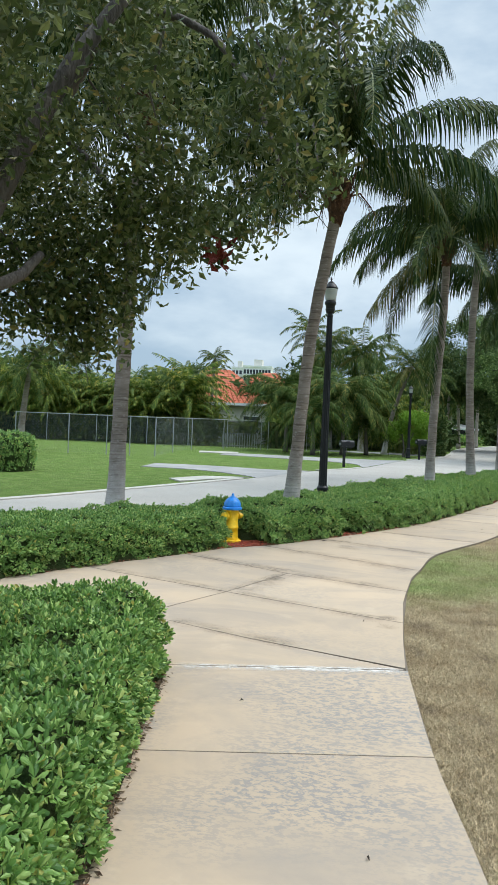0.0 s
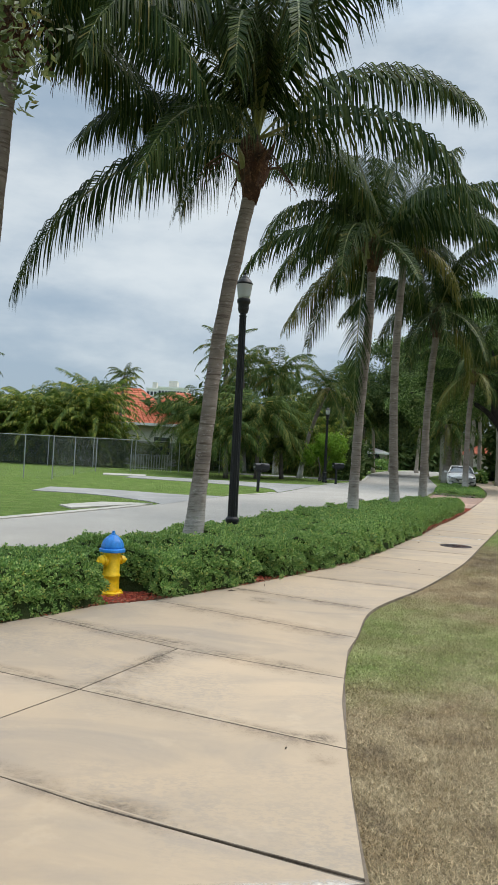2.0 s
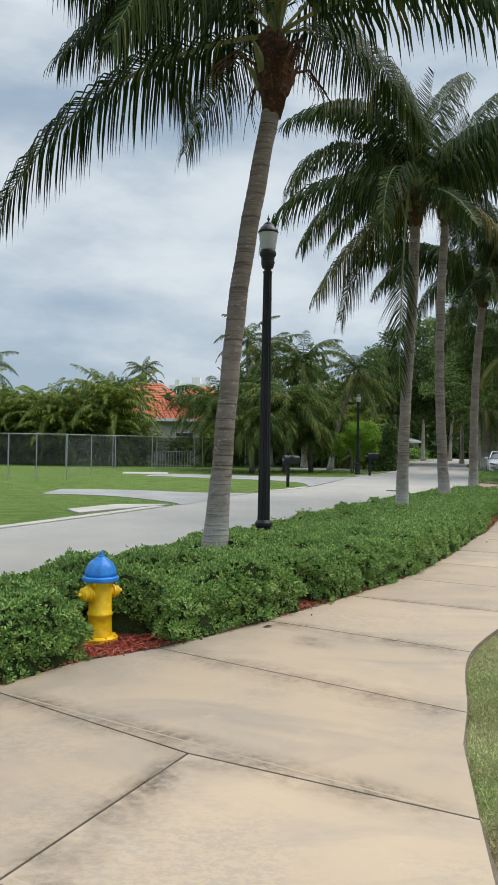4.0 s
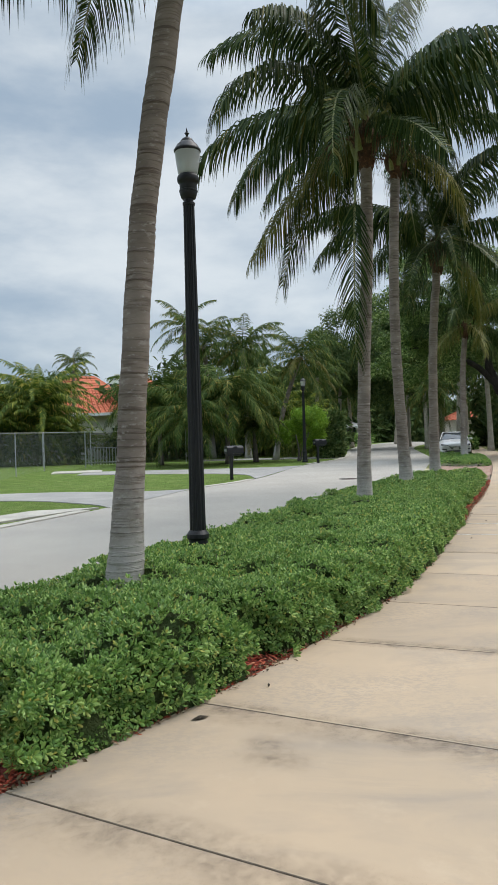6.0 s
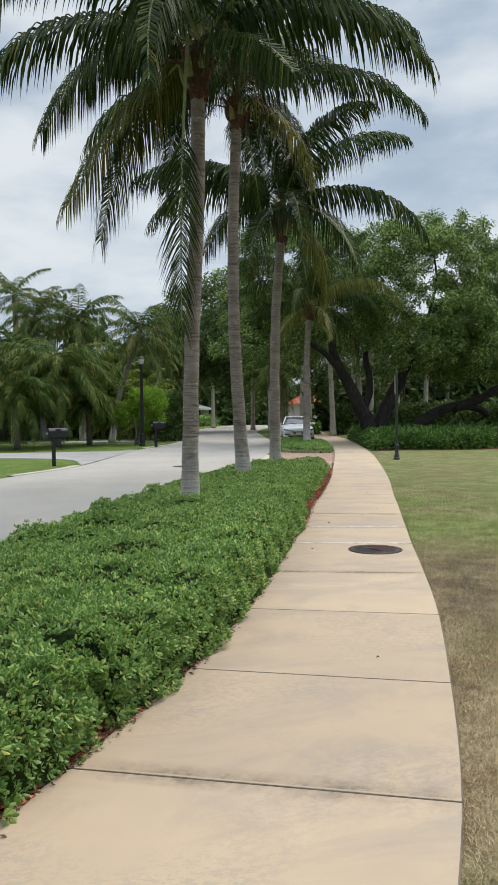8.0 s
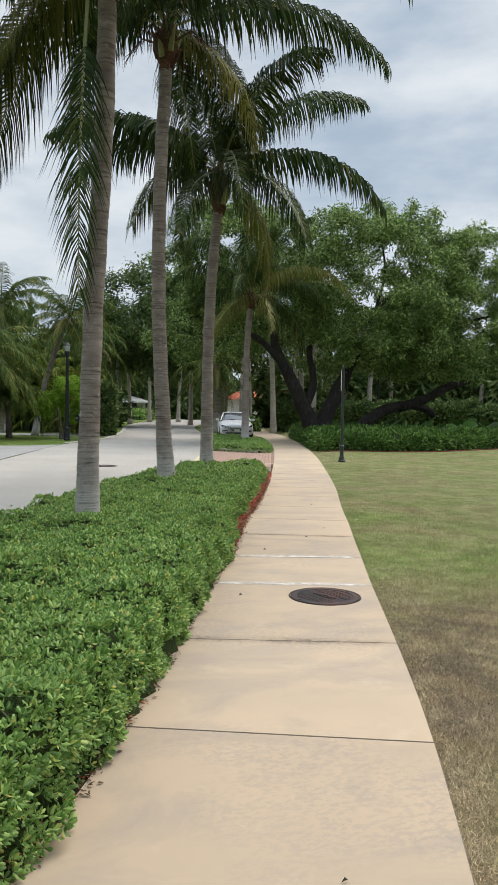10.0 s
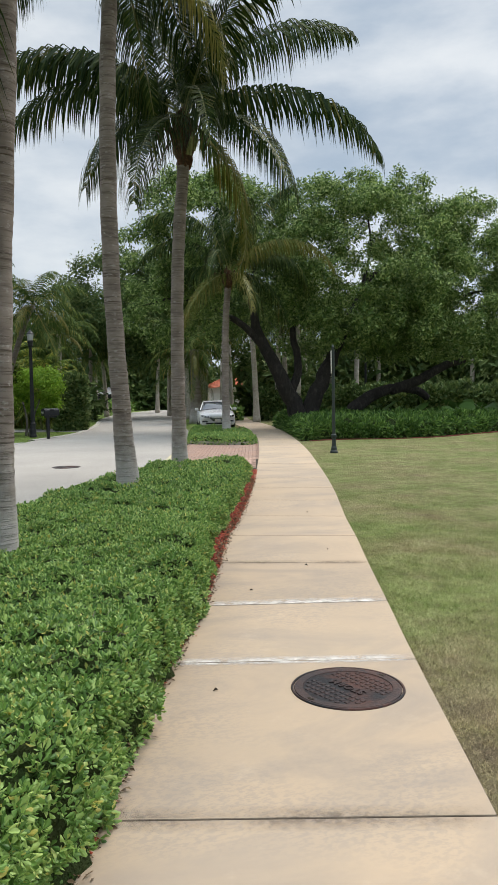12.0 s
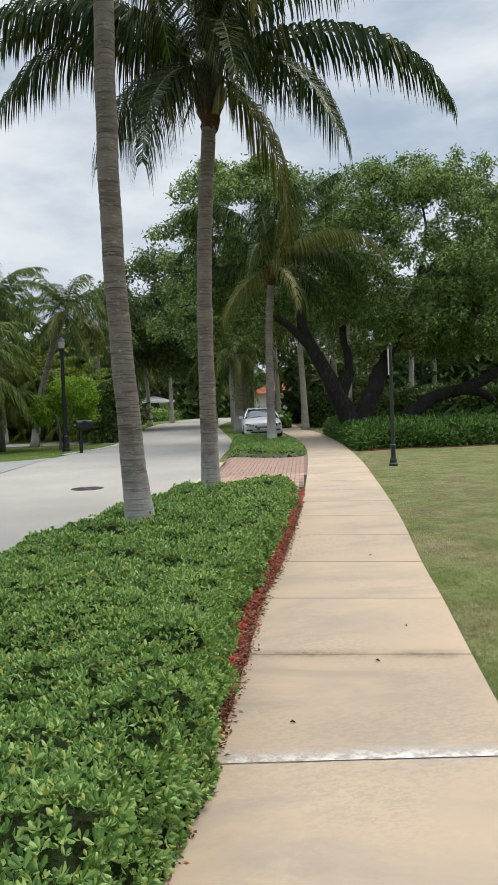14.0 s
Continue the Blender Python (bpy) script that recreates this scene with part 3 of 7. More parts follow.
def screen_material():
    """Dark green woven screen on a fence: a fine mesh that lets a little through."""
    m, t, p = nodes_of("green_windscreen")
    n = noise_of(t, 3, 4)
    c = mixer(t, (0.030, 0.042, 0.034), (0.05, 0.06, 0.052), n)
    t.links.new(c, p.inputs["Base Color"])
    p.inputs["Roughness"].default_value = 0.9
    p.inputs["Alpha"].default_value = 0.62
    p.inputs["Specular IOR Level"].default_value = 0.1
    return m


SCREEN = screen_material()


# ---- ground, road, walks ----
def build_ground():
    xs = np.unique(np.r_[np.linspace(-1500, -60, 9), np.linspace(-60, 80, 71), np.linspace(80, 1500, 9)])
    ys = np.unique(np.r_[np.linspace(-800, -30, 6), np.linspace(-30, 110, 71), np.linspace(110, 2500, 9)])
    gx, gy = np.meshgrid(xs, ys)
    v = np.stack([gx.ravel(), gy.ravel(), gzn(gy.ravel())], 1)
    w = len(xs)
    i = (np.arange(len(ys) - 1)[:, None] * w + np.arange(w - 1)[None]).ravel()
    t = np.concatenate([np.stack([i, i + 1, i + w + 1], 1), np.stack([i, i + w + 1, i + w], 1)])
    g = part_me("ground", mesh_np("ground", v, t, True), LAWN)
    tagged(g, "mown lawn with green and dry tan patches", "lawn", kind="structure")


build_ground()

# plan lines
WALK_L = smooth_line([(0.72, 10.47), (1.56, 11.57), (2.43, 12.86), (3.24, 14.2), (3.84, 15.45), (4.42, 16.8), (5.05, 18.35), (5.6, 19.6), (6.16, 21.04), (6.67, 22.38), (7.26, 23.71), (8.3, 26.3), (9.65, 29.8), (11.7, 35.4), (13.9, 42), (15.9, 50), (17.6, 58), (20, 66)], 0.2)
WALK_R = smooth_line([(2.77, 9.2), (3.14, 10.6), (3.99, 12.14), (4.62, 13.43), (5.29, 14.9), (5.86, 16.3), (6.52, 18.0), (7.0, 19.2), (7.52, 20.51), (8.04, 21.8), (8.55, 23.12), (9.76, 26.1), (11.25, 30.05), (13.25, 35.6), (15.45, 42.5), (17.5, 50), (19.2, 58), (21.6, 66)], 0.2)
ROAD_FAR = smooth_line([(-16, -6), (-9.3, 5.5), (-5.1, 14.6), (-3.6, 18.3), (-1.05, 24.5), (0.75, 29.6), (2.75, 33.4), (5.4, 42.6), (7.7, 47.4), (9.6, 55), (11.6, 66), (15, 78), (21, 90), (31, 100)], 0.6)
ROAD_NEAR = smooth_line([(-11, -8), (-4.4, 3.5), (-0.35, 12.2), (0.75, 15.2), (2.0, 18.2), (2.85, 20.6), (4.55, 24.5), (6.9, 29.2), (8.6, 33.8), (10.1, 38.6), (12.4, 46.5), (14.5, 57), (16.4, 66), (20, 76), (26.5, 85), (36, 93)], 0.6)

road = part("road", strip(ROAD_FAR, ROAD_NEAR, 0.012, 120, 6), ROAD)
tagged(road, "pale grey asphalt road curving past the hedge", "road", kind="structure")


def offset(line, d):
    """A plan line moved sideways: d to its right."""
    g = np.gradient(line, axis=0)
    g /= np.linalg.norm(g, axis=1)[:, None]
    return line + d * np.stack([g[:, 1], -g[:, 0]], 1)


def kerb(name, line, d0, d1, h, material, label):
    bm = strip(offset(line, d0), offset(line, d1), h, max(12, len(line)), 2, h + 0.05)
    return tagged(part(name, bm, material), label, "kerb", kind="structure")


def cut(line, y0, y1):
    return line[(line[:, 1] >= y0) & (line[:, 1] <= y1)]


kerb("kerb_near", cut(ROAD_NEAR, -8, 28.8), 0.0, 0.16, 0.05, KERB, "weathered concrete kerb beside the hedge")
kerb("kerb_near_end", cut(ROAD_NEAR, 28.9, 37), 0.0, 0.2, 0.03, KERB_YELLOW, "flush kerb with worn yellow paint")
kerb("kerb_far_south", cut(ROAD_FAR, -6, 24.4), -0.28, 0.0, 0.035, KERB, "concrete edging strip along the far lawn")
kerb("kerb_far_middle", cut(ROAD_FAR, 29.8, 33.6), -0.24, 0.0, 0.03, KERB, "short concrete edging strip by the mailbox lawn")
kerb("kerb_far_north", cut(ROAD_FAR, 43, 100), -0.24, 0.0, 0.03, KERB, "concrete edging strip along the far verge")

# paved drives on the far side
drive_a = part("driveway_south", strip(smooth_line([(-0.9, 24.6), (-1.5, 25.6), (-3.4, 27.2), (-5.6, 27.6)]), smooth_line([(0.7, 29.6), (-0.9, 29.3), (-3.2, 29.9), (-5.6, 29.9)]), 0.02, 30, 4), PAVER)
tagged(drive_a, "grey paved drive opening off the road", "driveway", kind="structure")
drive_b = part("driveway_north", strip(smooth_line([(2.8, 33.6), (2.3, 36.6), (-0.5, 38.4), (-4.5, 39.5)]), smooth_line([(5.3, 42.4), (4.0, 41.6), (0.5, 41.6), (-4.5, 42)]), 0.02, 30, 4), PAVER)
tagged(drive_b, "grey paved drive beside the mailbox", "driveway", kind="structure")
drive_c = part("driveway_far", strip([(8.2, 49.5), (5.5, 50.5), (0, 51)], [(9.0, 52.5), (6, 53), (0, 53)], 0.02, 12, 4), PAVER)
tagged(drive_c, "narrow grey paved drive past the shrub", "driveway", kind="structure")
apron = part("concrete_pad", slab_mesh([(-1.55, 24.0), (-1.15, 24.6), (-2.6, 24.2), (-3.4, 22.6), (-2.9, 21.8)], 0.04), KERB)
tagged(apron, "pale concrete pad at the lawn's edge", "pad", kind="structure")
pad2 = part("concrete_pad_far", slab_mesh([(-5.9, 41), (-3.8, 41.4), (-4.0, 43.2), (-6.2, 42.8)], 0.04), KERB)
tagged(pad2, "pale concrete pad in the field", "pad", kind="structure")

# the walk: a dirty bed in the joints, and the slabs on it
H = 0.03
bed = bmesh.new()
walk_root = thing("pavement", pose(0, 0, 0), "warm buff concrete footpath of cast slabs with dark joints", "footpath", kind="structure")
base_l = np.concatenate([np.array([(-0.2, 9.38), (0.21, 10.05)]), WALK_L])
base_r = np.concatenate([np.array([(2.5, 7.86), (2.63, 8.7)]), WALK_R])
part("joint_bed", strip(base_l, base_r, 0.018, 160, 2), JOINT, walk_root, "dark dirt in the joints")
part("joint_bed", strip([(0.93, -6), (0.9, 1.2), (0.75, 3.39), (0.61, 4.79), (0.05, 6.13), (0.65, 7.26), (1.19, 8.46)], [(2.42, -6), (2.36, 1.5), (2.28, 3.63), (2.27, 5.08), (2.3, 5.8), (2.35, 6.46), (2.5, 7.86)], 0.0175, 60, 2), JOINT, walk_root)
part("joint_bed", strip([(-0.2, 9.38), (-0.37, 9.18), (-1.12, 8.1), (-1.95, 6.8), (-3.0, 5.1), (-6.2, -0.3)], [(1.19, 8.46), (0.9, 8.0), (0.65, 7.26), (-0.2, 6.05), (-1.6, 4.1), (-4.8, -1.1)], 0.017, 40, 2), JOINT, walk_root)


def slab(poly, mat=CONCRETE, gap=0.0042):
    ob = part("slab", slab_mesh(poly, H, gap), mat, walk_root)
    ob.data.materials.append(JOINT)
    return ob


near_l = smooth_line([(0.95, -6), (0.92, -2), (0.9, 1.0), (0.87, 2.29), (0.75, 3.39), (0.61, 4.79)], 0.2)
near_r = smooth_line([(2.42, -6), (2.40, -2), (2.36, 1.5), (2.34, 2.57), (2.28, 3.63), (2.27, 5.08)], 0.2)


def between(line, y0, y1):
    """Points of a plan line from y0 to y1, the ends put in."""
    xs = lambda y: (float(np.interp(y, line[:, 1], line[:, 0])), y)
    return [xs(y0)] + [tuple(p) for p in line if y0 + 0.08 < p[1] < y1 - 0.08] + [xs(y1)]


for (a0, b0), (a1, b1) in zip([(-5.8, -5.6), (-3.8, -3.6), (-2.0, -1.8), (-0.2, 0.05), (1.6, 1.85), (3.39, 3.63)], [(-3.8, -3.6), (-2.0, -1.8), (-0.2, 0.05), (1.6, 1.85), (3.39, 3.63), (4.79, 5.08)]):
    slab(between(near_l, a0, a1) + between(near_r, b0, b1)[::-1], OLD_CONCRETE, 0.0024)
slab([(0.61, 4.79), (2.27, 5.09), (1.07, 5.61), (0.34, 5.99), (0.05, 6.13), (-0.15, 6.1), (0.25, 5.4), (0.5, 5.0)])
slab([(2.26, 5.12), (2.3, 5.8), (2.35, 6.46), (1.4, 6.91), (0.65, 7.26), (0.05, 6.13), (1.07, 5.61)])
slab([(2.35, 6.46), (2.42, 7.3), (2.5, 7.86), (1.19, 8.46), (0.65, 7.26), (1.4, 6.91)])
slab([(2.5, 7.86), (2.63, 8.7), (2.77, 9.2), (1.77, 9.82), (0.72, 10.47), (0.21, 10.05), (-0.2, 9.38), (1.19, 8.46)])
slab([(1.19, 8.46), (-0.2, 9.38), (-0.37, 9.15), (-1.12, 8.12), (-0.3, 7.71), (0.65, 7.26)])
slab([(0.65, 7.26), (-0.3, 7.71), (-1.12, 8.12), (-1.95, 6.8), (-0.2, 6.05), (0.05, 6.13)])
for a, b, c, d in (((-1.95, 6.8), (-3.0, 5.1), (-1.5, 4.2), (-0.2, 6.05)), ((-3.0, 5.1), (-4.2, 3.1), (-2.7, 2.3), (-1.5, 4.2)), ((-4.2, 3.1), (-5.3, 1.2), (-3.8, 0.4), (-2.7, 2.3)), ((-5.3, 1.2), (-6.4, -0.7), (-4.9, -1.5), (-3.8, 0.4))):
    slab([a, b, c, d])
JOINTS = [(10.47, 9.2), (11.52, 10.6), (12.8, 12.08), (14.02, 13.36), (15.4, 14.8), (16.8, 16.3), (18.42, 17.95), (19.6, 19.2), (21.04, 20.51), (22.38, 21.8), (23.71, 23.12)]
while JOINTS[-1][0] < 62:
    JOINTS.append((JOINTS[-1][0] + 1.42, JOINTS[-1][1] + 1.42))
for (a0, b0), (a1, b1) in zip(JOINTS, JOINTS[1:]):
    slab(between(WALK_L, a0, a1) + between(WALK_R, b0, b1)[::-1])


def smear(p, q, reach, mat, name, label, lift=0.0012, n=40, ends=0.08):
    """A thin stain along a joint from p to q that fades out on both sides; reach: (left, right) in metres."""
    p, q = np.array(p, float), np.array(q, float)
    d = (q - p) / np.linalg.norm(q - p)
    nrm = np.array([-d[1], d[0]])
    rows = [(reach[0], 0.0), (reach[0] * 0.45, 0.55), (0.006, 1.0), (-0.006, 1.0), (-reach[1] * 0.45, 0.55), (-reach[1], 0.0)]
    v, fade = [], []
    for i in range(n + 1):
        w = p + (q - p) * i / n
        for off, f in rows:
            u = w + nrm * off
            v.append((u[0], u[1], gz(u[1]) + H + lift))
            fade.append(f * min(1.0, i / n / ends, (1 - i / n) / ends))
    k = len(rows)
    t = []
    for i in range(n):
        for r in range(k - 1):
            if r == 2 and ends < 0.4:
                continue
            a = i * k + r
            t += [(a, a + 1, a + k + 1), (a, a + k + 1, a + k)]
    me = mesh_np(name, v, t)
    me.attributes.new("fade", "FLOAT", "POINT").data.foreach_set("value", np.array(fade, np.float32))
    part_me(name, me, mat, walk_root, label)


for p, q, reach in (((0.62, 4.79), (2.26, 5.08), (0.06, 0.10)), ((5.07, 18.42), (6.5, 17.96), (0.10, 0.06)), ((5.6, 19.6), (6.98, 19.2), (0.16, 0.015))):
    smear(p, q, reach, HAZE, "mortar_smear", "white mortar smear along the joint", 0.0022)
for p, q, reach in (((0.34, 5.99), (1.55, 5.42), (0.16, 0.12)), ((-0.9, 8.1), (2.34, 6.47), (0.10, 0.2)), ((-0.1, 9.33), (2.48, 7.87), (0.16, 0.25)), ((0.74, 10.46), (2.76, 9.21), (0.2, 0.3)), ((1.58, 11.51), (3.12, 10.62), (0.12, 0.28)), ((2.45, 12.79), (3.97, 12.09), (0.12, 0.12)), ((0.66, 7.28), (1.18, 8.44), (0.12, 0.3)), ((4.44, 16.8), (5.84, 16.3), (0.1, 0.1)), ((6.17, 21.04), (7.5, 20.51), (0.12, 0.1))):
    smear(p, q, reach, DIRT, "grime_streak", "dark grime along the joint")

for p, q, reach in (((1.7, 10.78), (2.1, 10.62), (0.16, 0.14)), ((1.75, 10.95), (2.05, 10.8), (0.12, 0.1)), ((2.12, 6.62), (2.34, 6.6), (0.12, 0.1)), ((2.08, 6.3), (2.3, 6.25), (0.1, 0.1)), ((4.42, 16.75), (4.66, 17.4), (0.02, 0.12)), ((0.9, 8.0), (1.15, 8.2), (0.1, 0.14))):
    smear(p, q, reach, DIRT, "dark_stain", "blotchy dark stain on the concrete", 0.0016, 40, 0.5)

arc_v, arc_f, arc_t = [], [], []
for i in range(41):
    a = radians(-60 + 150 * i / 40)
    for r, f in ((0.318, 1.0), (0.38, 0.8), (0.47, 0.0)):
        arc_v.append((5.9 + r * math.cos(a), 17.68 + r * math.sin(a), H + 0.0026))
        arc_f.append(f * min(1.0, i / 6, (40 - i) / 6))
for i in range(40):
    for r in range(2):
        a = i * 3 + r
        arc_t += [(a, a + 1, a + 4), (a, a + 4, a + 3)]
arc_me = mesh_np("mortar_smear", arc_v, arc_t)
arc_me.attributes.new("fade", "FLOAT", "POINT").data.foreach_set("value", np.array(arc_f, np.float32))
part_me("mortar_smear", arc_me, HAZE, walk_root, "pale mortar ring round the storm cover")

# brick apron and the island beyond it
EDGE_L = WALK_L
bricks_poly = [(8.75, 30.1), (9.72, 30.1)] + between(EDGE_L, 30.3, 37.9)[::1] + [(12.2, 37.2), (10.1, 38.4)] + [(9.9, 37.8), (8.72, 33.8), (7.45, 30.4)]
apron_root = thing("brick_apron", pose(0, 0, 0), "herringbone red and buff clay brick apron beside the path", "brick paving", kind="structure")
part("bed", strip(offset(cut(ROAD_NEAR, 29.6, 39), 0.2), cut(EDGE_L, 29.6, 39), 0.016, 30, 2), SOIL, apron_root)

# mulch bed below the long hedge
HEDGE_BACK = smooth_line([(-9.5, -1.5), (-7.4, 1.8), (-4.3, 6.6), (-2.7, 9.0), (-0.95, 11.0), (0.0, 12.7), (0.95, 15.0), (2.2, 17.9), (3.05, 20.4), (4.75, 24.2), (6.3, 27.0), (8.0, 29.8)], 0.25)
FRONT = np.concatenate([smooth_line([(-8.0, -3.3), (-6.2, -0.3), (-4.5, 2.6), (-3.0, 5.1), (-1.7, 7.16), (-1.12, 8.1), (-0.37, 9.18), (0.21, 10.05)], 0.25), cut(WALK_L, 10.4, 29.7)])
soil = part("soil_bed", strip(HEDGE_BACK, FRONT, 0.012, 140, 3), SOIL)
tagged(soil, "dark soil under the long hedge", "soil bed", kind="structure")
for y0, y1 in ((9.75, 11.25), (11.7, 13.5), (19.4, 29.6)):
    f = cut(FRONT, y0, y1)
    mulch = part("mulch_bed", strip(offset(f, -0.75), offset(f, -0.01), 0.02, 40, 3, 0.03), MULCH)
    tagged(mulch, "red dyed bark mulch beside the footpath", "mulch bed", kind="structure")


# ---- hedges ----
ROSE_V, ROSE_T = rosette(5)
ROSE2_V, ROSE2_T = rosette(5, 0.75, 0.3, 4)


def hedge(name, poly, height, per_m2, leaf, label, seed, material, holes=(), wobble=0.05, template=(ROSE_V, ROSE_T), round_edge=0.16, fine=None, twigs=0, far_height=1.0):
    """A clipped hedge: a core sheet coloured dark as its shaded inside, and a shell of leaf tips. fine: (from y, to y,
    density, leaf) of a finer stretch.
    """
    rng = np.random.default_rng(seed)
    root = thing(name, pose(0, 0, 0), label, "hedge")
    poly = np.array(poly, float)
    most = per_m2

    def mixing(y):
        return np.interp(y, [fine[0] - 1.5, fine[0], fine[1], fine[1] + 4], [0, 1, 1, 0]) if fine else np.zeros(len(y))

    if fine:
        most = max(per_m2, fine[2])

    def thin(y):
        if not fine:
            return np.ones(len(y), bool)
        return rng.uniform(0, 1, len(y)) < (per_m2 + (fine[2] - per_m2) * mixing(y)) / most

    def top(x, y, d):
        edge = np.clip(d / round_edge, 0, 1)
        tall = height * np.interp(y, [18.0, 21.0], [1, far_height])
        h = tall * (0.55 + 0.45 * np.sqrt(1 - (1 - edge) ** 2)) + wobble * waves(x, y, seed, 1.1) + 0.5 * wobble * waves(x, y, seed + 1, 0.37)
        return gzn(y) + np.maximum(h, 0.1)

    def keep(x, y, pad=0.0):
        k = np.ones(len(x), bool)
        for hx, hy, r in holes:
            k &= np.hypot(x - hx, y - hy) > r - pad
        return k

    def shrink(x, y):
        d = edge_distance(x, y, poly)
        for hx, hy, r in holes:
            d = np.minimum(d, np.hypot(x - hx, y - hy) - r)
        return np.maximum(d, 0)

    # leaves over the top
    x, y = sprinkle(poly, most, rng)
    k = keep(x, y) & thin(y)
    x, y = x[k], y[k]
    d = shrink(x, y)
    z = top(x, y, d) - rng.exponential(0.02, len(x)) + rng.uniform(-0.01, 0.02, len(x)) + np.where(rng.uniform(0, 1, len(x)) < 0.09, np.minimum(rng.exponential(0.02, len(x)), 0.05), 0)
    ax = np.stack([rng.normal(0, 0.38, len(x)), rng.normal(0, 0.38, len(x)), np.ones(len(x))], 1)
    pts, axs = [np.stack([x, y, z], 1)], [ax]
    # leaves on the sides
    outline = [np.concatenate([poly, poly[:1]])]
    for hx, hy, r in holes:
        a = np.linspace(0, 6.283, 40)
        outline.append(np.stack([hx + r * np.cos(-a), hy + r * np.sin(-a)], 1))
    area = 0.5 * np.sum(poly[:, 0] * np.roll(poly[:, 1], -1) - np.roll(poly[:, 0], -1) * poly[:, 1])
    for line in outline:
        seg = np.diff(line, axis=0)
        ln = np.linalg.norm(seg, axis=1)
        n = int(ln.sum() * height * most * 1.05)
        i = rng.choice(len(seg), n, p=ln / ln.sum())
        p = line[i] + seg[i] * rng.uniform(0, 1, n)[:, None]
        out = np.stack([seg[i][:, 1], -seg[i][:, 0]], 1) / (ln[i][:, None] + 1e-9) * (1 if area > 0 else -1)
        zz = rng.uniform(0.02, 1, n) ** 0.85
        bulge = 0.035 * np.sin(zz * 3.0) - 0.05 * zz ** 3 + 0.05 * waves(p[:, 0] + zz, p[:, 1], seed + 2, 0.5) - rng.exponential(0.02, n)
        q = p + out * bulge[:, None]
        if line is not outline[0]:
            ok = inside(q[:, 0], q[:, 1], poly)
        else:
            ok = keep(q[:, 0], q[:, 1])
        ok &= thin(q[:, 1])
        hh = gzn(q[:, 1]) + zz * height * 0.95 * np.interp(q[:, 1], [18.0, 21.0], [1, far_height])
        a3 = np.stack([out[:, 0] + rng.normal(0, 0.35, n), out[:, 1] + rng.normal(0, 0.35, n), 0.35 + rng.normal(0, 0.35, n)], 1)
        pts.append(np.stack([q[:, 0], q[:, 1], hh], 1)[ok])
        axs.append(a3[ok])
    P, A = np.concatenate(pts), np.concatenate(axs)
    size = leaf + ((fine[3] - leaf) if fine else 0) * mixing(P[:, 1])
    v, t = scatter(template[0], template[1], P, A, size * rng.uniform(0.6, 1.3, len(P)), rng)
    ob = part_me("leaves", mesh_np("leaves", v, t), material, root)
    tagged(ob, kind="stuff")
    if fine or twigs:
        tw = bmesh.new()
        pick = rng.choice(len(pts[0]), twigs)
        for px, py, pz in pts[0][pick]:
            d = rng.normal(0, 0.06, 2)
            tube([(px - d[0], py - d[1], pz - 0.12), (px, py, pz - 0.02), (px + d[0] * 0.6, py + d[1] * 0.6, pz + rng.uniform(0.0, 0.05))], [0.004, 0.003, 0.0015], 4, tw)
        tagged(part("twig", tw, BARE_TWIG, root, "bare grey twigs"), kind="stuff")
    # core: a sheet just under the leaves, its dark colour standing in for inner shade
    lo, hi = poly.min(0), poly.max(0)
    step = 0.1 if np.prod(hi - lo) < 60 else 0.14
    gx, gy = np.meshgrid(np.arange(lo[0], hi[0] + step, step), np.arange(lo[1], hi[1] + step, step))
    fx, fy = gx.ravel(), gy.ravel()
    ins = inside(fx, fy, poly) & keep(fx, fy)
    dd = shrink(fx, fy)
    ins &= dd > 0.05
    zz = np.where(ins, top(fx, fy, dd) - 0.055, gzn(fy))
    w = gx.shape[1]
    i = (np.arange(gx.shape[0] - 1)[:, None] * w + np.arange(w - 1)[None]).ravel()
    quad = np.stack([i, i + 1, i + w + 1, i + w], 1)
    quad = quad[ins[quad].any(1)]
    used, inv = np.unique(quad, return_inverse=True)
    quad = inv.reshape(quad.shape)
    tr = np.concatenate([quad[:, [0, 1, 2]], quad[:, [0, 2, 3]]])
    part_me("shaded_core", mesh_np("shaded_core", np.stack([fx, fy, zz], 1)[used], tr), HEDGE_IN, root, "dark sheet coloured as the hedge's shaded inside")
    return root


HYDRANT = (0.21, 10.69)
_front = offset(FRONT, -0.01)
_back_half = _front[:, 1] > 19.8
_wave = 0.19 + 0.09 * waves(FRONT[:, 0], FRONT[:, 1], 3, 1.9) + 0.06 * waves(FRONT[:, 0], FRONT[:, 1], 8, 0.6)
_front[_back_half] = (FRONT + (offset(FRONT, -1.0) - FRONT) * _wave[:, None])[_back_half]
LONG = np.concatenate([_front, HEDGE_BACK[::-1]])
LONG = LONG[(LONG[:, 1] > -2.5) & (LONG[:, 1] < 28.35)]
hedge("long_hedge", LONG, 0.47, 480, 0.054, "dense clipped dark green hedge along the road and path", 11, HEDGE, holes=[(0.33, 10.55, 0.46), (1.93, 12.2, 0.27), (2.5, 13.15, 0.14), (1.42, 15.17, 0.21)], wobble=0.06, fine=(8.5, 21.0, 1150, 0.04), twigs=420, far_height=0.84)
NEAR = smooth_line([(0.86, 1.2), (0.83, 2.3), (0.7, 3.4), (0.58, 4.5), (0.45, 4.95), (0.1, 5.15), (-0.6, 5.0), (-1.6, 3.6), (-3.2, 1.0), (-4.5, -1.2)], 0.15)
NEAR = np.concatenate([NEAR, [(-4.5, -4), (0.85, -4)]])
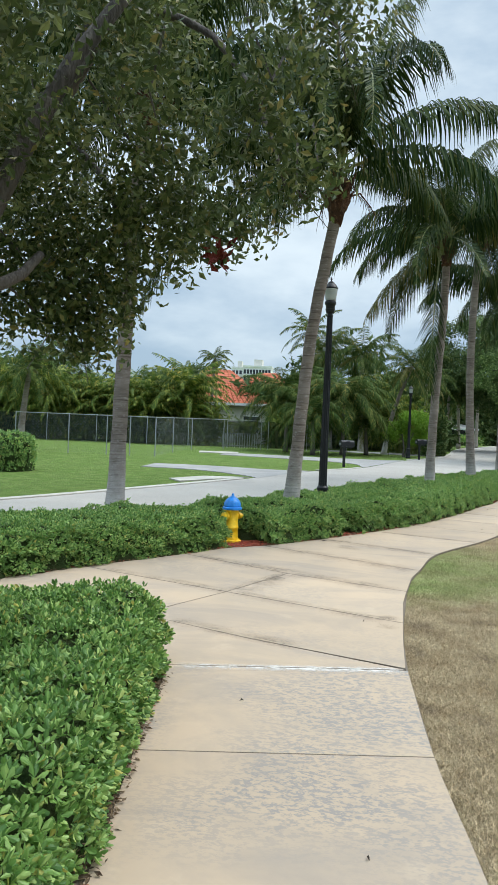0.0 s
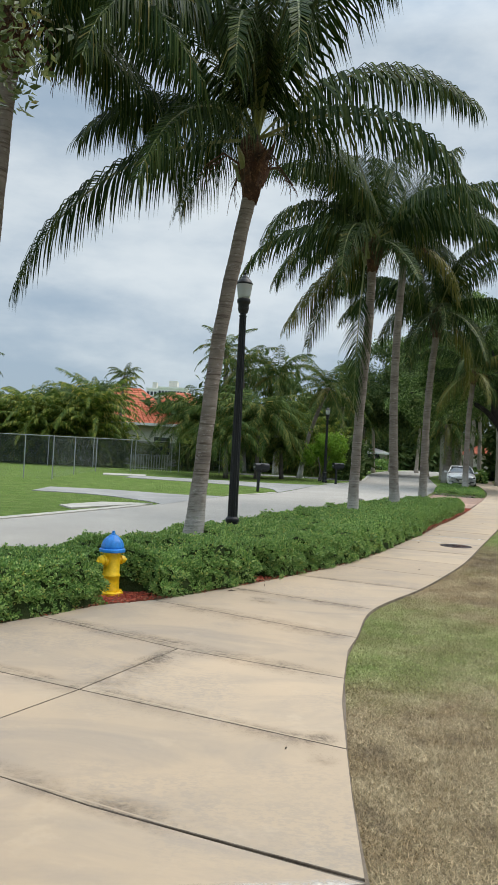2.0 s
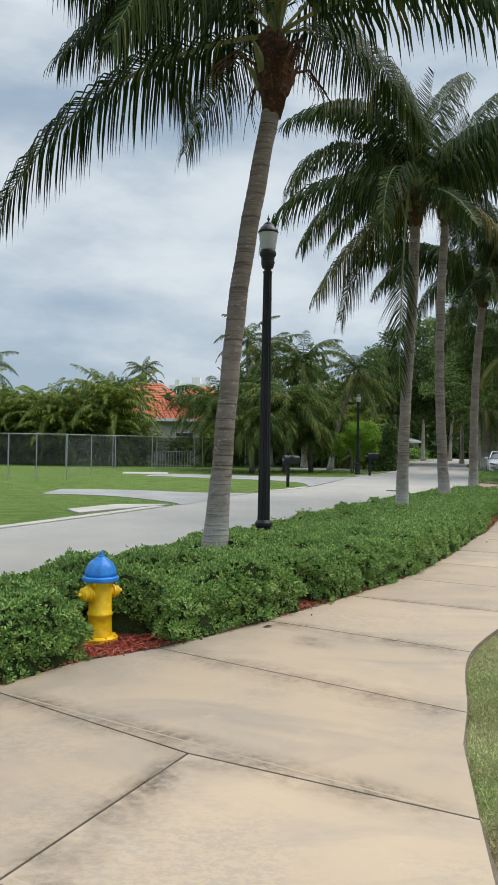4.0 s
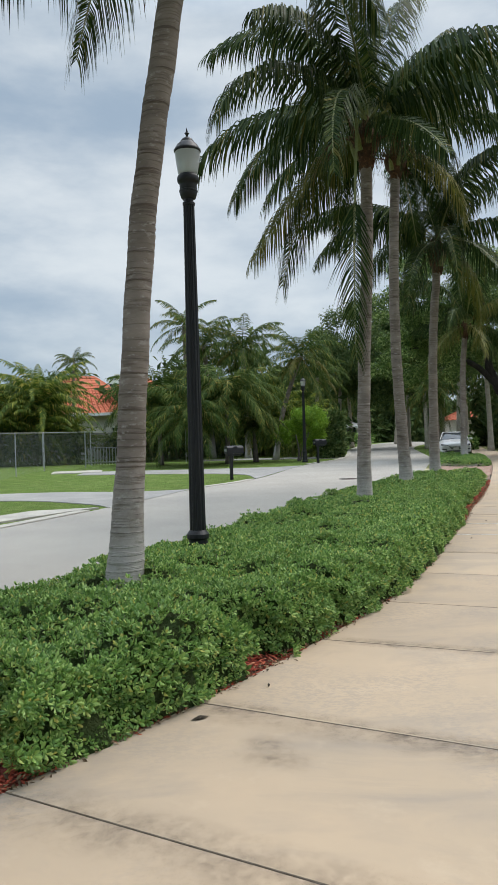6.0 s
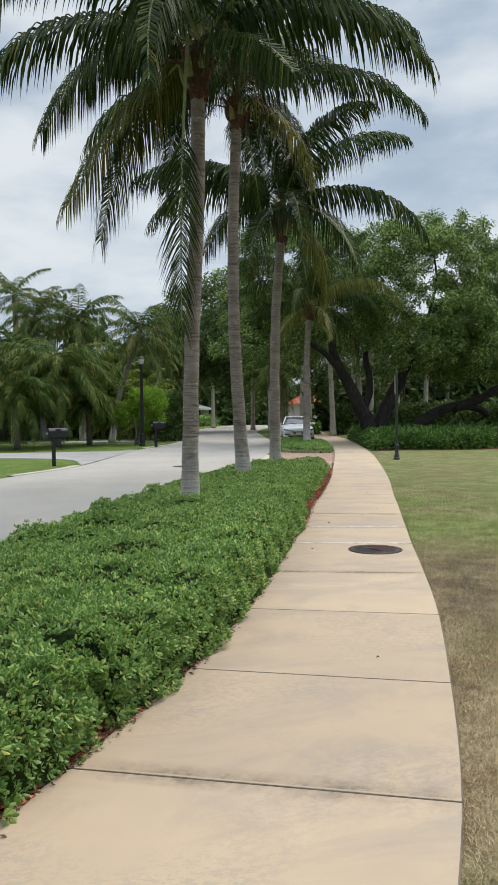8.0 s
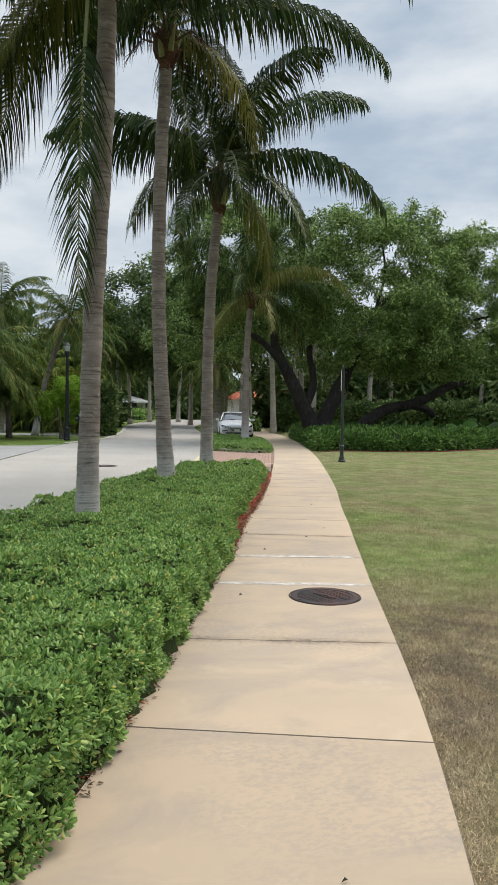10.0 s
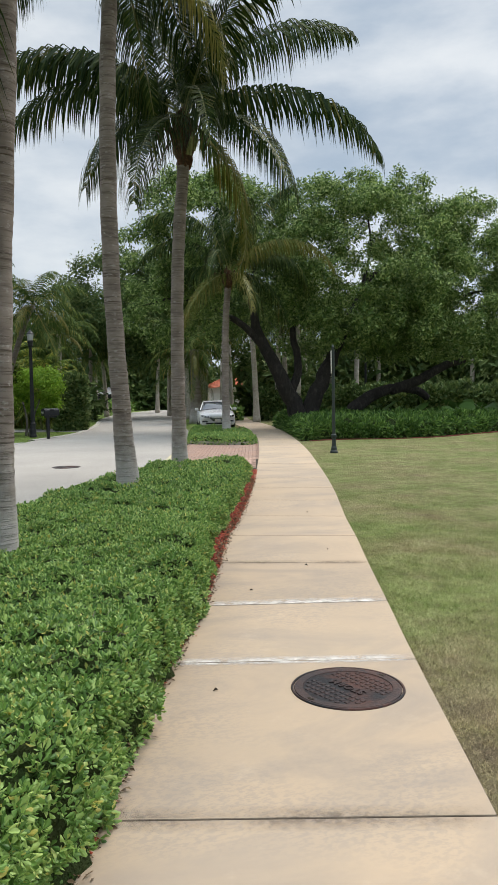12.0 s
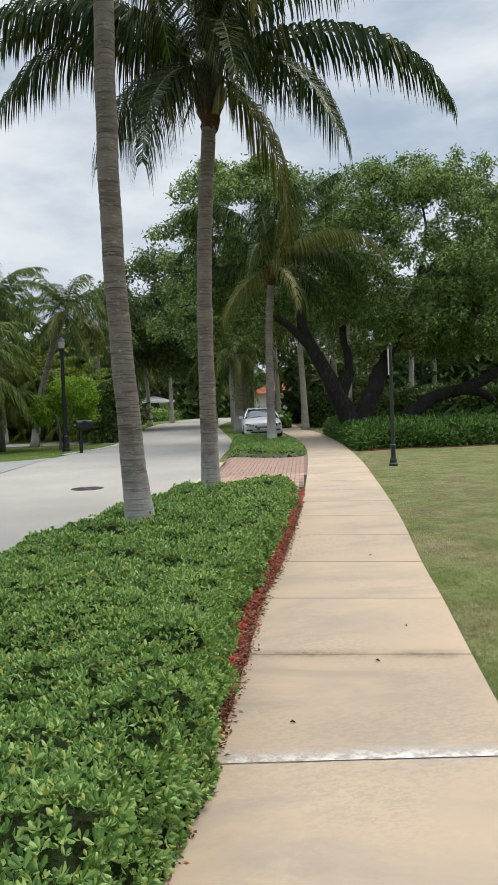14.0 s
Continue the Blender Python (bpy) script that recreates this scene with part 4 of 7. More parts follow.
hedge("corner_hedge", NEAR, 0.47, 160, 0.07, "glossy green clipped hedge filling the path corner", 21, HEDGE, fine=(1.2, 6.0, 860, 0.05), twigs=60)

# hedge on the island and shrubs beyond the lawn
ISLAND = smooth_line([(10.35, 38.3), (11.2, 37.3), (12.1, 37.1), (12.75, 39.0), (13.5, 41.9), (13.4, 44), (12.7, 46.2), (12.2, 45), (11.2, 41.5), (10.35, 38.3)], 0.3)[:-1]
hedge("island_hedge", ISLAND, 0.27, 220, 0.075, "low clipped green hedge in a kerbed island", 31, HEDGE)
BED = smooth_line([(14.45, 38.2), (15.7, 38.5), (18.9, 37.9), (24, 39.9), (34, 42)], 0.5)
cut_line = BED
BED = np.concatenate([BED, [(36, 47), (24, 45), (19.5, 46), (18.2, 50), (17.4, 48.8), (15.75, 42.8)]])
hedge("border_planting", BED, 0.6, 85, 0.19, "waist-high bright green strap-leaved planting at the lawn's far edge", 41, GROUND_PLANT, wobble=0.12, template=(ROSE2_V, ROSE2_T), round_edge=0.5)


mulch_far = part("mulch_bed", strip(offset(cut_line, 0.28), offset(cut_line, -0.3), 0.02, 40, 2, 0.04), MULCH)
tagged(mulch_far, "red mulch edge of the far border", "mulch bed", kind="structure")


# ---- palms ----
def frond_arrays(L, elev, droop, leaflets, leaf_len, width, hang, seed, fold=0.05, sway=0.0, bare=0.1, coarse=False):
    """A feather frond: its stalk, and leaflets as (vertices, triangles), from the origin towards +x."""
    r = np.random.default_rng(seed)
    n = 15
    s = np.linspace(0, 1, n)
    ang = elev - droop * s ** 1.25
    dx = np.r_[0, np.cumsum(np.cos(ang[:-1]))] * L / (n - 1)
    dz = np.r_[0, np.cumsum(np.sin(ang[:-1]))] * L / (n - 1)
    dy = sway * s ** 2 * L
    line = np.stack([dx, dy, dz], 1)
    tan = np.gradient(line, axis=0)
    tan /= np.linalg.norm(tan, axis=1)[:, None]
    # stalk: a three-sided tapering tube
    rv, rt = [], []
    for i in range(n):
        rad = 0.028 * (1 - 0.85 * s[i]) * L / 3.4
        sd = np.cross(tan[i], [0, 0, 1.0])
        sd /= np.linalg.norm(sd) + 1e-9
        up = np.cross(sd, tan[i])
        rv += [line[i] + sd * rad, line[i] - sd * rad, line[i] - up * rad]
    for i in range(n - 1):
        for k in range(3):
            a, b = i * 3 + k, i * 3 + (k + 1) % 3
            rt += [(a, b, b + 3), (a, b + 3, a + 3)]
    lv, lt = [], []
    for j in range(leaflets):
        q = bare + (1 - bare) * (j + r.uniform(0, 0.6)) / leaflets
        q = min(q, 1)
        p = np.array([np.interp(q, s, line[:, k]) for k in range(3)])
        tg = np.array([np.interp(q, s, tan[:, k]) for k in range(3)])
        sd = np.cross(tg, [0, 0, 1.0])
        sd /= np.linalg.norm(sd) + 1e-9
        up = np.cross(sd, tg)
        ln = leaf_len * min(1, 0.45 + 2.2 * (q - bare + 0.1)) * (1 - 0.55 * max(0, q - 0.62) / 0.38) * r.uniform(0.72, 1.12)
        a = 0.5 + 0.55 * q
        for side in (1, -1):
            if r.random() < 0.05:
                continue
            d = side * sd * math.cos(a) + tg * math.sin(a) + up * (fold + r.uniform(-0.15, 0.15))
            d /= np.linalg.norm(d)
            e = d + np.array([0, 0, -hang * r.uniform(0.6, 1.3)])
            e /= np.linalg.norm(e)
            wv = tg * width * 0.5
            m = p + d * ln * 0.26
            k2 = m + e * ln * 0.42
            e2 = e + np.array([0, 0, -hang * 0.8])
            e2 /= np.linalg.norm(e2)
            tip = k2 + e2 * ln * 0.36
            b = len(lv)
            if coarse:
                lv += [p - wv * 0.4, p + wv * 0.4, (m + k2) / 2 - wv, (m + k2) / 2 + wv, tip]
                lt += [(b, b + 1, b + 3), (b, b + 3, b + 2), (b + 2, b + 3, b + 4)]
                continue
            lv += [p - wv * 0.5, p + wv * 0.5, m - wv, m + wv, k2 - wv * 0.8, k2 + wv * 0.8, tip]
            lt += [(b, b + 1, b + 3), (b, b + 3, b + 2), (b + 2, b + 3, b + 5), (b + 2, b + 5, b + 4), (b + 4, b + 5, b + 6)]
    return (np.array(rv), np.array(rt)), (np.array(lv), np.array(lt))


def frond_mesh(name, leaf_mat, **kw):
    (rv, rt), (lv, lt) = frond_arrays(**kw)
    v, t = join([(rv, rt), (lv, lt)])
    me = mesh_np(name, v, t)
    me.materials.append(leaf_mat)
    me.materials.append(RACHIS)
    me.polygons.foreach_set("material_index", np.r_[np.ones(len(rt), np.int32), np.zeros(len(lt), np.int32)])
    return me


HANGING_FROND = frond_mesh("frond", PALM_LEAF, L=4.1, elev=-1.46, droop=0.14, leaflets=80, leaf_len=0.85, width=0.036, hang=0.5, seed=57, bare=0.36)
OLD_FROND = frond_mesh("frond", PALM_OLD, L=2.8, elev=-0.1, droop=1.5, leaflets=60, leaf_len=0.7, width=0.04, hang=1.2, seed=55)


def palm_trunk(points, r0, r1, flare, seed, bark=BARK_PALM):
    """A ringed trunk that bends through points and swells at the foot."""
    rnd = random.Random(seed)
    line = resample(smooth_line(points, 0.15), 230)
    n = 14
    bm = bmesh.new()
    rings = []
    z0 = line[0][2]
    next_ring, phase = 0, 0
    for i, p in enumerate(line):
        s = i / (len(line) - 1)
        rad = r0 + (r1 - r0) * s + flare * math.exp(-(p[2] - z0) / 0.55)
        phase += rnd.uniform(0.2, 0.5)
        step = 0.0045 * (phase % 1.0) + rnd.uniform(-0.0012, 0.0012)
        ring = []
        for k in range(n):
            a = 2 * math.pi * k / n
            rr = rad + step + 0.004 * math.sin(3 * a + i * 0.2 + seed)
            ring.append(bm.verts.new((p[0] + rr * math.cos(a), p[1] + rr * math.sin(a), p[2] + 0.012 * math.sin(a + i * 0.13))))
        rings.append(ring)
    for a, b in zip(rings, rings[1:]):
        for k in range(n):
            j = (k + 1) % n
            bm.faces.new((a[k], a[j], b[j], b[k]))
    return bm, line


def coconut_palm(label, points, r0, r1, flare, fronds, seed, old=(), hanging=(), yellow=(), rise=0.7):
    """points: the trunk's axis in the world, foot to crown; fronds: (azimuth in degrees, elevation, droop, length) each."""
    rnd = random.Random(seed)
    base = Vector(points[0])
    root = thing("coconut_palm", Matrix.Translation(base), label, "palm tree", "palms along the hedge")
    pts = [tuple(Vector(p) - base) for p in points]
    bm, line = palm_trunk(pts, r0, r1, flare, seed)
    part("trunk", bm, BARK_PALM, root, smooth=True)
    top = Vector(line[-1])
    heart = top + Vector((0.04, 0, rise))
    fib = lathe([(r1 * 0.98, -0.22), (r1 * 1.25, -0.1), (r1 * 1.75, 0.08), (r1 * 1.9, 0.3 * rise), (r1 * 1.6, 0.7 * rise), (r1 * 1.0, rise), (r1 * 0.4, rise + 0.2)], 22)
    for v in fib.verts:
        v.co += Vector((noise.noise(v.co * 9), noise.noise(v.co * 9 + Vector((5, 5, 5))), 0.5 * noise.noise(v.co * 6))) * 0.12
        v.co += top
    part("crownshaft", fib, FIBRE, root, "brown fibrous leaf bases", smooth=True)
    for k in range(9):
        # ragged fibre flaps and cut leaf bases round the shaft
        a = k * 2.4 + seed
        d = Vector((math.cos(a), math.sin(a), 0))
        p = top + d * r1 * 1.45 + Vector((0, 0, 0.06 * k * rise))
        bm = tube([p, p + d * 0.07 + Vector((0, 0, 0.16)), p + d * rnd.uniform(0.1, 0.2) + Vector((0, 0, rnd.uniform(0.22, 0.4)))], [0.06, 0.045, 0.012], 6)
        part("leaf_base", bm, FIBRE if k % 3 else RACHIS, root)
    for k in range(4):
        a = seed + k * 1.6
        d = Vector((math.cos(a), math.sin(a), 0))
        p = top + d * r1 * 1.6 + Vector((0, 0, 0.3))
        stalk = part("flower_stalk", tube([p, p + d * 0.3 + Vector((0, 0, 0.12)), p + d * 0.55 - Vector((0, 0, 0.1))], [0.02, 0.016, 0.01], 5), FIBRE, root, "brown flower stalk")
        bm = bmesh.new()
        for q in range(9):
            s0 = p + d * (0.25 + 0.035 * q) + Vector((0, 0, 0.1 - 0.025 * q))
            e = Vector((rnd.uniform(-0.12, 0.12), rnd.uniform(-0.12, 0.12), -rnd.uniform(0.15, 0.35))) + d * 0.12
            tube([s0, s0 + e * 0.5 + d * 0.04, s0 + e], [0.007, 0.006, 0.003], 4, bm)
        tagged(part("inflorescence", bm, FIBRE, stalk), kind="stuff")
    for i, (az, el, dr, ln) in enumerate(fronds):
        # the flatter and older the frond, the more its leaflets hang
        hang = 1.1 + 0.5 * max(0.0, 1.0 - el) + rnd.uniform(-0.15, 0.35)
        mat = PALM_TURN if i in yellow else PALM_LEAF
        me = frond_mesh("frond", mat, L=ln, elev=el, droop=dr, leaflets=124, leaf_len=rnd.uniform(0.95, 1.12), width=0.036, hang=hang + 0.5, seed=seed * 40 + i, sway=rnd.uniform(-0.08, 0.08), fold=0.12)
        ob = part_me("frond", me, None, root, "yellowing frond" if i in yellow else "")
        ob.matrix_basis = Matrix.Translation(heart) @ Matrix.Rotation(radians(az), 4, "Z")
    for k in range(3):
        # unopened spear leaves
        ob = part_me("spear", frond_mesh("spear", PALM_LEAF, L=2.2, elev=1.5 - 0.08 * k, droop=0.25, leaflets=50, leaf_len=0.5, width=0.022, hang=0.0, seed=seed * 50 + k, fold=0.9), None, root)
        ob.matrix_basis = Matrix.Translation(heart) @ Matrix.Rotation(k * 2.1 + seed, 4, "Z")
    for az in hanging:
        ob = part_me("frond", HANGING_FROND, None, root, "broken frond hanging straight down")
        ob.matrix_basis = Matrix.Translation(heart) @ Matrix.Rotation(radians(az), 4, "Z") @ Matrix.Translation((0.3, 0, 0))
    for az in old:
        ob = part_me("frond", OLD_FROND, None, root, "yellow old frond hanging low")
        ob.matrix_basis = Matrix.Translation(heart) @ Matrix.Rotation(radians(az), 4, "Z")
    return root


def round_crown(count, seed):
    """A full crown of fronds spread evenly round the stem, the lower the more drooping."""
    return [((i * 137.5 + seed * 57) % 360, 1.2 - 1.3 * i / count, 1.15 + 0.6 * math.sin(i * 2.1) ** 2, 3.8 + 0.3 * math.sin(i * 1.7)) for i in range(count)]


CROWN_LAMP = [(158, 0.09, 1.42, 4.8), (-119, 0.66, 2.05, 4.65), (149, 0.72, 1.34, 3.72), (-109, -0.01, 1.17, 4.07), (113, 0.43, 1.09, 3.79), (-62, 0.97, 2.01, 3.9), (19, 0.91, 1.43, 4.24), (-29, 0.27, 1.99, 4.39), (55, 0.54, 1.33, 3.45), (129, 1.31, 0.49, 4.62), (43, 1.35, 0.59, 4.62), (-93, 1.01, 1.67, 4.19), (-95, 0.73, 2.28, 3.99), (-80, 0.75, 2.29, 4.37), (170, 1.0, 1.5, 4.2)]
CROWN_FULL = [(175, 0.35, 1.6, 3.65), (135, 0.38, 1.36, 3.58), (128, -0.33, 0.4, 3.68), (117, -0.22, 1.12, 3.85), (-144, 0.49, 1.78, 3.97), (145, 1.27, 1.69, 4.26), (-113, 0.12, 1.61, 4.15), (-80, -0.28, 0.53, 3.51), (54, 1.35, 0.88, 3.85), (-110, 0.81, 1.52, 3.67), (-130, 0.82, 1.48, 3.42), (22, 1.03, 1.18, 3.41), (56, 1.02, 1.95, 3.55), (115, 0.93, 2.01, 3.79), (-50, 0.7, 1.7, 3.6), (-20, 0.5, 1.6, 3.6), (90, 0.2, 1.5, 3.5)]
CROWN_SLIM = [(-23, 1.04, 2.03, 4.34), (-13, 0.45, 1.42, 4.1), (-85, 0.48, 1.89, 4.05), (51, 0.06, 0.97, 3.64), (43, 0.3, 0.98, 3.47), (153, 0.91, 1.46, 3.2), (115, 0.68, 1.7, 4.0), (104, 1.33, 0.8, 3.93), (31, 1.32, 0.74, 4.1), (-125, 0.15, 1.71, 3.8), (-97, 0.32, 1.83, 3.67), (27, 0.98, 1.76, 3.89), (-140, 0.83, 1.57, 3.24), (70, -0.1, 1.3, 3.6), (170, 0.3, 1.5, 3.6)]
CROWN_ARCH = [(-32, 0.36, 1.55, 3.93), (-74, -0.17, 0.95, 3.88), (9, -0.61, 1.52, 3.19), (149, 0.65, 1.67, 3.93), (152, 0.84, 1.48, 4.13), (-127, -0.28, 1.01, 3.48), (-100, 0.17, 1.68, 3.6), (157, 0.8, 1.43, 4.11), (119, 0.41, 1.47, 3.56), (-2, 1.06, 1.29, 4.04), (104, 1.31, 1.13, 4.01), (33, 1.26, 0.8, 3.51), (93, 1.0, 1.98, 3.87), (55, 0.97, 1.82, 4.13), (-70, 1.1, 1.6, 3.8)]
CROWN_ISLAND = [(-31, 0.78, 1.98, 4.7), (143, 0.94, 1.89, 4.23), (129, 0.3, 0.95, 3.39), (-5, 1.25, 0.79, 4.29), (149, 1.35, 1.77, 4.24), (83, 1.33, 0.73, 4.44), (18, 0.01, 1.78, 3.96), (-141, -0.27, 0.97, 3.49), (-90, 1.04, 1.29, 4.11), (1, 0.74, 2.33, 4.36), (-118, 0.66, 2.21, 3.6), (-60, -0.35, 1.2, 2.4)]
PALMS = [
    ("grey ringed coconut palm beside the shade tree", [(-1.93, 11.95, 0), (-1.89, 11.95, 2.1), (-1.84, 11.95, 3.6), (-1.7, 11.95, 6.6)], 0.125, 0.11, 0.08, round_crown(16, 1), 1),
    ("leaning grey ringed coconut palm next to the lamp", [(0.87, 13.1, 0), (0.96, 13.1, 1.0), (1.06, 13.1, 2.4), (1.18, 13.1, 3.6), (1.49, 13.1, 5.5)], 0.105, 0.1, 0.115, CROWN_LAMP, 2, (), (), (), 0.72),
    ("straight coconut palm with a full drooping crown", [(4.11, 20.3, 0), (4.17, 20.3, 2.5), (4.28, 20.3, 4.7), (4.31, 20.3, 6.35)], 0.11, 0.1, 0.08, CROWN_FULL, 3, (), (225,), (2,), 0.62),
    ("tall slim coconut palm with a dark trunk", [(5.98, 24.84, 0), (5.88, 24.84, 1.5), (5.78, 24.84, 3.6), (5.79, 24.84, 5.8), (5.88, 24.84, 7.7)], 0.13, 0.105, 0.11, CROWN_SLIM, 4, (20,), (), (), 0.55),
    ("coconut palm with arching fronds at the hedge's end", [(7.36, 27.5, 0), (7.36, 27.5, 2.7), (7.42, 27.5, 4.45), (7.56, 27.5, 6.05)], 0.125, 0.105, 0.09, CROWN_ARCH, 5, (), (), (2,), 0.72),
    ("small coconut palm with yellowing fronds on the island", [(12.68, 41.8, gz(41.8)), (12.68, 41.8, 2.5), (12.72, 41.8, 4.5), (12.85, 41.8, 6.1)], 0.14, 0.12, 0.07, CROWN_ISLAND, 6, (-82,), (), (0, 7), 0.45),
]
for row in PALMS:
    coconut_palm(*row)


# ---- street things ----
def lamp_post(place, height, label, turn=0.0):
    """A fluted black post with an urn and a frosted lantern."""
    root = thing("street_lamp", Matrix.Translation((place[0], place[1], gz(place[1]))) @ Matrix.Rotation(turn, 4, "Z"), label, "street lamp", "street lamps")
    part("base", lathe([(0.15, 0), (0.15, 0.08), (0.125, 0.12), (0.125, 0.3), (0.105, 0.36), (0.10, 0.5), (0.118, 0.52), (0.118, 0.56), (0.088, 0.6)], 24), BLACK_IRON, root)
    z1 = height - 0.74
    bm = bmesh.new()
    n, rings = 48, []
    for z, r in ((0.58, 0.085), (1.2, 0.08), (2.4, 0.07), (z1, 0.058)):
        rings.append([bm.verts.new(((r - (0.010 if k % 4 in (1, 2) else 0)) * math.cos(6.28318 * k / n), (r - (0.010 if k % 4 in (1, 2) else 0)) * math.sin(6.28318 * k / n), z)) for k in range(n)])
    for a, b in zip(rings, rings[1:]):
        for k in range(n):
            bm.faces.new((a[k], a[(k + 1) % n], b[(k + 1) % n], b[k]))
    part("shaft", bm, BLACK_IRON, root, "fluted black shaft")
    k = 0.71
    at = lambda rows, n: lathe([(r * k, z1 + h * k) for r, h in rows], n)
    part("collar", at([(0.076, 0), (0.092, 0.01), (0.092, 0.04), (0.07, 0.06), (0.07, 0.09), (0.085, 0.1)], 20), BLACK_IRON, root)
    part("urn", at([(0.07, 0.09), (0.108, 0.11), (0.128, 0.18), (0.128, 0.3), (0.138, 0.33), (0.155, 0.345), (0.162, 0.37), (0.162, 0.41), (0.15, 0.44), (0.13, 0.46)], 24), BLACK_IRON, root, smooth=True)
    part("urn_band", at([(0.13, 0.2), (0.137, 0.205), (0.137, 0.225), (0.13, 0.23)], 24), BLACK_IRON, root)
    part("lantern_glass", at([(0.135, 0.455), (0.15, 0.5), (0.172, 0.66), (0.184, 0.76), (0.184, 0.80), (0.176, 0.80), (0.165, 0.7), (0.14, 0.5), (0.12, 0.47)], 28), FROSTED, root, "frosted glass lantern", smooth=True)
    part("bulb", at([(0.03, 0.46), (0.035, 0.5), (0.045, 0.6), (0.03, 0.68), (0, 0.7)], 12), WHITE_PAINT, root, "white unlit bulb", smooth=True)
    part("cap", at([(0.19, 0.79), (0.2, 0.8), (0.2, 0.82), (0.185, 0.84), (0.15, 0.9), (0.11, 0.935), (0.1, 0.94), (0.1, 0.955), (0.075, 0.985), (0.04, 1.01), (0.02, 1.02)], 24), BLACK_IRON, root, smooth=True)
    part("finial", at([(0.016, 1.01), (0.018, 1.05), (0.038, 1.07), (0.016, 1.09), (0.01, 1.12), (0, 1.16)], 12), BLACK_IRON, root)
    return root


lamp_post((1.42, 15.17), 4.74, "black fluted street lamp with frosted lantern among the hedge")
lamp_post((5.8, 45.9), 4.3, "black fluted street lamp beside a round lime shrub")
lamp_post((25.5, 55.0), 4.5, "black street lamp half hidden behind the tree")


def hydrant(place):
    root = thing("fire_hydrant", Matrix.Translation((*place, 0.02)) @ Matrix.Rotation(0.25, 4, "Z") @ Matrix.Scale(0.86, 4), "yellow fire hydrant with a blue bonnet in red mulch", "fire hydrant")
    part("flange", lathe([(0.15, -0.03), (0.15, 0.0), (0.168, 0.005), (0.168, 0.045), (0.15, 0.055), (0.12, 0.06)], 32), YELLOW, root)
    part("barrel", lathe([(0.118, 0.05), (0.122, 0.07), (0.112, 0.1), (0.108, 0.24), (0.118, 0.25), (0.118, 0.27), (0.106, 0.285), (0.104, 0.5), (0.112, 0.54), (0.115, 0.565)], 32), YELLOW, root, smooth=True)
    part("bonnet_flange", lathe([(0.165, 0.565), (0.168, 0.575), (0.168, 0.6), (0.155, 0.61), (0.12, 0.615)], 32), BLUE, root, "blue painted flange")
    dome = lathe([(0.142, 0.61), (0.141, 0.64), (0.132, 0.68), (0.113, 0.72), (0.086, 0.75), (0.058, 0.768), (0.05, 0.782), (0.03, 0.786)], 48)
    for v in dome.verts:
        a = math.atan2(v.co.y, v.co.x)
        k = 1 + 0.045 * max(0, math.cos(8 * a)) ** 3
        v.co.x, v.co.y = v.co.x * k, v.co.y * k
    part("bonnet", dome, BLUE, root, "blue ribbed bonnet", smooth=True)
    part("operating_nut", lathe([(0.03, 0.78), (0.03, 0.797), (0.02, 0.802), (0.02, 0.835), (0, 0.835)], 5), BLUE, root)
    for k in range(8):
        a = 6.283 * (k + 0.5) / 8
        part("bolt", lathe([(0.012, 0.545), (0.012, 0.566)], 6, m=Matrix.Translation((0.15 * math.cos(a), 0.15 * math.sin(a), 0))), YELLOW, root)
        part("bolt", lathe([(0.012, 0.045), (0.012, 0.065)], 6, m=Matrix.Translation((0.148 * math.cos(a), 0.148 * math.sin(a), 0))), YELLOW, root)
    for ang, r, ln in ((212, 0.062, 0.065), (28, 0.05, 0.055), (120, 0.05, 0.055)):
        m = Matrix.Rotation(radians(ang), 4, "Z") @ Matrix.Translation((0, 0, 0.455)) @ Matrix.Rotation(radians(90), 4, "Y")
        part("outlet", lathe([(r * 0.9, 0.07), (r * 0.9, 0.12), (r * 1.2, 0.125), (r * 1.2, 0.145), (r, 0.15), (r, 0.15 + ln * 0.6), (r * 0.5, 0.15 + ln * 0.8)], 20, m=m), YELLOW, root)
        part("cap_nut", lathe([(0.018, 0.14 + ln), (0.018, 0.17 + ln), (0, 0.17 + ln)], 5, m=m), YELLOW, root)


hydrant(HYDRANT)


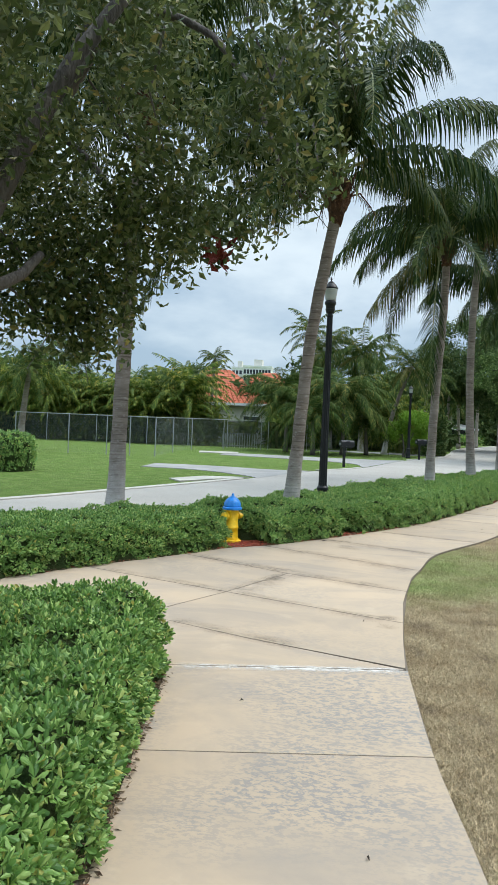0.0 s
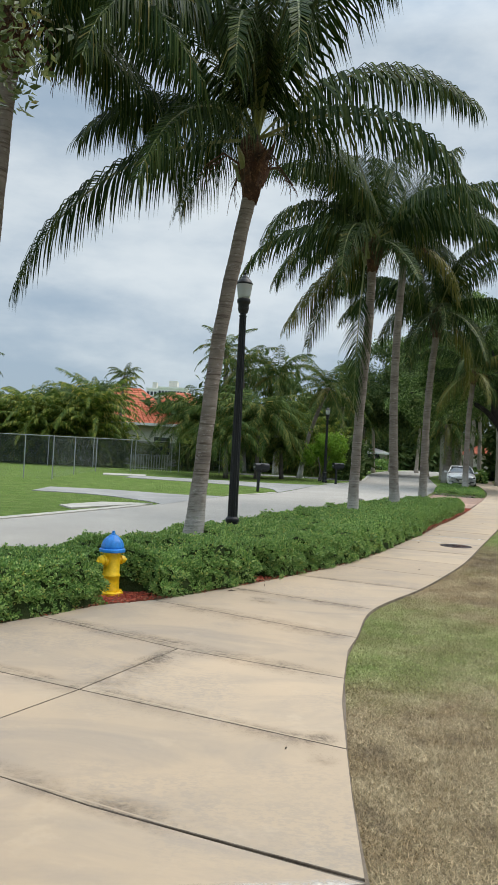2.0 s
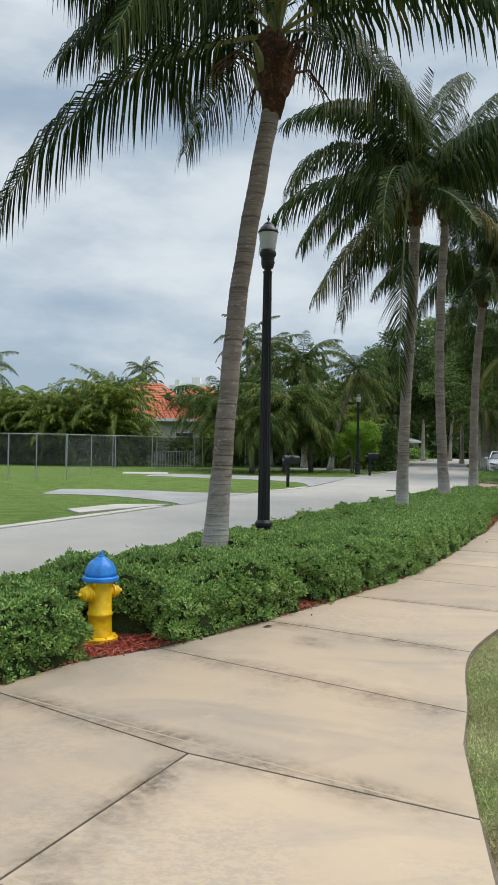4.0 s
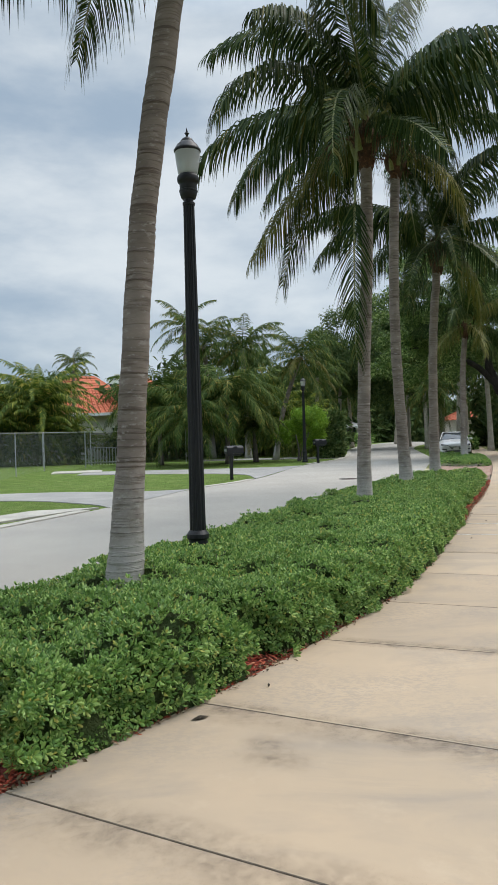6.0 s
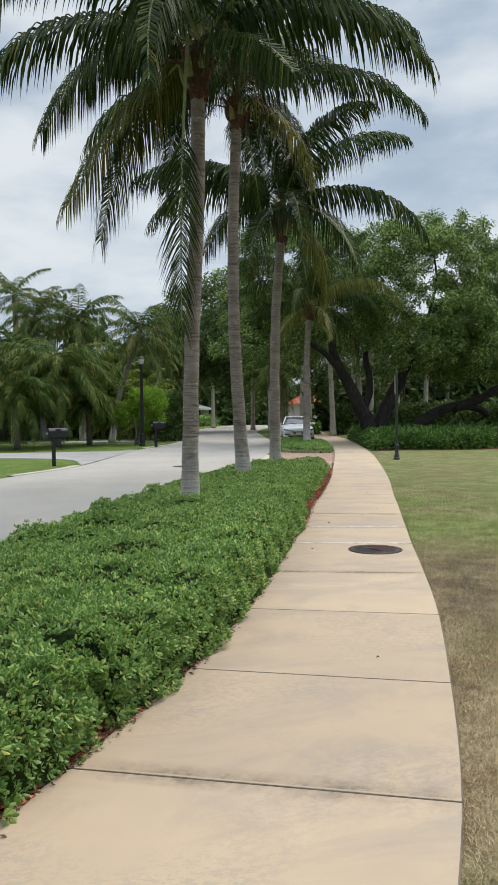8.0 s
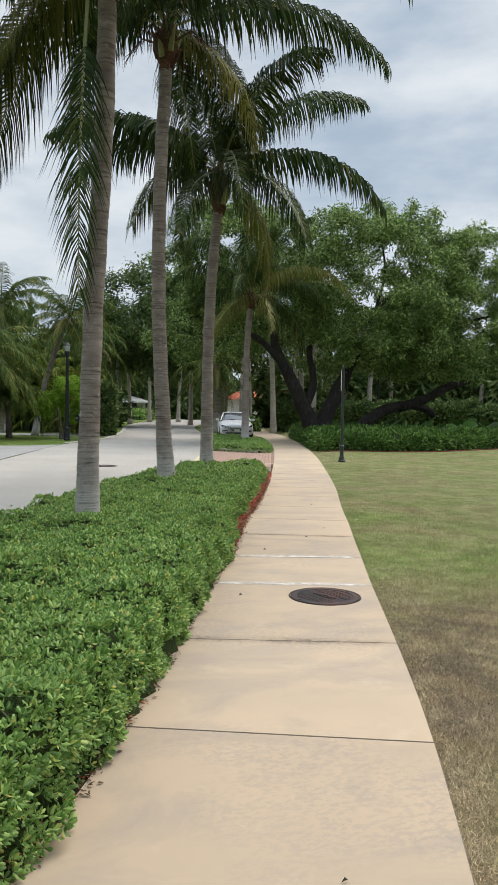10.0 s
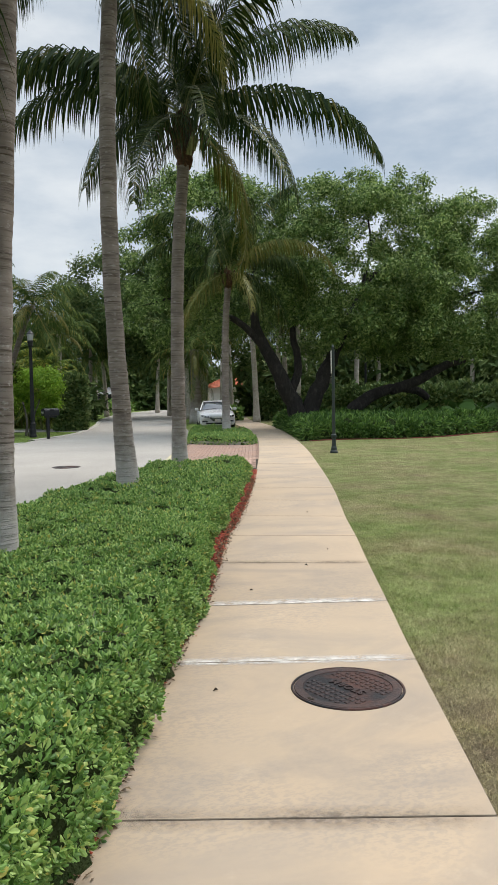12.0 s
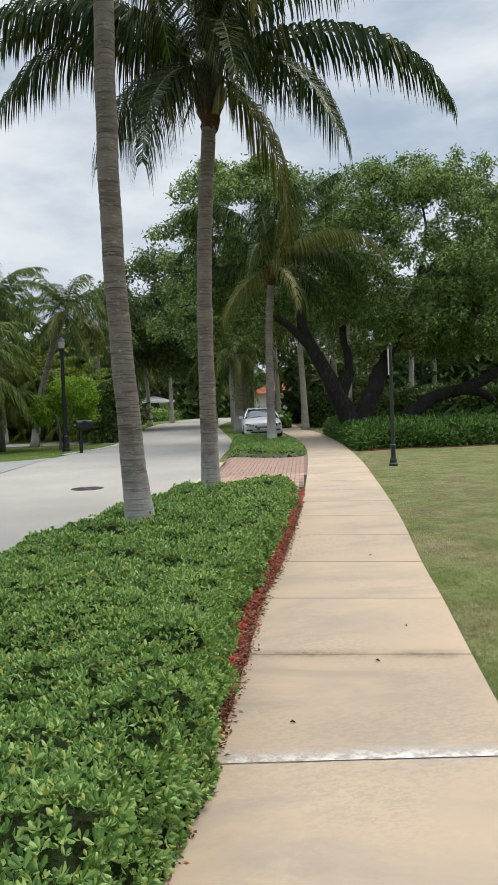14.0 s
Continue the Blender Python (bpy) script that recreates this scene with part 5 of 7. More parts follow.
def manhole(place, r, label, h, name="manhole_cover"):
    root = thing(name, Matrix.Translation((place[0], place[1], gz(place[1]) + h)) @ Matrix.Rotation(radians(108), 4, "Z"), label, "manhole cover")
    part("frame", lathe([(r * 0.955, -0.02), (r * 0.955, 0.004), (r * 0.962, 0.007), (r * 0.99, 0.007), (r, 0.002), (r, -0.06)], 64), DARK_IRON, root)
    part("lid", lathe([(r * 0.942, -0.03), (r * 0.942, 0.004), (r * 0.935, 0.0065), (r * 0.79, 0.0065), (r * 0.78, 0.001)], 64), CAST_IRON, root)
    part("lid_plate", lathe([(r * 0.785, -0.01), (r * 0.785, 0.001), (r * 0.5, 0.0012), (0, 0.0014)], 64), DARK_IRON, root)
    # low square studs with sloping sides, in rows on both sides of the lettered band
    v, t = [], []
    p = r * 0.122
    for i in range(-8, 9):
        for j in range(-8, 9):
            x, y = i * p, j * p
            if math.hypot(x, y) < r * 0.72 and abs(y) > r * 0.14:
                b = len(v)
                a, c = p * 0.36, p * 0.25
                v += [(x + sx * a, y + sy * a, 0.0) for sx, sy in ((-1, -1), (1, -1), (1, 1), (-1, 1))] + [(x + sx * c, y + sy * c, 0.0065) for sx, sy in ((-1, -1), (1, -1), (1, 1), (-1, 1))]
                t += [(b + 4, b + 5, b + 6), (b + 4, b + 6, b + 7)]
                for k in range(4):
                    n = (k + 1) % 4
                    t += [(b + k, b + n, b + 4 + n), (b + k, b + 4 + n, b + 4 + k)]
    tagged(part_me("studs", mesh_np("studs", np.array(v), np.array(t)), CAST_IRON, root), kind="stuff")
    for s in (-1, 1):
        part("lifting_slot", box(r * 0.12, r * 0.06, 0.004, (0, s * r * 0.87, 0.007), 0.001), SOIL, root)
    return root


mh = manhole((5.9, 17.68), 0.315, "round rusty cast-iron storm cover set in the footpath", H + 0.001)
txt = bpy.data.curves.new("lettering", "FONT")
txt.body, txt.size, txt.extrude, txt.align_x, txt.align_y = "STORM", 0.078, 0.0035, "CENTER", "CENTER"
lt = new("lettering", txt)
lt.data.materials.append(CAST_IRON)
lt.parent, lt.matrix_basis = mh, Matrix.Translation((0, 0, 0.0045))
manhole((5.77, 32.16), 0.33, "round iron cover flush with the road", 0.014)


def mailbox(place, turn, label):
    root = thing("mailbox", Matrix.Translation((place[0], place[1], gz(place[1]))) @ Matrix.Rotation(turn, 4, "Z"), label, "mailbox", "roadside mailboxes")
    part("post", box(0.1, 0.1, 1.0, (0, 0, 0.5), 0.01), BLACK_IRON, root)
    part("arm", box(0.09, 0.5, 0.06, (0, 0.12, 0.86), 0.008), BLACK_IRON, root)
    bm = bmesh.new()
    prof = [(-0.14, 0.0), (-0.14, 0.16)] + [(0.14 * math.cos(a), 0.16 + 0.12 * math.sin(a)) for a in np.linspace(math.pi, 0, 9)[1:-1]] + [(0.14, 0.16), (0.14, 0)]
    a = [bm.verts.new((x, -0.18, z + 0.9)) for x, z in prof]
    b = [bm.verts.new((x, 0.42, z + 0.9)) for x, z in prof]
    for i in range(len(prof)):
        j = (i + 1) % len(prof)
        bm.faces.new((a[i], a[j], b[j], b[i]))
    bm.faces.new(a)
    bm.faces.new(b)
    part("box", bm, BLACK_IRON, root)
    part("door", box(0.27, 0.02, 0.25, (0, -0.19, 1.03), 0.008), BLACK_IRON, root)
    part("flag", box(0.015, 0.16, 0.06, (0.155, 0.1, 1.12), 0.003), BLACK_IRON, root)
    for k in range(3):
        part("number_plate", box(0.05, 0.006, 0.08, (-0.07 + 0.07 * k, -0.203, 1.02), 0.002), GALV, root, "pale digit plate")


mailbox((1.95, 33.7), radians(-68), "black metal mailbox on a square post by the drive")
mailbox((6.27, 44.29), radians(-68), "black metal mailbox beside the street lamp")


def sign_post(place):
    root = thing("sign_post", Matrix.Translation((*place, gz(place[1]))) @ Matrix.Rotation(radians(-24), 4, "Z"), "slim dark green post with an edge-on sign at the lawn", "sign post")
    part("base", lathe([(0.11, 0), (0.11, 0.05), (0.085, 0.08), (0.085, 0.14), (0.06, 0.2), (0.055, 0.42), (0.075, 0.44), (0.075, 0.5), (0.05, 0.53)], 20), DARK_GREEN, root)
    part("pole", lathe([(0.045, 0.5), (0.042, 2.85), (0, 2.87)], 16), DARK_GREEN, root)
    part("finial", lathe([(0.03, 2.85), (0.045, 2.9), (0.02, 2.95), (0, 2.99)], 12), DARK_GREEN, root)
    part("sign_plate", box(0.02, 0.32, 0.62, (-0.05, 0, 2.5), 0.004), STUCCO, root, "pale sign plate seen from its edge")
    part("bracket", box(0.03, 0.05, 0.03, (-0.03, 0, 2.35), 0.003), DARK_GREEN, root)
    part("bracket", box(0.03, 0.05, 0.03, (-0.03, 0, 2.68), 0.003), DARK_GREEN, root)


sign_post((13.08, 33.1))


# ---- fence ----
def fence(points, height, screen_from, label):
    root = thing("chain_link_fence", pose(0, 0, 0), label, "fence")
    for i, (x, y) in enumerate(points):
        part("post", lathe([(0.024, 0), (0.024, height), (0.03, height + 0.01), (0, height + 0.04)], 10, m=Matrix.Translation((x, y, gz(y)))), GALV, root)
    for i, (a, b) in enumerate(zip(points, points[1:])):
        p, q = Vector((*a, gz(a[1]))), Vector((*b, gz(b[1])))
        if i < screen_from:
            part("top_rail", tube([p + Vector((0, 0, height)), q + Vector((0, 0, height))], 0.017, 8), GALV, root)
        ln = (q - p).length
        bm = bmesh.new()
        step = 0.15
        k = -height
        while k < ln and i < screen_from:
            for s in (1, -1):
                u0, u1 = (k, k + height) if s > 0 else (k + height, k)
                z0, z1 = 0.03, height
                if u0 == u1:
                    continue
                c = sorted([(0 - u0) / (u1 - u0), (ln - u0) / (u1 - u0)])
                f0, f1 = max(0, c[0]), min(1, c[1])
                if f1 - f0 > 0.02:
                    e = lambda f: p.lerp(q, (u0 + (u1 - u0) * f) / ln) + Vector((0, 0, z0 + (z1 - z0) * f))
                    tube([e(f0), e(f1)], 0.0011, 3, bm, False)
            k += step
        if i < screen_from:
            tagged(part("wire_mesh", bm, GALV, root), kind="stuff")
        else:
            bm.free()
        if i >= screen_from:
            d = (q - p).normalized()
            nrm = Vector((-d.y, d.x, 0)) * 0.04
            bm = bmesh.new()
            cols = 8
            lo, hi = [], []
            for c in range(cols + 1):
                w = p.lerp(q, c / cols) + nrm * (1 + 0.4 * math.sin(c * 1.7 + i))
                lo.append(bm.verts.new(w + Vector((0, 0, 0.06))))
                hi.append(bm.verts.new(w + Vector((0, 0, height - 0.05))))
            for c in range(cols):
                bm.faces.new((lo[c], lo[c + 1], hi[c + 1], hi[c]))
            r = bmesh.ops.solidify(bm, geom=bm.faces[:], thickness=0.004)
            part("windscreen", bm, SCREEN, root, "dark green woven windscreen")


fence([(-13.5, 34.3), (-11.0, 34.6), (-9.2, 34.8), (-8.1, 34.9), (-6.9, 35.0), (-7.1, 39.8), (-7.0, 44.5), (-5.5, 47.2), (-3.3, 48.8)], 1.85, 99, "bare galvanised chain-link fence crossing the field")
fence([(-34, 50.5), (-30, 50.3), (-26, 50), (-22, 49.8), (-18, 49.6), (-14.5, 49.5), (-11.0, 49.4), (-8.2, 49.4), (-5.6, 49.4), (-2.9, 49.4), (-0.4, 49.6), (2.2, 49.9)], 1.85, 0, "chain-link fence with a dark green windscreen before the palms")


def field_gate(x0, x1, y):
    root = thing("white_gate", pose(0, 0, 0), "low white railing panel standing by the green fence", "railing")
    z = gz(y)
    part("rail", tube([(x0, y, z + 0.95), (x1, y, z + 0.95)], 0.03, 8), GALV, root)
    part("rail", tube([(x0, y, z + 0.15), (x1, y, z + 0.15)], 0.03, 8), WHITE_PAINT, root)
    for k in range(15):
        x = x0 + (x1 - x0) * k / 14
        part("picket", box(0.05, 0.03, 0.95, (x, y, z + 0.5)), WHITE_PAINT, root)


field_gate(-6.0, -3.7, 50.1)


# ---- houses and the far tower ----
def tile_roof(root, corners, rows, cols):
    """Courses of barrel tiles on one roof slope: corners are eave left, eave right, ridge right, ridge left."""
    a, b, c, d = [Vector(p) for p in corners]
    nrm = (b - a).cross(d - a).normalized()
    if nrm.z < 0:
        nrm = -nrm
    bm = bmesh.new()
    f = bm.faces.new([bm.verts.new(p) for p in (a, b, c, d)])
    part("roof", bm, TERRACOTTA, root)
    bm = bmesh.new()
    for j in range(cols + 1):
        u = j / cols
        lo, hi = a.lerp(b, u), d.lerp(c, u)
        if (hi - lo).length < 0.3:
            continue
        for i in range(rows):
            p, q = lo.lerp(hi, i / rows), lo.lerp(hi, (i + 1.08) / rows)
            side = (b - a).normalized() * ((b - a).length / cols * 0.33)
            lift = nrm * 0.09
            v = [bm.verts.new(w) for w in (p - side + nrm * 0.02, p - side * 0.5 + lift + nrm * 0.02, p + side * 0.5 + lift + nrm * 0.02, p + side + nrm * 0.02, q - side, q - side * 0.5 + lift * 0.8, q + side * 0.5 + lift * 0.8, q + side)]
            for k in range(3):
                bm.faces.new((v[k], v[k + 1], v[k + 5], v[k + 4]))
            bm.faces.new((v[0], v[1], v[2], v[3]))
    ob = part("roof_tile", bm, TERRACOTTA, root, "rows of terracotta barrel tiles")
    tagged(ob, kind="stuff")


def house(name, x0, x1, y0, y1, wall_h, ridge_h, label, windows=(), tiles=True, ridge_in=0.35, wall_mat=STUCCO):
    root = thing(name, pose(0, 0, 0), label, "house")
    z = gz(min(y0, 110))
    part("wall", box(x1 - x0, y1 - y0, wall_h, ((x0 + x1) / 2, (y0 + y1) / 2, z + wall_h / 2 - 0.05)), wall_mat, root)
    o = 0.5
    ex0, ex1, ey0, ey1, ez = x0 - o, x1 + o, y0 - o, y1 + o, z + wall_h - 0.12
    rx0, rx1, ry, rz = x0 + (x1 - x0) * ridge_in, x1 - (x1 - x0) * ridge_in, (y0 + y1) / 2, z + ridge_h
    if tiles:
        tile_roof(root, [(ex0, ey0, ez), (ex1, ey0, ez), (rx1, ry, rz), (rx0, ry, rz)], 14, 26)
        tile_roof(root, [(ex1, ey0, ez), (ex1, ey1, ez), (rx1, ry, rz), (rx1, ry, rz)], 14, 20)
        tile_roof(root, [(ex0, ey1, ez), (ex0, ey0, ez), (rx0, ry, rz), (rx0, ry, rz)], 14, 20)
        tile_roof(root, [(ex1, ey1, ez), (ex0, ey1, ez), (rx0, ry, rz), (rx1, ry, rz)], 14, 26)
    else:
        bm = bmesh.new()
        v = [bm.verts.new(p) for p in ((ex0, ey0, ez), (ex1, ey0, ez), (ex1, ey1, ez), (ex0, ey1, ez), (rx0, ry, rz), (rx1, ry, rz))]
        for f in ((0, 1, 5, 4), (1, 2, 5), (2, 3, 4, 5), (3, 0, 4), (3, 2, 1, 0)):
            bm.faces.new([v[k] for k in f])
        part("roof", bm, PAVER, root)
    part("fascia", box(ex1 - ex0, 0.06, 0.2, ((ex0 + ex1) / 2, ey0 - 0.03, ez)), WHITE_PAINT, root)
    for wx, wz, ww, wh in windows:
        w = part("window", box(ww, 0.08, wh, (wx, y0 - 0.02, z + wz), 0.01), DARK_GLASS, root, "dark glazed window")
        part("frame", box(ww + 0.16, 0.05, 0.08, (wx, y0 - 0.06, z + wz + wh / 2 + 0.04)), WHITE_PAINT, w)
        part("sill", box(ww + 0.2, 0.12, 0.07, (wx, y0 - 0.06, z + wz - wh / 2 - 0.04)), WHITE_PAINT, w)
    return root


house("terracotta_house", -13.5, -4.2, 60, 70, 3.2, 6.1, "stuccoed house with an orange terracotta tiled hip roof", [(-5.3, 1.5, 1.2, 1.3), (-8.5, 1.5, 1.4, 1.3)], ridge_in=0.4)
house("terracotta_house", -8.5, -2.9, 72, 80, 4.6, 6.6, "taller stuccoed wing with a terracotta tiled roof", [(-4.0, 3.3, 1.0, 1.0)])
house("terracotta_house", 24, 31, 77, 84, 2.3, 3.9, "low pale house with a faded red tiled roof behind the grove", [(26, 1.4, 1.4, 1.2), (28.6, 1.4, 1.4, 1.2)])
house("white_house", 13.2, 16.6, 88, 94, 1.9, 2.5, "low white house with a grey roof beyond the road's bend", [(14.9, 1.1, 1.6, 1.2)], tiles=False)


def tower(x, y, w, d, base, top, storeys, bays, label):
    root = thing("apartment_tower", pose(0, 0, 0), label, "apartment building", "far towers")
    part("wall", box(w, d, top - base, (x, y, (top + base) / 2)), WHITE_PAINT, root)
    part("roof", box(w + 0.6, d + 0.6, 0.8, (x, y, top + 0.4)), WHITE_PAINT, root)
    part("plant_room", box(w * 0.3, d * 0.5, 3, (x, y, top + 2.3)), STUCCO, root)
    for s in range(storeys):
        z = top - 2.0 - s * 3.1
        part("balcony", box(w * 0.98, 0.8, 0.25, (x, y - d / 2 - 0.4, z - 1.3)), WHITE_PAINT, root)
        for b in range(bays):
            part("window", box(w / bays * 0.7, 0.3, 1.9, (x - w / 2 + (b + 0.5) * w / bays, y - d / 2 - 0.1, z)), DARK_GLASS, root)


tower(-36.5, 350, 12.5, 12, 0, 29.8, 4, 9, "distant white apartment tower above the trees")
tower(-49, 380, 7, 10, 0, 31.6, 3, 4, "distant pale apartment tower above the trees")


# ---- parked car ----
def car(place, turn):
    root = thing("parked_car", Matrix.Translation((*place, gz(place[1]) + 0.01)) @ Matrix.Rotation(turn, 4, "Z") @ Matrix.Scale(0.89, 4), "white saloon car with a wide grille parked beside the island", "car")

    def nose(x, y):
        # the front sweeps back towards the wings
        return y + max(0, (-y - 1.1) / 1.3) * 0.42 * (abs(x) / 0.93) ** 2.4

    # sections along the length: (y, half width, sill, shoulder height, bonnet height)
    body = [(-2.43, 0.86, 0.26, 0.50, 0.56), (-2.41, 0.90, 0.22, 0.62, 0.68), (-2.33, 0.92, 0.2, 0.70, 0.765), (-2.0, 0.93, 0.2, 0.76, 0.84), (-1.5, 0.94, 0.2, 0.83, 0.92), (-0.95, 0.94, 0.2, 0.89, 0.99), (0.3, 0.94, 0.2, 0.93, 0.99), (1.5, 0.93, 0.2, 0.95, 1.02), (2.2, 0.88, 0.25, 0.93, 1.0), (2.5, 0.76, 0.35, 0.86, 0.92)]
    bm = bmesh.new()
    rings = []
    for y, w, s, sh, cr in body:
        pts = [(-w * 0.9, s), (-w * 0.985, s + 0.1), (-w, (s + sh) / 2), (-w * 0.985, sh - 0.07), (-w * 0.93, sh), (-w * 0.78, sh + (cr - sh) * 0.55), (-w * 0.6, cr - 0.004), (-w * 0.3, cr + 0.012), (0, cr + 0.016)]
        pts = pts + [(-x, z) for x, z in pts[-2::-1]]
        rings.append([bm.verts.new((x, nose(x, y), z)) for x, z in pts])
    for a, b in zip(rings, rings[1:]):
        for k in range(len(a)):
            bm.faces.new((a[k], a[(k + 1) % len(a)], b[(k + 1) % len(a)], b[k]))
    half = len(rings[0]) // 2
    for k in range(half):
        bm.faces.new((rings[0][k], rings[0][k + 1], rings[0][-2 - k], rings[0][-1 - k])) if k < half - 1 else bm.faces.new((rings[0][k], rings[0][k + 1], rings[0][-1 - k]))
    bm.faces.new(rings[-1])
    part("body", bm, CAR_WHITE, root, smooth=True)
    # glasshouse: (y, half width at the roof, roof height)
    cab = [(-0.98, 0.80, 0.985), (-0.55, 0.74, 1.21), (-0.12, 0.66, 1.385), (0.4, 0.63, 1.44), (1.1, 0.63, 1.41), (1.95, 0.7, 1.03)]
    bm = bmesh.new()
    rings = []
    for y, w, t in cab:
        rings.append([bm.verts.new(p) for p in ((-0.87, y, 0.93), (-w, y, t - 0.03), (-w * 0.75, y, t), (0, y - 0.06, t + 0.01), (w * 0.75, y, t), (w, y, t - 0.03), (0.87, y, 0.93))])
    for a, b in zip(rings, rings[1:]):
        for k in range(6):
            bm.faces.new((a[k], a[k + 1], b[k + 1], b[k]))
    part("cabin_glass", bm, DARK_GLASS, root, "dark tinted windows", smooth=True)
    bm = bmesh.new()
    rows = [(-0.14, 0.64, 1.385), (0.0, 0.635, 1.415), (0.4, 0.62, 1.452), (1.1, 0.62, 1.422), (1.25, 0.63, 1.36)]
    rings = [[bm.verts.new((u * w, y - 0.06 * (1 - u * u), z + 0.012 + 0.012 * (1 - u * u))) for u in (-1, -0.6, 0, 0.6, 1)] for y, w, z in rows]
    for a, b in zip(rings, rings[1:]):
        for k in range(4):
            bm.faces.new((a[k], a[k + 1], b[k + 1], b[k]))
    bmesh.ops.solidify(bm, geom=bm.faces[:], thickness=0.02)
    part("roof_panel", bm, CAR_WHITE, root, smooth=True)
    part("windscreen_wiper", tube([(-0.55, -1.0, 1.0), (0.0, -0.93, 1.06)], 0.01, 5), BLACK_IRON, root)
    for s in (-1, 1):
        part("pillar", tube([(s * 0.84, -1.0, 0.985), (s * 0.75, -0.55, 1.2), (s * 0.655, -0.12, 1.385)], 0.032, 6), CAR_WHITE, root)
        bm = bmesh.new()
        out = [(0.44, 0.60), (0.46, 0.665), (0.62, 0.69), (0.80, 0.73), (0.87, 0.715), (0.84, 0.64), (0.66, 0.59)]
        f = [bm.verts.new((s * x, nose(x, -2.43 + 1.0 * max(0, z - 0.64)) - 0.012, z)) for x, z in out]
        bk = [bm.verts.new((s * x * 0.98, nose(x, -2.43) + 0.2, z)) for x, z in out]
        bm.faces.new(f)
        for k in range(len(out)):
            bm.faces.new((f[k], f[(k + 1) % len(out)], bk[(k + 1) % len(out)], bk[k]))
        hl = part("headlight", bm, DARK_GLASS, root, "dark swept-back headlight")
        for q in (0.56, 0.7):
            part("lens", lathe([(0.045, 0), (0.03, 0.02), (0, 0.026)], 12, m=Matrix.Translation((s * q, nose(q, -2.43) - 0.012, 0.645)) @ Matrix.Rotation(radians(90), 4, "X")), LAMP_LENS, hl)
        part("fog_lamp", box(0.3, 0.05, 0.03, (s * 0.66, nose(0.66, -2.43) - 0.02, 0.365), 0.01), CHROME, root)
        part("side_intake", box(0.3, 0.05, 0.06, (s * 0.66, nose(0.66, -2.43) - 0.012, 0.415), 0.015), BLACK_IRON, root)
        part("wing_mirror", box(0.2, 0.14, 0.13, (s * 1.02, -0.62, 1.02), 0.05), CAR_WHITE, root)
        for y in (-1.5, 1.45):
            m = Matrix.Translation((s * 0.84, y, 0.33)) @ Matrix.Rotation(radians(90), 4, "Y")
            w = part("wheel", lathe([(0.2, -0.1), (0.31, -0.1), (0.33, -0.06), (0.33, 0.06), (0.31, 0.1), (0.2, 0.1)], 24, m=m), RUBBER, root, "black tyre")
            part("rim", lathe([(0.2, -0.09), (0.05, -0.06), (0.05, 0.06), (0.2, 0.09)], 16, m=m), CHROME, w)
    # six-sided grille, wide at the top
    bm = bmesh.new()
    out = [(-0.24, 0.40), (0.24, 0.40), (0.40, 0.56), (0.37, 0.655), (-0.37, 0.655), (-0.40, 0.56)]
    f = [bm.verts.new((x, nose(x, -2.445) + 0.6 * max(0, z - 0.6) - 0.006, z)) for x, z in out]
    bk = [bm.verts.new((x, -2.2, z)) for x, z in out]
    bm.faces.new(f)
    for k in range(6):
        bm.faces.new((f[k], f[(k + 1) % 6], bk[(k + 1) % 6], bk[k]))
    g = part("grille", bm, BLACK_IRON, root, "dark six-sided grille with chrome bars")
    for k in range(6):
        z = 0.43 + 0.038 * k
        w = 0.26 + 0.9 * (z - 0.42) if z < 0.57 else 0.37
        part("grille_bar", box(2 * w, 0.015, 0.009, (0, -2.458 + 0.6 * max(0, z - 0.6), z)), CHROME, g)
    part("bumper_intake", box(1.25, 0.05, 0.08, (0, -2.43, 0.30), 0.02), BLACK_IRON, root)
    part("number_plate", box(0.32, 0.015, 0.13, (0, -2.475, 0.44), 0.004), STUCCO, root)


car((14.5, 49.5), radians(-13))


# ---- trees ----
def leaf_blobs(blobs, per_blob, size, rng, droop=0.0, flat=1.0, shape=LEAF_V):
    """Leaves round the shells of many clumps: (x, y, z, r) each."""
    b = np.array(blobs, float)
    i = np.repeat(np.arange(len(b)), np.maximum(8, per_blob * (b[:, 3] / b[:, 3].mean()) ** 2).astype(int))
    d = rng.normal(size=(len(i), 3))
    d /= np.linalg.norm(d, axis=1)[:, None]
    r = b[i, 3] * (0.35 + 0.65 * rng.uniform(0, 1, len(i)) ** 0.5) * (1 + 0.22 * rng.normal(size=len(i)))
    p = b[i, :3] + d * r[:, None] * np.array([1, 1, flat])
    ax = d * 0.6 + rng.normal(size=d.shape) * 0.6 + np.array([0, 0, 0.5 - droop])
    return scatter(shape, LEAF_T, p, ax, size * rng.uniform(0.65, 1.3, len(p)), rng)


def limb(parent, pts, r0, r1, mat, n=10):
    line = resample(smooth_line(pts, 0.2), max(8, int(4 * len(pts))))
    k = len(line)
    bm = tube([tuple(p + np.array([noise.noise((p[0] * 2, p[1] * 2, p[2] * 2)), noise.noise((p[2] * 2, p[0] * 2, 3)), 0]) * r0 * 0.35) for p in line], [r0 + (r1 - r0) * i / (k - 1) for i in range(k)], n)
    part("limb", bm, mat, parent, smooth=True)
    return line


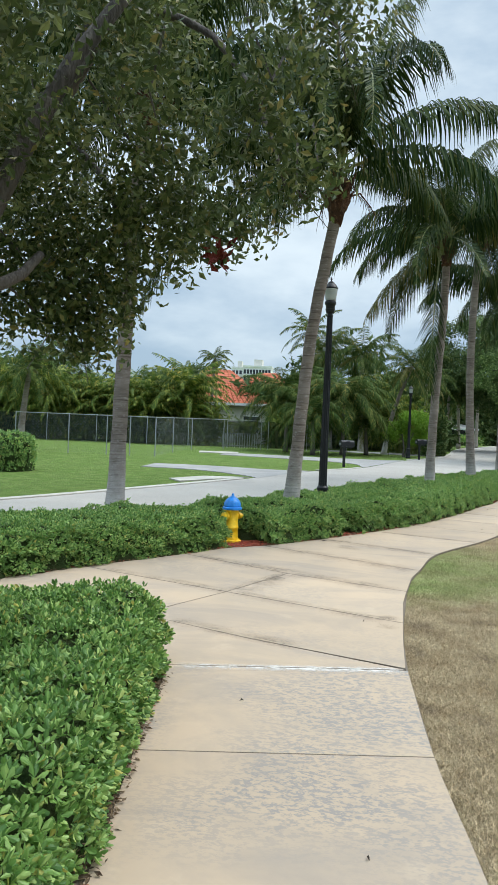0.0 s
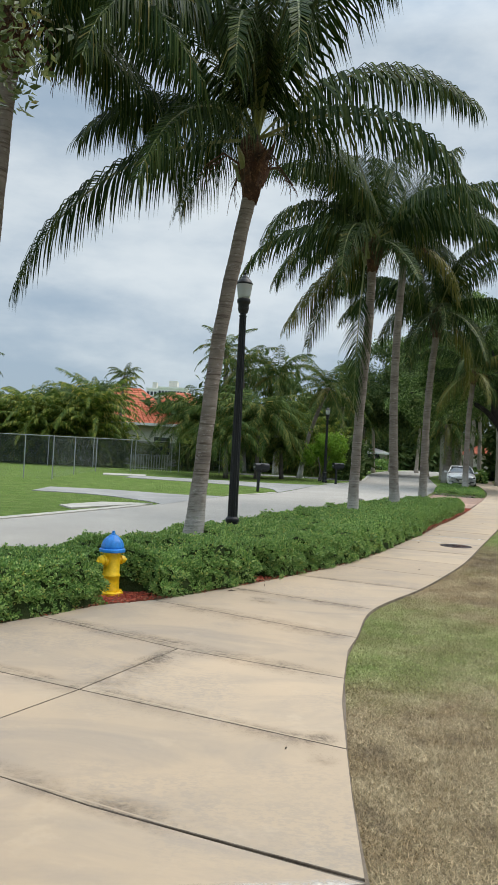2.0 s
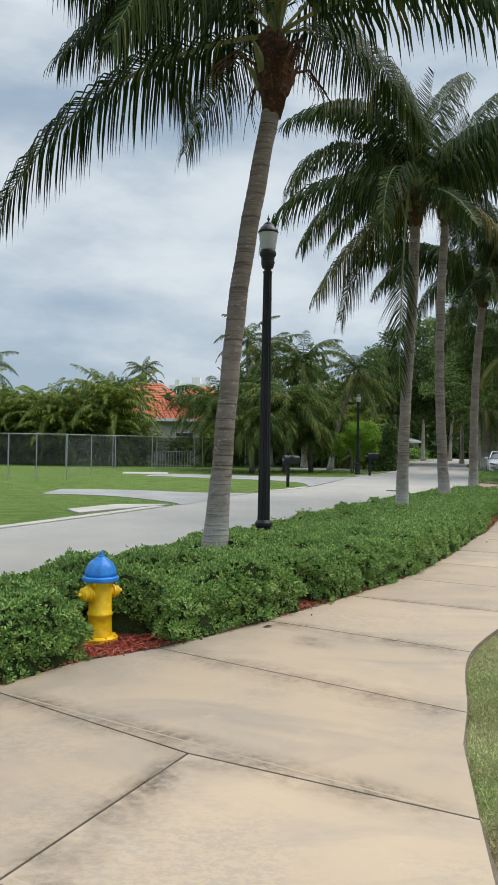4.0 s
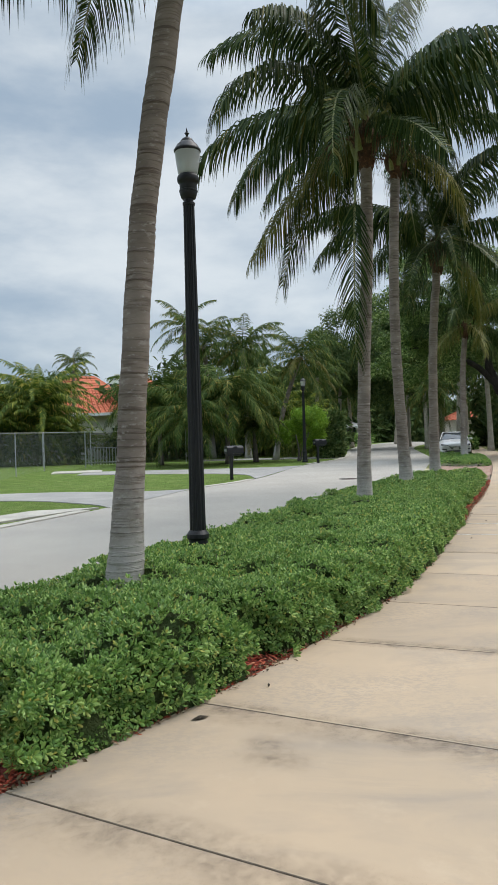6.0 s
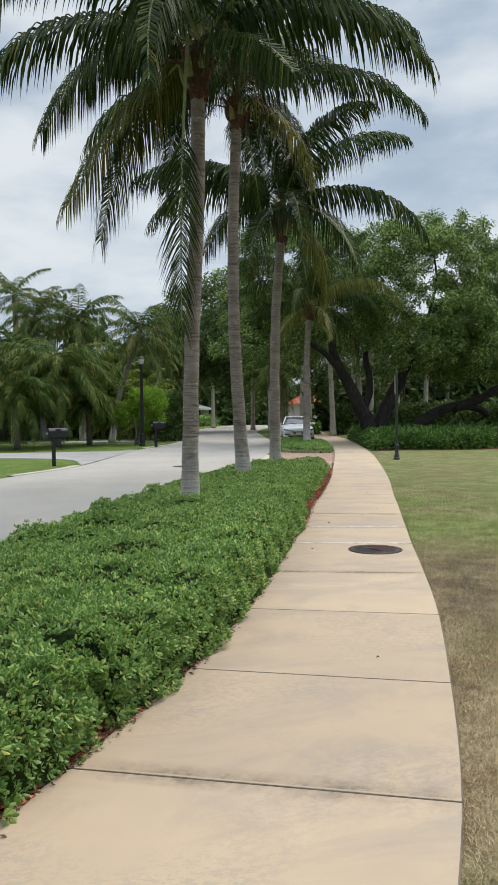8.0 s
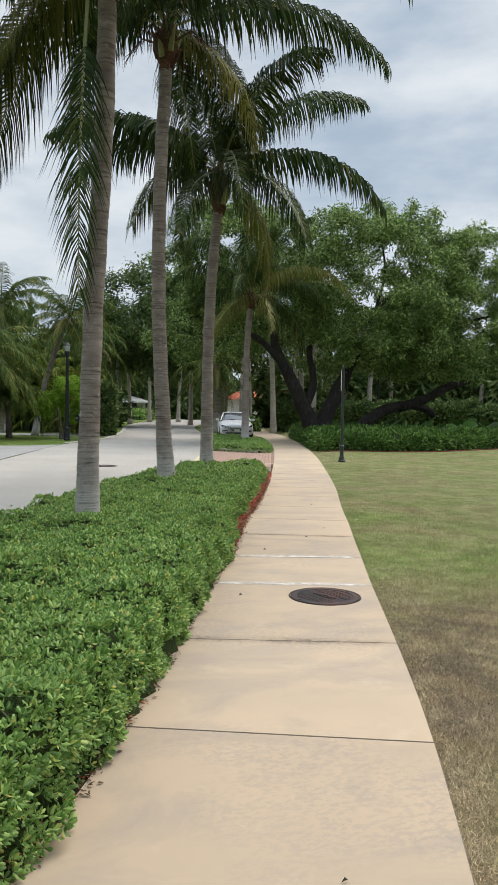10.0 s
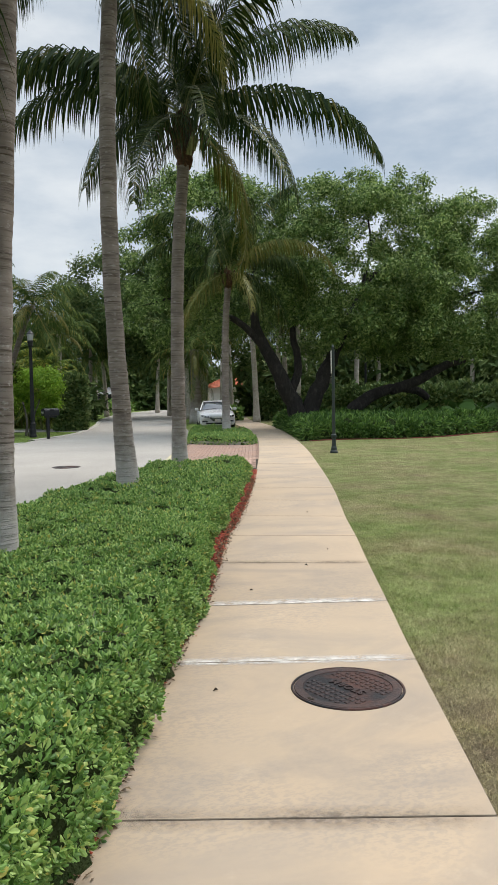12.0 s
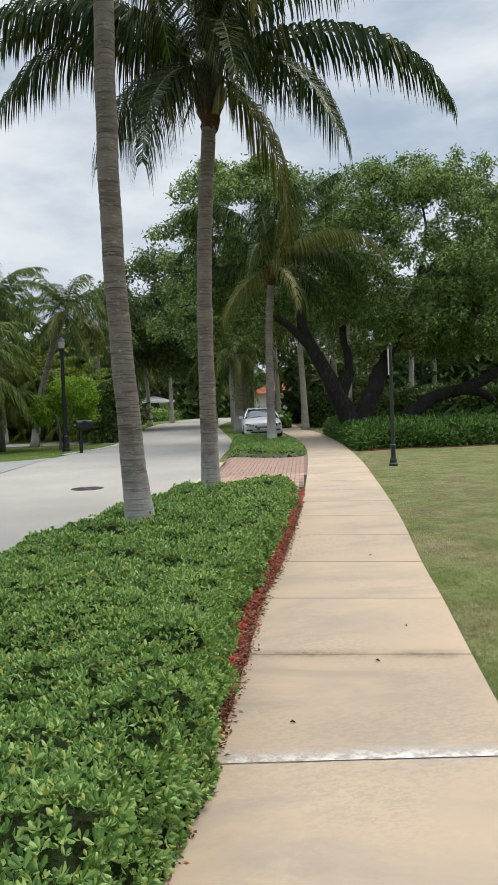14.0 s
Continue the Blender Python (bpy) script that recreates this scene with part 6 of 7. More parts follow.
def shade_tree():
    rng = np.random.default_rng(77)
    root = thing("shade_tree", Matrix.Translation((-1.5, 2.4, 0)), "broad-leaved shade tree whose leafy boughs hang over the path", "tree")
    o = np.array([-1.5, 2.4, 0])
    tr = [np.array(p) - o for p in ((-1.5, 2.4, 0), (-1.48, 2.45, 0.9), (-1.5, 2.6, 1.7), (-1.4, 2.8, 2.3))]
    bm = tube([tuple(p) for p in resample(smooth_line(tr, 0.1), 24)], [0.2 + 0.1 * math.exp(-i / 3) for i in range(24)], 14)
    part("trunk", bm, BARK_GREY, root, smooth=True)
    L = lambda pts, a, b: limb(root, [np.array(p) - o for p in pts], a, b, BARK_GREY)
    L([(-1.4, 2.8, 2.2), (-1.0, 3.4, 2.6), (-0.45, 4.0, 3.05), (-0.15, 4.1, 3.5), (0.25, 4.1, 4.2), (0.6, 4.2, 5.2)], 0.13, 0.05)
    L([(-1.4, 2.8, 2.25), (-0.9, 3.6, 2.42), (-0.4, 4.2, 2.55), (0.1, 4.5, 2.9), (0.6, 4.6, 3.2)], 0.06, 0.02)
    L([(-1.4, 2.8, 2.3), (-0.8, 2.6, 3.2), (0.1, 2.6, 3.8), (1.0, 2.9, 3.9), (1.7, 3.2, 3.7)], 0.1, 0.02)
    L([(-1.4, 2.8, 2.3), (-1.5, 3.5, 3.4), (-1.4, 4.6, 4.4), (-1.0, 5.2, 5.4)], 0.1, 0.03)
    L([(-1.4, 2.8, 2.3), (-2.2, 2.4, 3.6), (-3.0, 1.8, 4.6)], 0.1, 0.03)
    L([(0.25, 4.1, 4.2), (0.9, 3.9, 3.9), (1.3, 3.6, 3.2), (1.4, 3.5, 2.9)], 0.03, 0.008)
    L([(-0.15, 4.1, 3.5), (0.3, 3.9, 3.1), (0.5, 3.8, 2.6), (0.5, 3.8, 2.2)], 0.025, 0.006)
    L([(-0.06, 2.9, 2.24), (0.12, 3.0, 2.73), (0.23, 3.1, 3.05), (0.42, 3.2, 3.47), (0.6, 3.3, 3.81)], 0.058, 0.036)
    L([(-0.06, 2.9, 2.24), (0.13, 3.0, 2.3), (0.2, 3.1, 2.37), (0.25, 3.2, 2.49)], 0.04, 0.02)
    L([(-1.4, 2.8, 2.3), (-0.06, 2.9, 2.24)], 0.1, 0.058)
    blobs = []
    while len(blobs) < 150:
        x, y, z = rng.uniform(-3.6, 1.75), rng.uniform(1.2, 5.6), rng.uniform(2.3, 5.6)
        # the crown's underside climbs towards the path and the far side
        low = 2.75 + 0.28 * max(0, x + 0.2) + 0.12 * max(0, y - 3.8)
        if ((x + 1.0) / 3.0) ** 2 + ((y - 3.4) / 2.5) ** 2 + ((z - 3.4) / 2.4) ** 2 > 1 or z < low:
            continue
        blobs.append((x, y, z, rng.uniform(0.2, 0.36)))
    # boughs that hang lower
    for x, y, z, r in ((1.1, 3.25, 2.62, 0.16), (1.2, 3.4, 2.75, 0.2), (0.95, 3.5, 2.75, 0.2), (0.7, 3.6, 2.65, 0.26), (0.4, 3.7, 2.5, 0.26), (0.3, 3.75, 2.3, 0.22), (0.25, 3.8, 2.15, 0.15), (0.05, 3.8, 2.35, 0.2), (-0.2, 3.9, 2.45, 0.2), (-0.3, 4.0, 2.3, 0.16), (0.55, 3.6, 2.35, 0.15), (1.55, 3.6, 3.05, 0.2), (1.45, 3.5, 2.9, 0.12), (-0.5, 3.9, 2.6, 0.25), (0.2, 3.7, 2.42, 0.24), (0.35, 3.85, 2.2, 0.2), (0.1, 3.75, 2.2, 0.18), (-0.1, 3.8, 2.6, 0.26), (0.6, 3.7, 2.8, 0.28), (0.3, 3.8, 2.75, 0.28), (0.1, 3.7, 2.65, 0.25), (0.75, 3.5, 2.9, 0.25), (1.25, 3.3, 3.1, 0.25)):
        blobs.append((x, y, z, r))
    v, t = leaf_blobs(np.array(blobs) - np.array([*o, 0]), 540, 0.052, rng, 0.5, 1.15, WIDE_LEAF_V)
    tagged(part_me("crown", mesh_np("crown", v, t), SHADE_LEAF, root), kind="stuff")
    tw = bmesh.new()
    for k in range(60):
        x, y, z, r = blobs[rng.integers(len(blobs))]
        p = Vector((x, y, z)) - Vector(o)
        q = p + Vector((rng.uniform(-0.3, 0.3), rng.uniform(-0.3, 0.3), -rng.uniform(0.1, 0.35)))
        tube([p + Vector((rng.uniform(-0.4, 0.1), rng.uniform(-0.3, 0.3), 0.3)), p, q], [0.008, 0.006, 0.002], 4, tw)
    tagged(part("twig", tw, BARK_GREY, root), kind="stuff")
    v, t = leaf_blobs([(1.11 - o[0], 3.23 - o[1], 2.5, 0.06)], 40, 0.07, rng, 0.8)
    part_me("dead_leaf", mesh_np("dead_leaf", v, t), MULCH, root, "cluster of dead red-brown leaves")


shade_tree()


def broad_tree(name, base, blobs, limbs, per_blob, size, leaf, bark, label, seed, flat=0.8):
    rng = np.random.default_rng(seed)
    o = np.array([base[0], base[1], gz(base[1])])
    root = thing(name, Matrix.Translation(o), label, "tree")
    for i, (pts, a, b) in enumerate(limbs):
        limb(root, [np.array(p) - o for p in pts], a, b, bark, 12)
    v, t = leaf_blobs(np.array(blobs) - np.array([*o, 0]), per_blob, size, rng, 0.1, flat)
    tagged(part_me("crown", mesh_np("crown", v, t), leaf, root), kind="stuff")
    return root


def crown_blobs(c, rad, n, r, rng, floor=-9, gaps=0.0):
    """Clumps spread through the outer part of an ellipsoid."""
    out = []
    while len(out) < n:
        d = rng.normal(size=3)
        d /= np.linalg.norm(d)
        q = rng.uniform(0.35, 1) ** 0.5
        p = np.array(c) + d * np.array(rad) * q
        if p[2] < floor or noise.noise(Vector(p * 0.35)) < gaps - 0.35:
            continue
        out.append((*p, rng.uniform(*r)))
    return out


rng0 = np.random.default_rng(5)
g44 = gz(44)
oak_blobs = (crown_blobs((20.5, 45, 7.4), (6.3, 4.5, 4.4), 300, (0.3, 0.75), rng0, 3.7, -0.1) + crown_blobs((26, 45.5, 6.8), (5, 4, 4.3), 150, (0.3, 0.75), rng0, 3.6, -0.1)
             + crown_blobs((13.0, 45.5, 8.0), (3.6, 3.5, 3.6), 125, (0.3, 0.7), rng0, 4.4, 0.05) + crown_blobs((10.5, 45.5, 5.6), (1.7, 2, 1.6), 22, (0.3, 0.6), rng0, 3.8, 0.0)
             + crown_blobs((22.5, 42.3, 5.0), (5, 2, 1.6), 75, (0.3, 0.65), rng0, 3.4, 0.1))
oak_limbs = [
    ([(16.75, 44, g44 - 0.1), (16.3, 44, 1.6), (15.6, 44, 3.0), (14.9, 44.2, 4.6), (14.6, 44.5, 6.5)], 0.42, 0.12),
    ([(16.95, 44, g44 - 0.1), (17.2, 44, 1.5), (17.9, 44.1, 2.9), (18.8, 44.4, 4.4), (20.0, 45, 6.2), (21.0, 45, 7.6)], 0.42, 0.08),
    ([(16.2, 44, 1.9), (16.7, 44.2, 3.2), (16.5, 44.4, 4.6), (17.0, 44.8, 6.5), (17.4, 45, 8.0)], 0.2, 0.05),
    ([(18.6, 44.0, 0.5), (19.2, 43.9, 1.35), (20.3, 43.9, 1.95), (21.4, 43.9, 2.15), (22.4, 44.0, 2.0), (22.9, 44.1, 1.7)], 0.32, 0.16),
    ([(20.9, 43.9, 2.05), (22.3, 43.9, 2.45), (23.6, 43.9, 3.1), (25.0, 44, 3.5), (26.2, 44.2, 4.3), (27.5, 44.5, 5.5)], 0.24, 0.1),
    ([(18.8, 44.4, 4.4), (21, 44, 5.2), (23.5, 44, 6.0), (26, 44, 6.6)], 0.14, 0.05),
    ([(15.6, 44.0, 3.3), (14.3, 44.3, 4.8), (12.8, 44.5, 5.7), (11.6, 44.8, 7.2), (11.2, 45, 9.0)], 0.17, 0.05),
    ([(14.8, 44.2, 5.0), (14.9, 44.5, 7.0), (14.2, 44.8, 9.4)], 0.13, 0.04),
    ([(12.8, 44.5, 5.7), (11.4, 44.6, 5.9), (10.2, 44.8, 5.6)], 0.09, 0.03),
    ([(20.0, 45, 6.2), (20.6, 45, 8.6), (20.2, 45, 10.8)], 0.08, 0.03),
]
broad_tree("spreading_oak", (16.75, 44), oak_blobs, oak_limbs, 330, 0.165, OAK_LEAF, BARK_OAK, "spreading dark-trunked tree with a low sweeping limb over the planting", 8)

r1 = np.random.default_rng(15)
broad_tree("dark_tree", (17.9, 66), crown_blobs((13.5, 66, 8.2), (5.2, 4.5, 4.0), 90, (0.7, 1.3), r1, 4.2, 0.15) + crown_blobs((18.5, 66, 8), (4, 4, 3.6), 45, (0.7, 1.2), r1, 4), [([(17.9, 66, 0.6), (17.5, 66, 3), (16, 66, 5.5), (13.5, 66, 8)], 0.35, 0.1), ([(17.6, 66, 3), (18.5, 66, 6), (19, 66, 9)], 0.2, 0.08)], 480, 0.28, WOODS, BARK_OAK, "dark leafy street tree arching over the road", 16)
r2 = np.random.default_rng(25)
broad_tree("round_shrub", (5.6, 47.4), crown_blobs((5.75, 47.4, 2.3), (1.35, 1.0, 1.1), 48, (0.25, 0.42), r2, 1.2), [([(5.6, 47.4, 0.35), (5.65, 47.4, 1.0), (5.5, 47.4, 1.8)], 0.06, 0.03), ([(5.7, 47.4, 0.35), (5.9, 47.4, 1.1), (6.2, 47.4, 1.9)], 0.05, 0.02)], 260, 0.13, LIME_LEAF, BARK_GREY, "round lime-green shrub tree on the verge", 26)
r3 = np.random.default_rng(35)
for x, y, h, s in ((-14, 74, 5.2, 5), (-2, 84, 5.0, 4), (4.5, 78, 5.2, 3.2)):
    broad_tree("dark_tree", (x, y), crown_blobs((x, y, h), (s, 3.5, h * 0.42), 50, (0.7, 1.3), r3, 2), [([(x, y, gz(y)), (x + 0.2, y, 2.5), (x, y, h)], 0.3, 0.1)], 300, 0.34, WOODS, BARK_OAK, "dense dark tree behind the houses", int(x) + 90)
LEFT_BOX = [(-13.5, 22.4), (-8.3, 22.3), (-8.0, 23.0), (-8.2, 23.7), (-13.5, 23.8)]
hedge("boxed_shrub", LEFT_BOX, 1.15, 130, 0.1, "clipped boxy green shrub on the far lawn", 51, HEDGE, wobble=0.08, round_edge=0.3)


# ---- palms across the road ----
def crown_mesh(name, count, L, leaf_len, width, leaflets, seed, levels, mat, hang=0.8):
    r = random.Random(seed)
    parts = []
    for i in range(count):
        f = (i + 0.5) / count
        e, d = levels[min(len(levels) - 1, int(f * len(levels)))]
        (rv, rt), (lv, lt) = frond_arrays(L * r.uniform(0.85, 1.1), e + r.uniform(-0.12, 0.12), d + r.uniform(-0.15, 0.15), leaflets, leaf_len, width, hang, seed * 50 + i, sway=r.uniform(-0.15, 0.15), coarse=True)
        a = i * 2.39996
        m = np.array([[math.cos(a), -math.sin(a), 0], [math.sin(a), math.cos(a), 0], [0, 0, 1]])
        parts += [(rv @ m.T, rt), (lv @ m.T, lt)]
    v, t = join(parts)
    me = mesh_np(name, v, t)
    me.materials.append(mat)
    return me


FAR_PALM = foliage("far_palm_leaflet", (0.026, 0.054, 0.013), (0.060, 0.105, 0.026), (0.19, 0.215, 0.055), 0.55, 0.24, (0.32, 0.24, 0.06), 0.05)
COCO_FAR = [crown_mesh("crown", 26, 3.4, 0.8, 0.05, 50, 60 + k, [(1.12, 1.5), (0.98, 1.75), (0.72, 1.85), (0.4, 1.8), (0.0, 1.5), (-0.45, 1.0), (-0.9, 0.5)], FAR_PALM, 0.95) for k in range(2)]
DATE = crown_mesh("crown", 40, 2.7, 0.62, 0.042, 48, 71, [(1.2, 1.7), (1.1, 2.0), (0.9, 2.2), (0.65, 2.3), (0.35, 2.0), (0.0, 1.6)], FAR_PALM, 0.85)
ROYAL = crown_mesh("crown", 15, 3.2, 0.8, 0.08, 40, 75, [(1.1, 1.2), (0.65, 1.5), (0.25, 1.5), (-0.2, 1.2)], FAR_PALM, 0.7)


def far_palm(name, label, base, top, r, crown, scale, old=0, seed=0, bark=BARK_PALM):
    o = Vector((base[0], base[1], gz(base[1])))
    root = thing(name, Matrix.Translation(o), label, "palm tree", "palms across the road")
    t = Vector(top) - o
    line = smooth_line([(0, 0, -0.05), (t.x * 0.25, t.y * 0.25, t.z * 0.4), (t.x * 0.7, t.y * 0.7, t.z * 0.8), tuple(t)], 0.3)
    n = len(line)
    part("trunk", tube([tuple(p) for p in line], [r * (1.15 - 0.35 * i / n) + r * 0.5 * math.exp(-i / 2) for i in range(n)], 10), bark, root, smooth=True)
    ob = part_me("crown", crown, None, root)
    ob.matrix_basis = Matrix.Translation(t) @ Matrix.Rotation(seed * 1.3, 4, "Z") @ Matrix.Scale(scale, 4)
    for k in range(old):
        f = part_me("frond", OLD_FROND, None, root, "yellowing old frond")
        f.matrix_basis = Matrix.Translation(t) @ Matrix.Rotation(seed + k * 2.2, 4, "Z") @ Matrix.Scale(scale * 0.9, 4)
    return root


far_palm("royal_palm", "tall royal palm standing behind the clump", (-0.6, 60), (-0.8, 60, 9.6), 0.2, ROYAL, 0.85, 0, 1)
far_palm("coconut_palm", "coconut palm with yellowing lower fronds behind the shrub", (4.6, 50.2), (6.2, 50.2, 6.2), 0.13, COCO_FAR[0], 0.92, 4, 2)
far_palm("coconut_palm", "dark coconut palm in the clump across the road", (3.2, 54), (3.0, 54, 7.2), 0.16, COCO_FAR[1], 1.0, 1, 3)
far_palm("coconut_palm", "dark coconut palm beside the royal palm", (1.0, 55.5), (0.6, 55.5, 7.6), 0.16, COCO_FAR[0], 1.0, 1, 4)
far_palm("date_palm", "bushy date palm with arching fronds by the fence", (1.9, 46.3), (1.9, 46.3, 3.5), 0.1, DATE, 1.45, 0, 5, bark=BARK_GREY)
far_palm("date_palm", "low date palm with arching fronds on the lawn", (0.2, 44.5), (0.1, 44.5, 2.4), 0.1, DATE, 1.15, 0, 6, bark=BARK_GREY)
far_palm("date_palm", "low date palm with arching fronds by the fence", (-1.6, 47.5), (-1.7, 47.5, 3.4), 0.1, DATE, 1.35, 0, 7, bark=BARK_GREY)
far_palm("date_palm", "small fan of palm fronds beside the shrub", (3.4, 47.9), (3.3, 47.9, 2.1), 0.1, DATE, 0.9, 1, 8, bark=BARK_GREY)
far_palm("coconut_palm", "bright young palm at the field's far end", (-14.0, 36), (-13.6, 36, 4.3), 0.15, COCO_FAR[1], 0.75, 0, 9)
far_palm("coconut_palm", "slim palm above the areca clumps", (-8.6, 60), (-8.4, 60, 7.2), 0.12, COCO_FAR[0], 0.5, 0, 10)
far_palm("coconut_palm", "coconut palm above the areca clumps", (-20, 58), (-19.5, 58, 7.0), 0.15, COCO_FAR[1], 0.9, 0, 11)
spots = [(8.0, 58, 5.6), (9.6, 74, 5.4), (11.0, 80, 6.2), (13.2, 82, 5.4), (17.6, 58.5, 7.5), (19.3, 62, 8.0), (17.0, 70, 7.0), (20.6, 57, 7.4), (22.4, 60, 7.6), (24.3, 58, 7.2), (19.8, 70, 6.8), (23.5, 68, 8.0), (26.5, 62, 7.8), (29, 60, 7.2), (32, 63, 7.6), (15.2, 78, 6.4), (18.2, 80, 6.2), (21.6, 76, 7.0), (28, 70, 8), (35, 58, 7), (18.4, 54.5, 6.5), (21.4, 55.6, 7.0), (25.6, 56.5, 7.2), (16.4, 62, 6.6), (18.6, 66.5, 7.0), (10.6, 66, 6.0), (12.6, 72, 6.0)]
for i, (x, y, h) in enumerate(spots):
    far_palm("coconut_palm", "slim palm in the grove beyond the road's bend", (x, y), (x + 0.3 * math.sin(i * 2.1), y, h), 0.15, COCO_FAR[i % 2], 0.8, i % 3 == 0, i + 12, PALE_BARK)
# the palm with red-brown leaf bases behind the island
far_palm("coconut_palm", "palm with shaggy rust-brown leaf bases behind the island", (15.2, 55.5), (15.1, 55.5, 4.6), 0.3, COCO_FAR[0], 1.0, 2, 40)

ARECA_MESH = [crown_mesh("crown", 30, 3.6, 0.64, 0.075, 40, 80 + k, [(1.25, 1.2), (1.15, 1.5), (1.0, 1.6), (0.85, 1.7), (0.5, 1.7), (0.1, 1.4)], ARECA, 0.9) for k in range(3)]


def areca(x, y, h, seed):
    r = random.Random(seed)
    o = Vector((x, y, gz(y)))
    root = thing("areca_palm", Matrix.Translation(o), "yellow-green areca palm clump in a tall screen", "palm clump", "areca screen")
    for k in range(7):
        a, d = r.uniform(0, 6.28), r.uniform(0.1, 0.6)
        p, q = Vector((d * math.cos(a), d * math.sin(a), -0.05)), Vector((1.8 * d * math.cos(a), 1.8 * d * math.sin(a), h * 0.5))
        part("cane", tube([p, (p + q) / 2, q], [0.05, 0.045, 0.035], 6), RACHIS, root)
    for k, (hh, s) in enumerate(((0.52, 1.0), (0.3, 0.95), (0.12, 0.8))):
        ob = part_me("crown", ARECA_MESH[(seed + k) % 3], None, root)
        ob.matrix_basis = Matrix.Translation((r.uniform(-0.4, 0.4), r.uniform(-0.3, 0.3), h * hh)) @ Matrix.Rotation(r.uniform(0, 6.28), 4, "Z") @ Matrix.Scale(s * h / 6.2, 4)


k = 0
for row_y, xs in ((52.4, np.arange(-34, -8.2, 1.75)), (54.2, np.arange(-33, -9, 2.1))):
    for x in xs:
        areca(float(x) + 0.4 * math.sin(k * 2.7), row_y + 0.4 * math.sin(k * 1.9), 5.6 + 0.7 * math.sin(k * 3.7) + 0.35 * math.sin(k), k)
        k += 1
for x, y, h in ((-5.2, 54, 2.2), (-7.2, 53, 3.2), (-1.4, 56, 5.6), (0.4, 58.5, 6.2), (2.4, 58, 6), (4.6, 57, 5.6), (6.4, 55.5, 4.6), (7.0, 52.5, 3.4), (-2.6, 53.5, 2.6)):
    areca(x, y, h, k)
    k += 1


# ---- far woods and underplanting ----
def woods():
    rng = np.random.default_rng(91)
    blobs = []
    lines = [[(-5, 63), (4, 61), (9, 64)], [(24, 66), (34, 60), (48, 55), (64, 48)], [(-80, 62), (-36, 66), (-14, 80), (6, 98), (24, 104)], [(20, 96), (30, 84), (40, 72), (60, 62), (90, 50)], [(8, 90), (22, 92), (30, 82)]]
    for ln in lines:
        c = smooth_line(ln, 2.2)
        for p in c:
            for q in range(3):
                blobs.append((p[0] + rng.uniform(-2, 2), p[1] + rng.uniform(-2, 2), gz(min(p[1], 100)) + rng.uniform(0.2, 1.8), rng.uniform(0.9, 1.4)))
            for q in range(6):
                blobs.append((p[0] + rng.uniform(-2, 2), p[1] + rng.uniform(-2, 2), 0.6 + rng.uniform(0.3, 5.5 + 1.5 * math.sin(p[0] * 0.4)), rng.uniform(1.0, 1.9)))
    v, t = leaf_blobs(blobs, 210, 0.7, rng)
    tagged(part_me("woods", mesh_np("woods", v, t), WOODS), "dark leafy woods closing off the distance", "woods", kind="stuff")


woods()
hedge("far_hedge", [(19.5, 57), (26, 52), (36, 49), (44, 49), (44, 51), (36, 51.5), (27, 54), (21, 58.5)], 1.7, 26, 0.38, "tall dark hedge behind the spreading tree", 61, WOODS, wobble=0.2, round_edge=0.4)
hedge("verge_hedge", [(9.5, 71), (13.5, 82.5), (20, 93), (19, 94), (11.5, 84), (8.4, 72)], 0.8, 20, 0.4, "low dark hedge along the far verge", 62, HEDGE, wobble=0.15)
hedge("verge_hedge", [(17.2, 60), (18.2, 57), (20.5, 66), (23, 74), (22, 75.5), (20.6, 74)], 0.6, 20, 0.35, "low dark hedge beside the road's bend", 63, HEDGE, wobble=0.15)
hedge("far_bush", [(7.2, 50.2), (8.3, 50.4), (8.6, 51.2), (7.3, 51.3)], 2.6, 60, 0.3, "dark bush behind the lime shrub", 64, WOODS, wobble=0.2, round_edge=0.6)


def bold_leaf_plant(x, y, s, seed):
    rng = np.random.default_rng(seed)
    root = thing("philodendron", Matrix.Translation((x, y, gz(y))), "big-leaved dark green philodendron in the border", "plant", "big-leaved plants")
    for i in range(9):
        a = i * 2.4 + seed
        el = rng.uniform(0.5, 1.1)
        ln = s * rng.uniform(0.7, 1.1)
        tip = Vector((math.cos(a) * math.cos(el), math.sin(a) * math.cos(el), math.sin(el))) * ln
        part("stalk", tube([(0, 0, 0), tuple(tip * 0.6 + Vector((0, 0, 0.1))), tuple(tip)], [0.02, 0.015, 0.01], 5), RACHIS, root)
        d = Vector((math.cos(a), math.sin(a), -0.7)).normalized()
        sd = Vector((-math.sin(a), math.cos(a), 0))
        bm = bmesh.new()
        mid = [bm.verts.new(tip + d * (u * 0.62 * s)) for u in (-0.15, 0.2, 0.55, 1.0)]
        for sgn in (1, -1):
            e = [bm.verts.new(tip + d * (u * 0.62 * s) + sd * (sgn * w * s) + Vector((0, 0, -0.05 * s))) for u, w in ((-0.25, 0.14), (0.15, 0.27), (0.5, 0.2), (0.97, 0.02))]
            for q in range(3):
                bm.faces.new((mid[q], mid[q + 1], e[q + 1], e[q]))
        part("leaf", bm, GROUND_PLANT, root, smooth=True)


for i, (x, y) in enumerate(((22.5, 42.6), (23.6, 42.2), (24.6, 43.0), (25.8, 42.6), (23.2, 43.6), (27, 43.4), (21.3, 43.2))):
    bold_leaf_plant(x, y, 1.3, 300 + i)

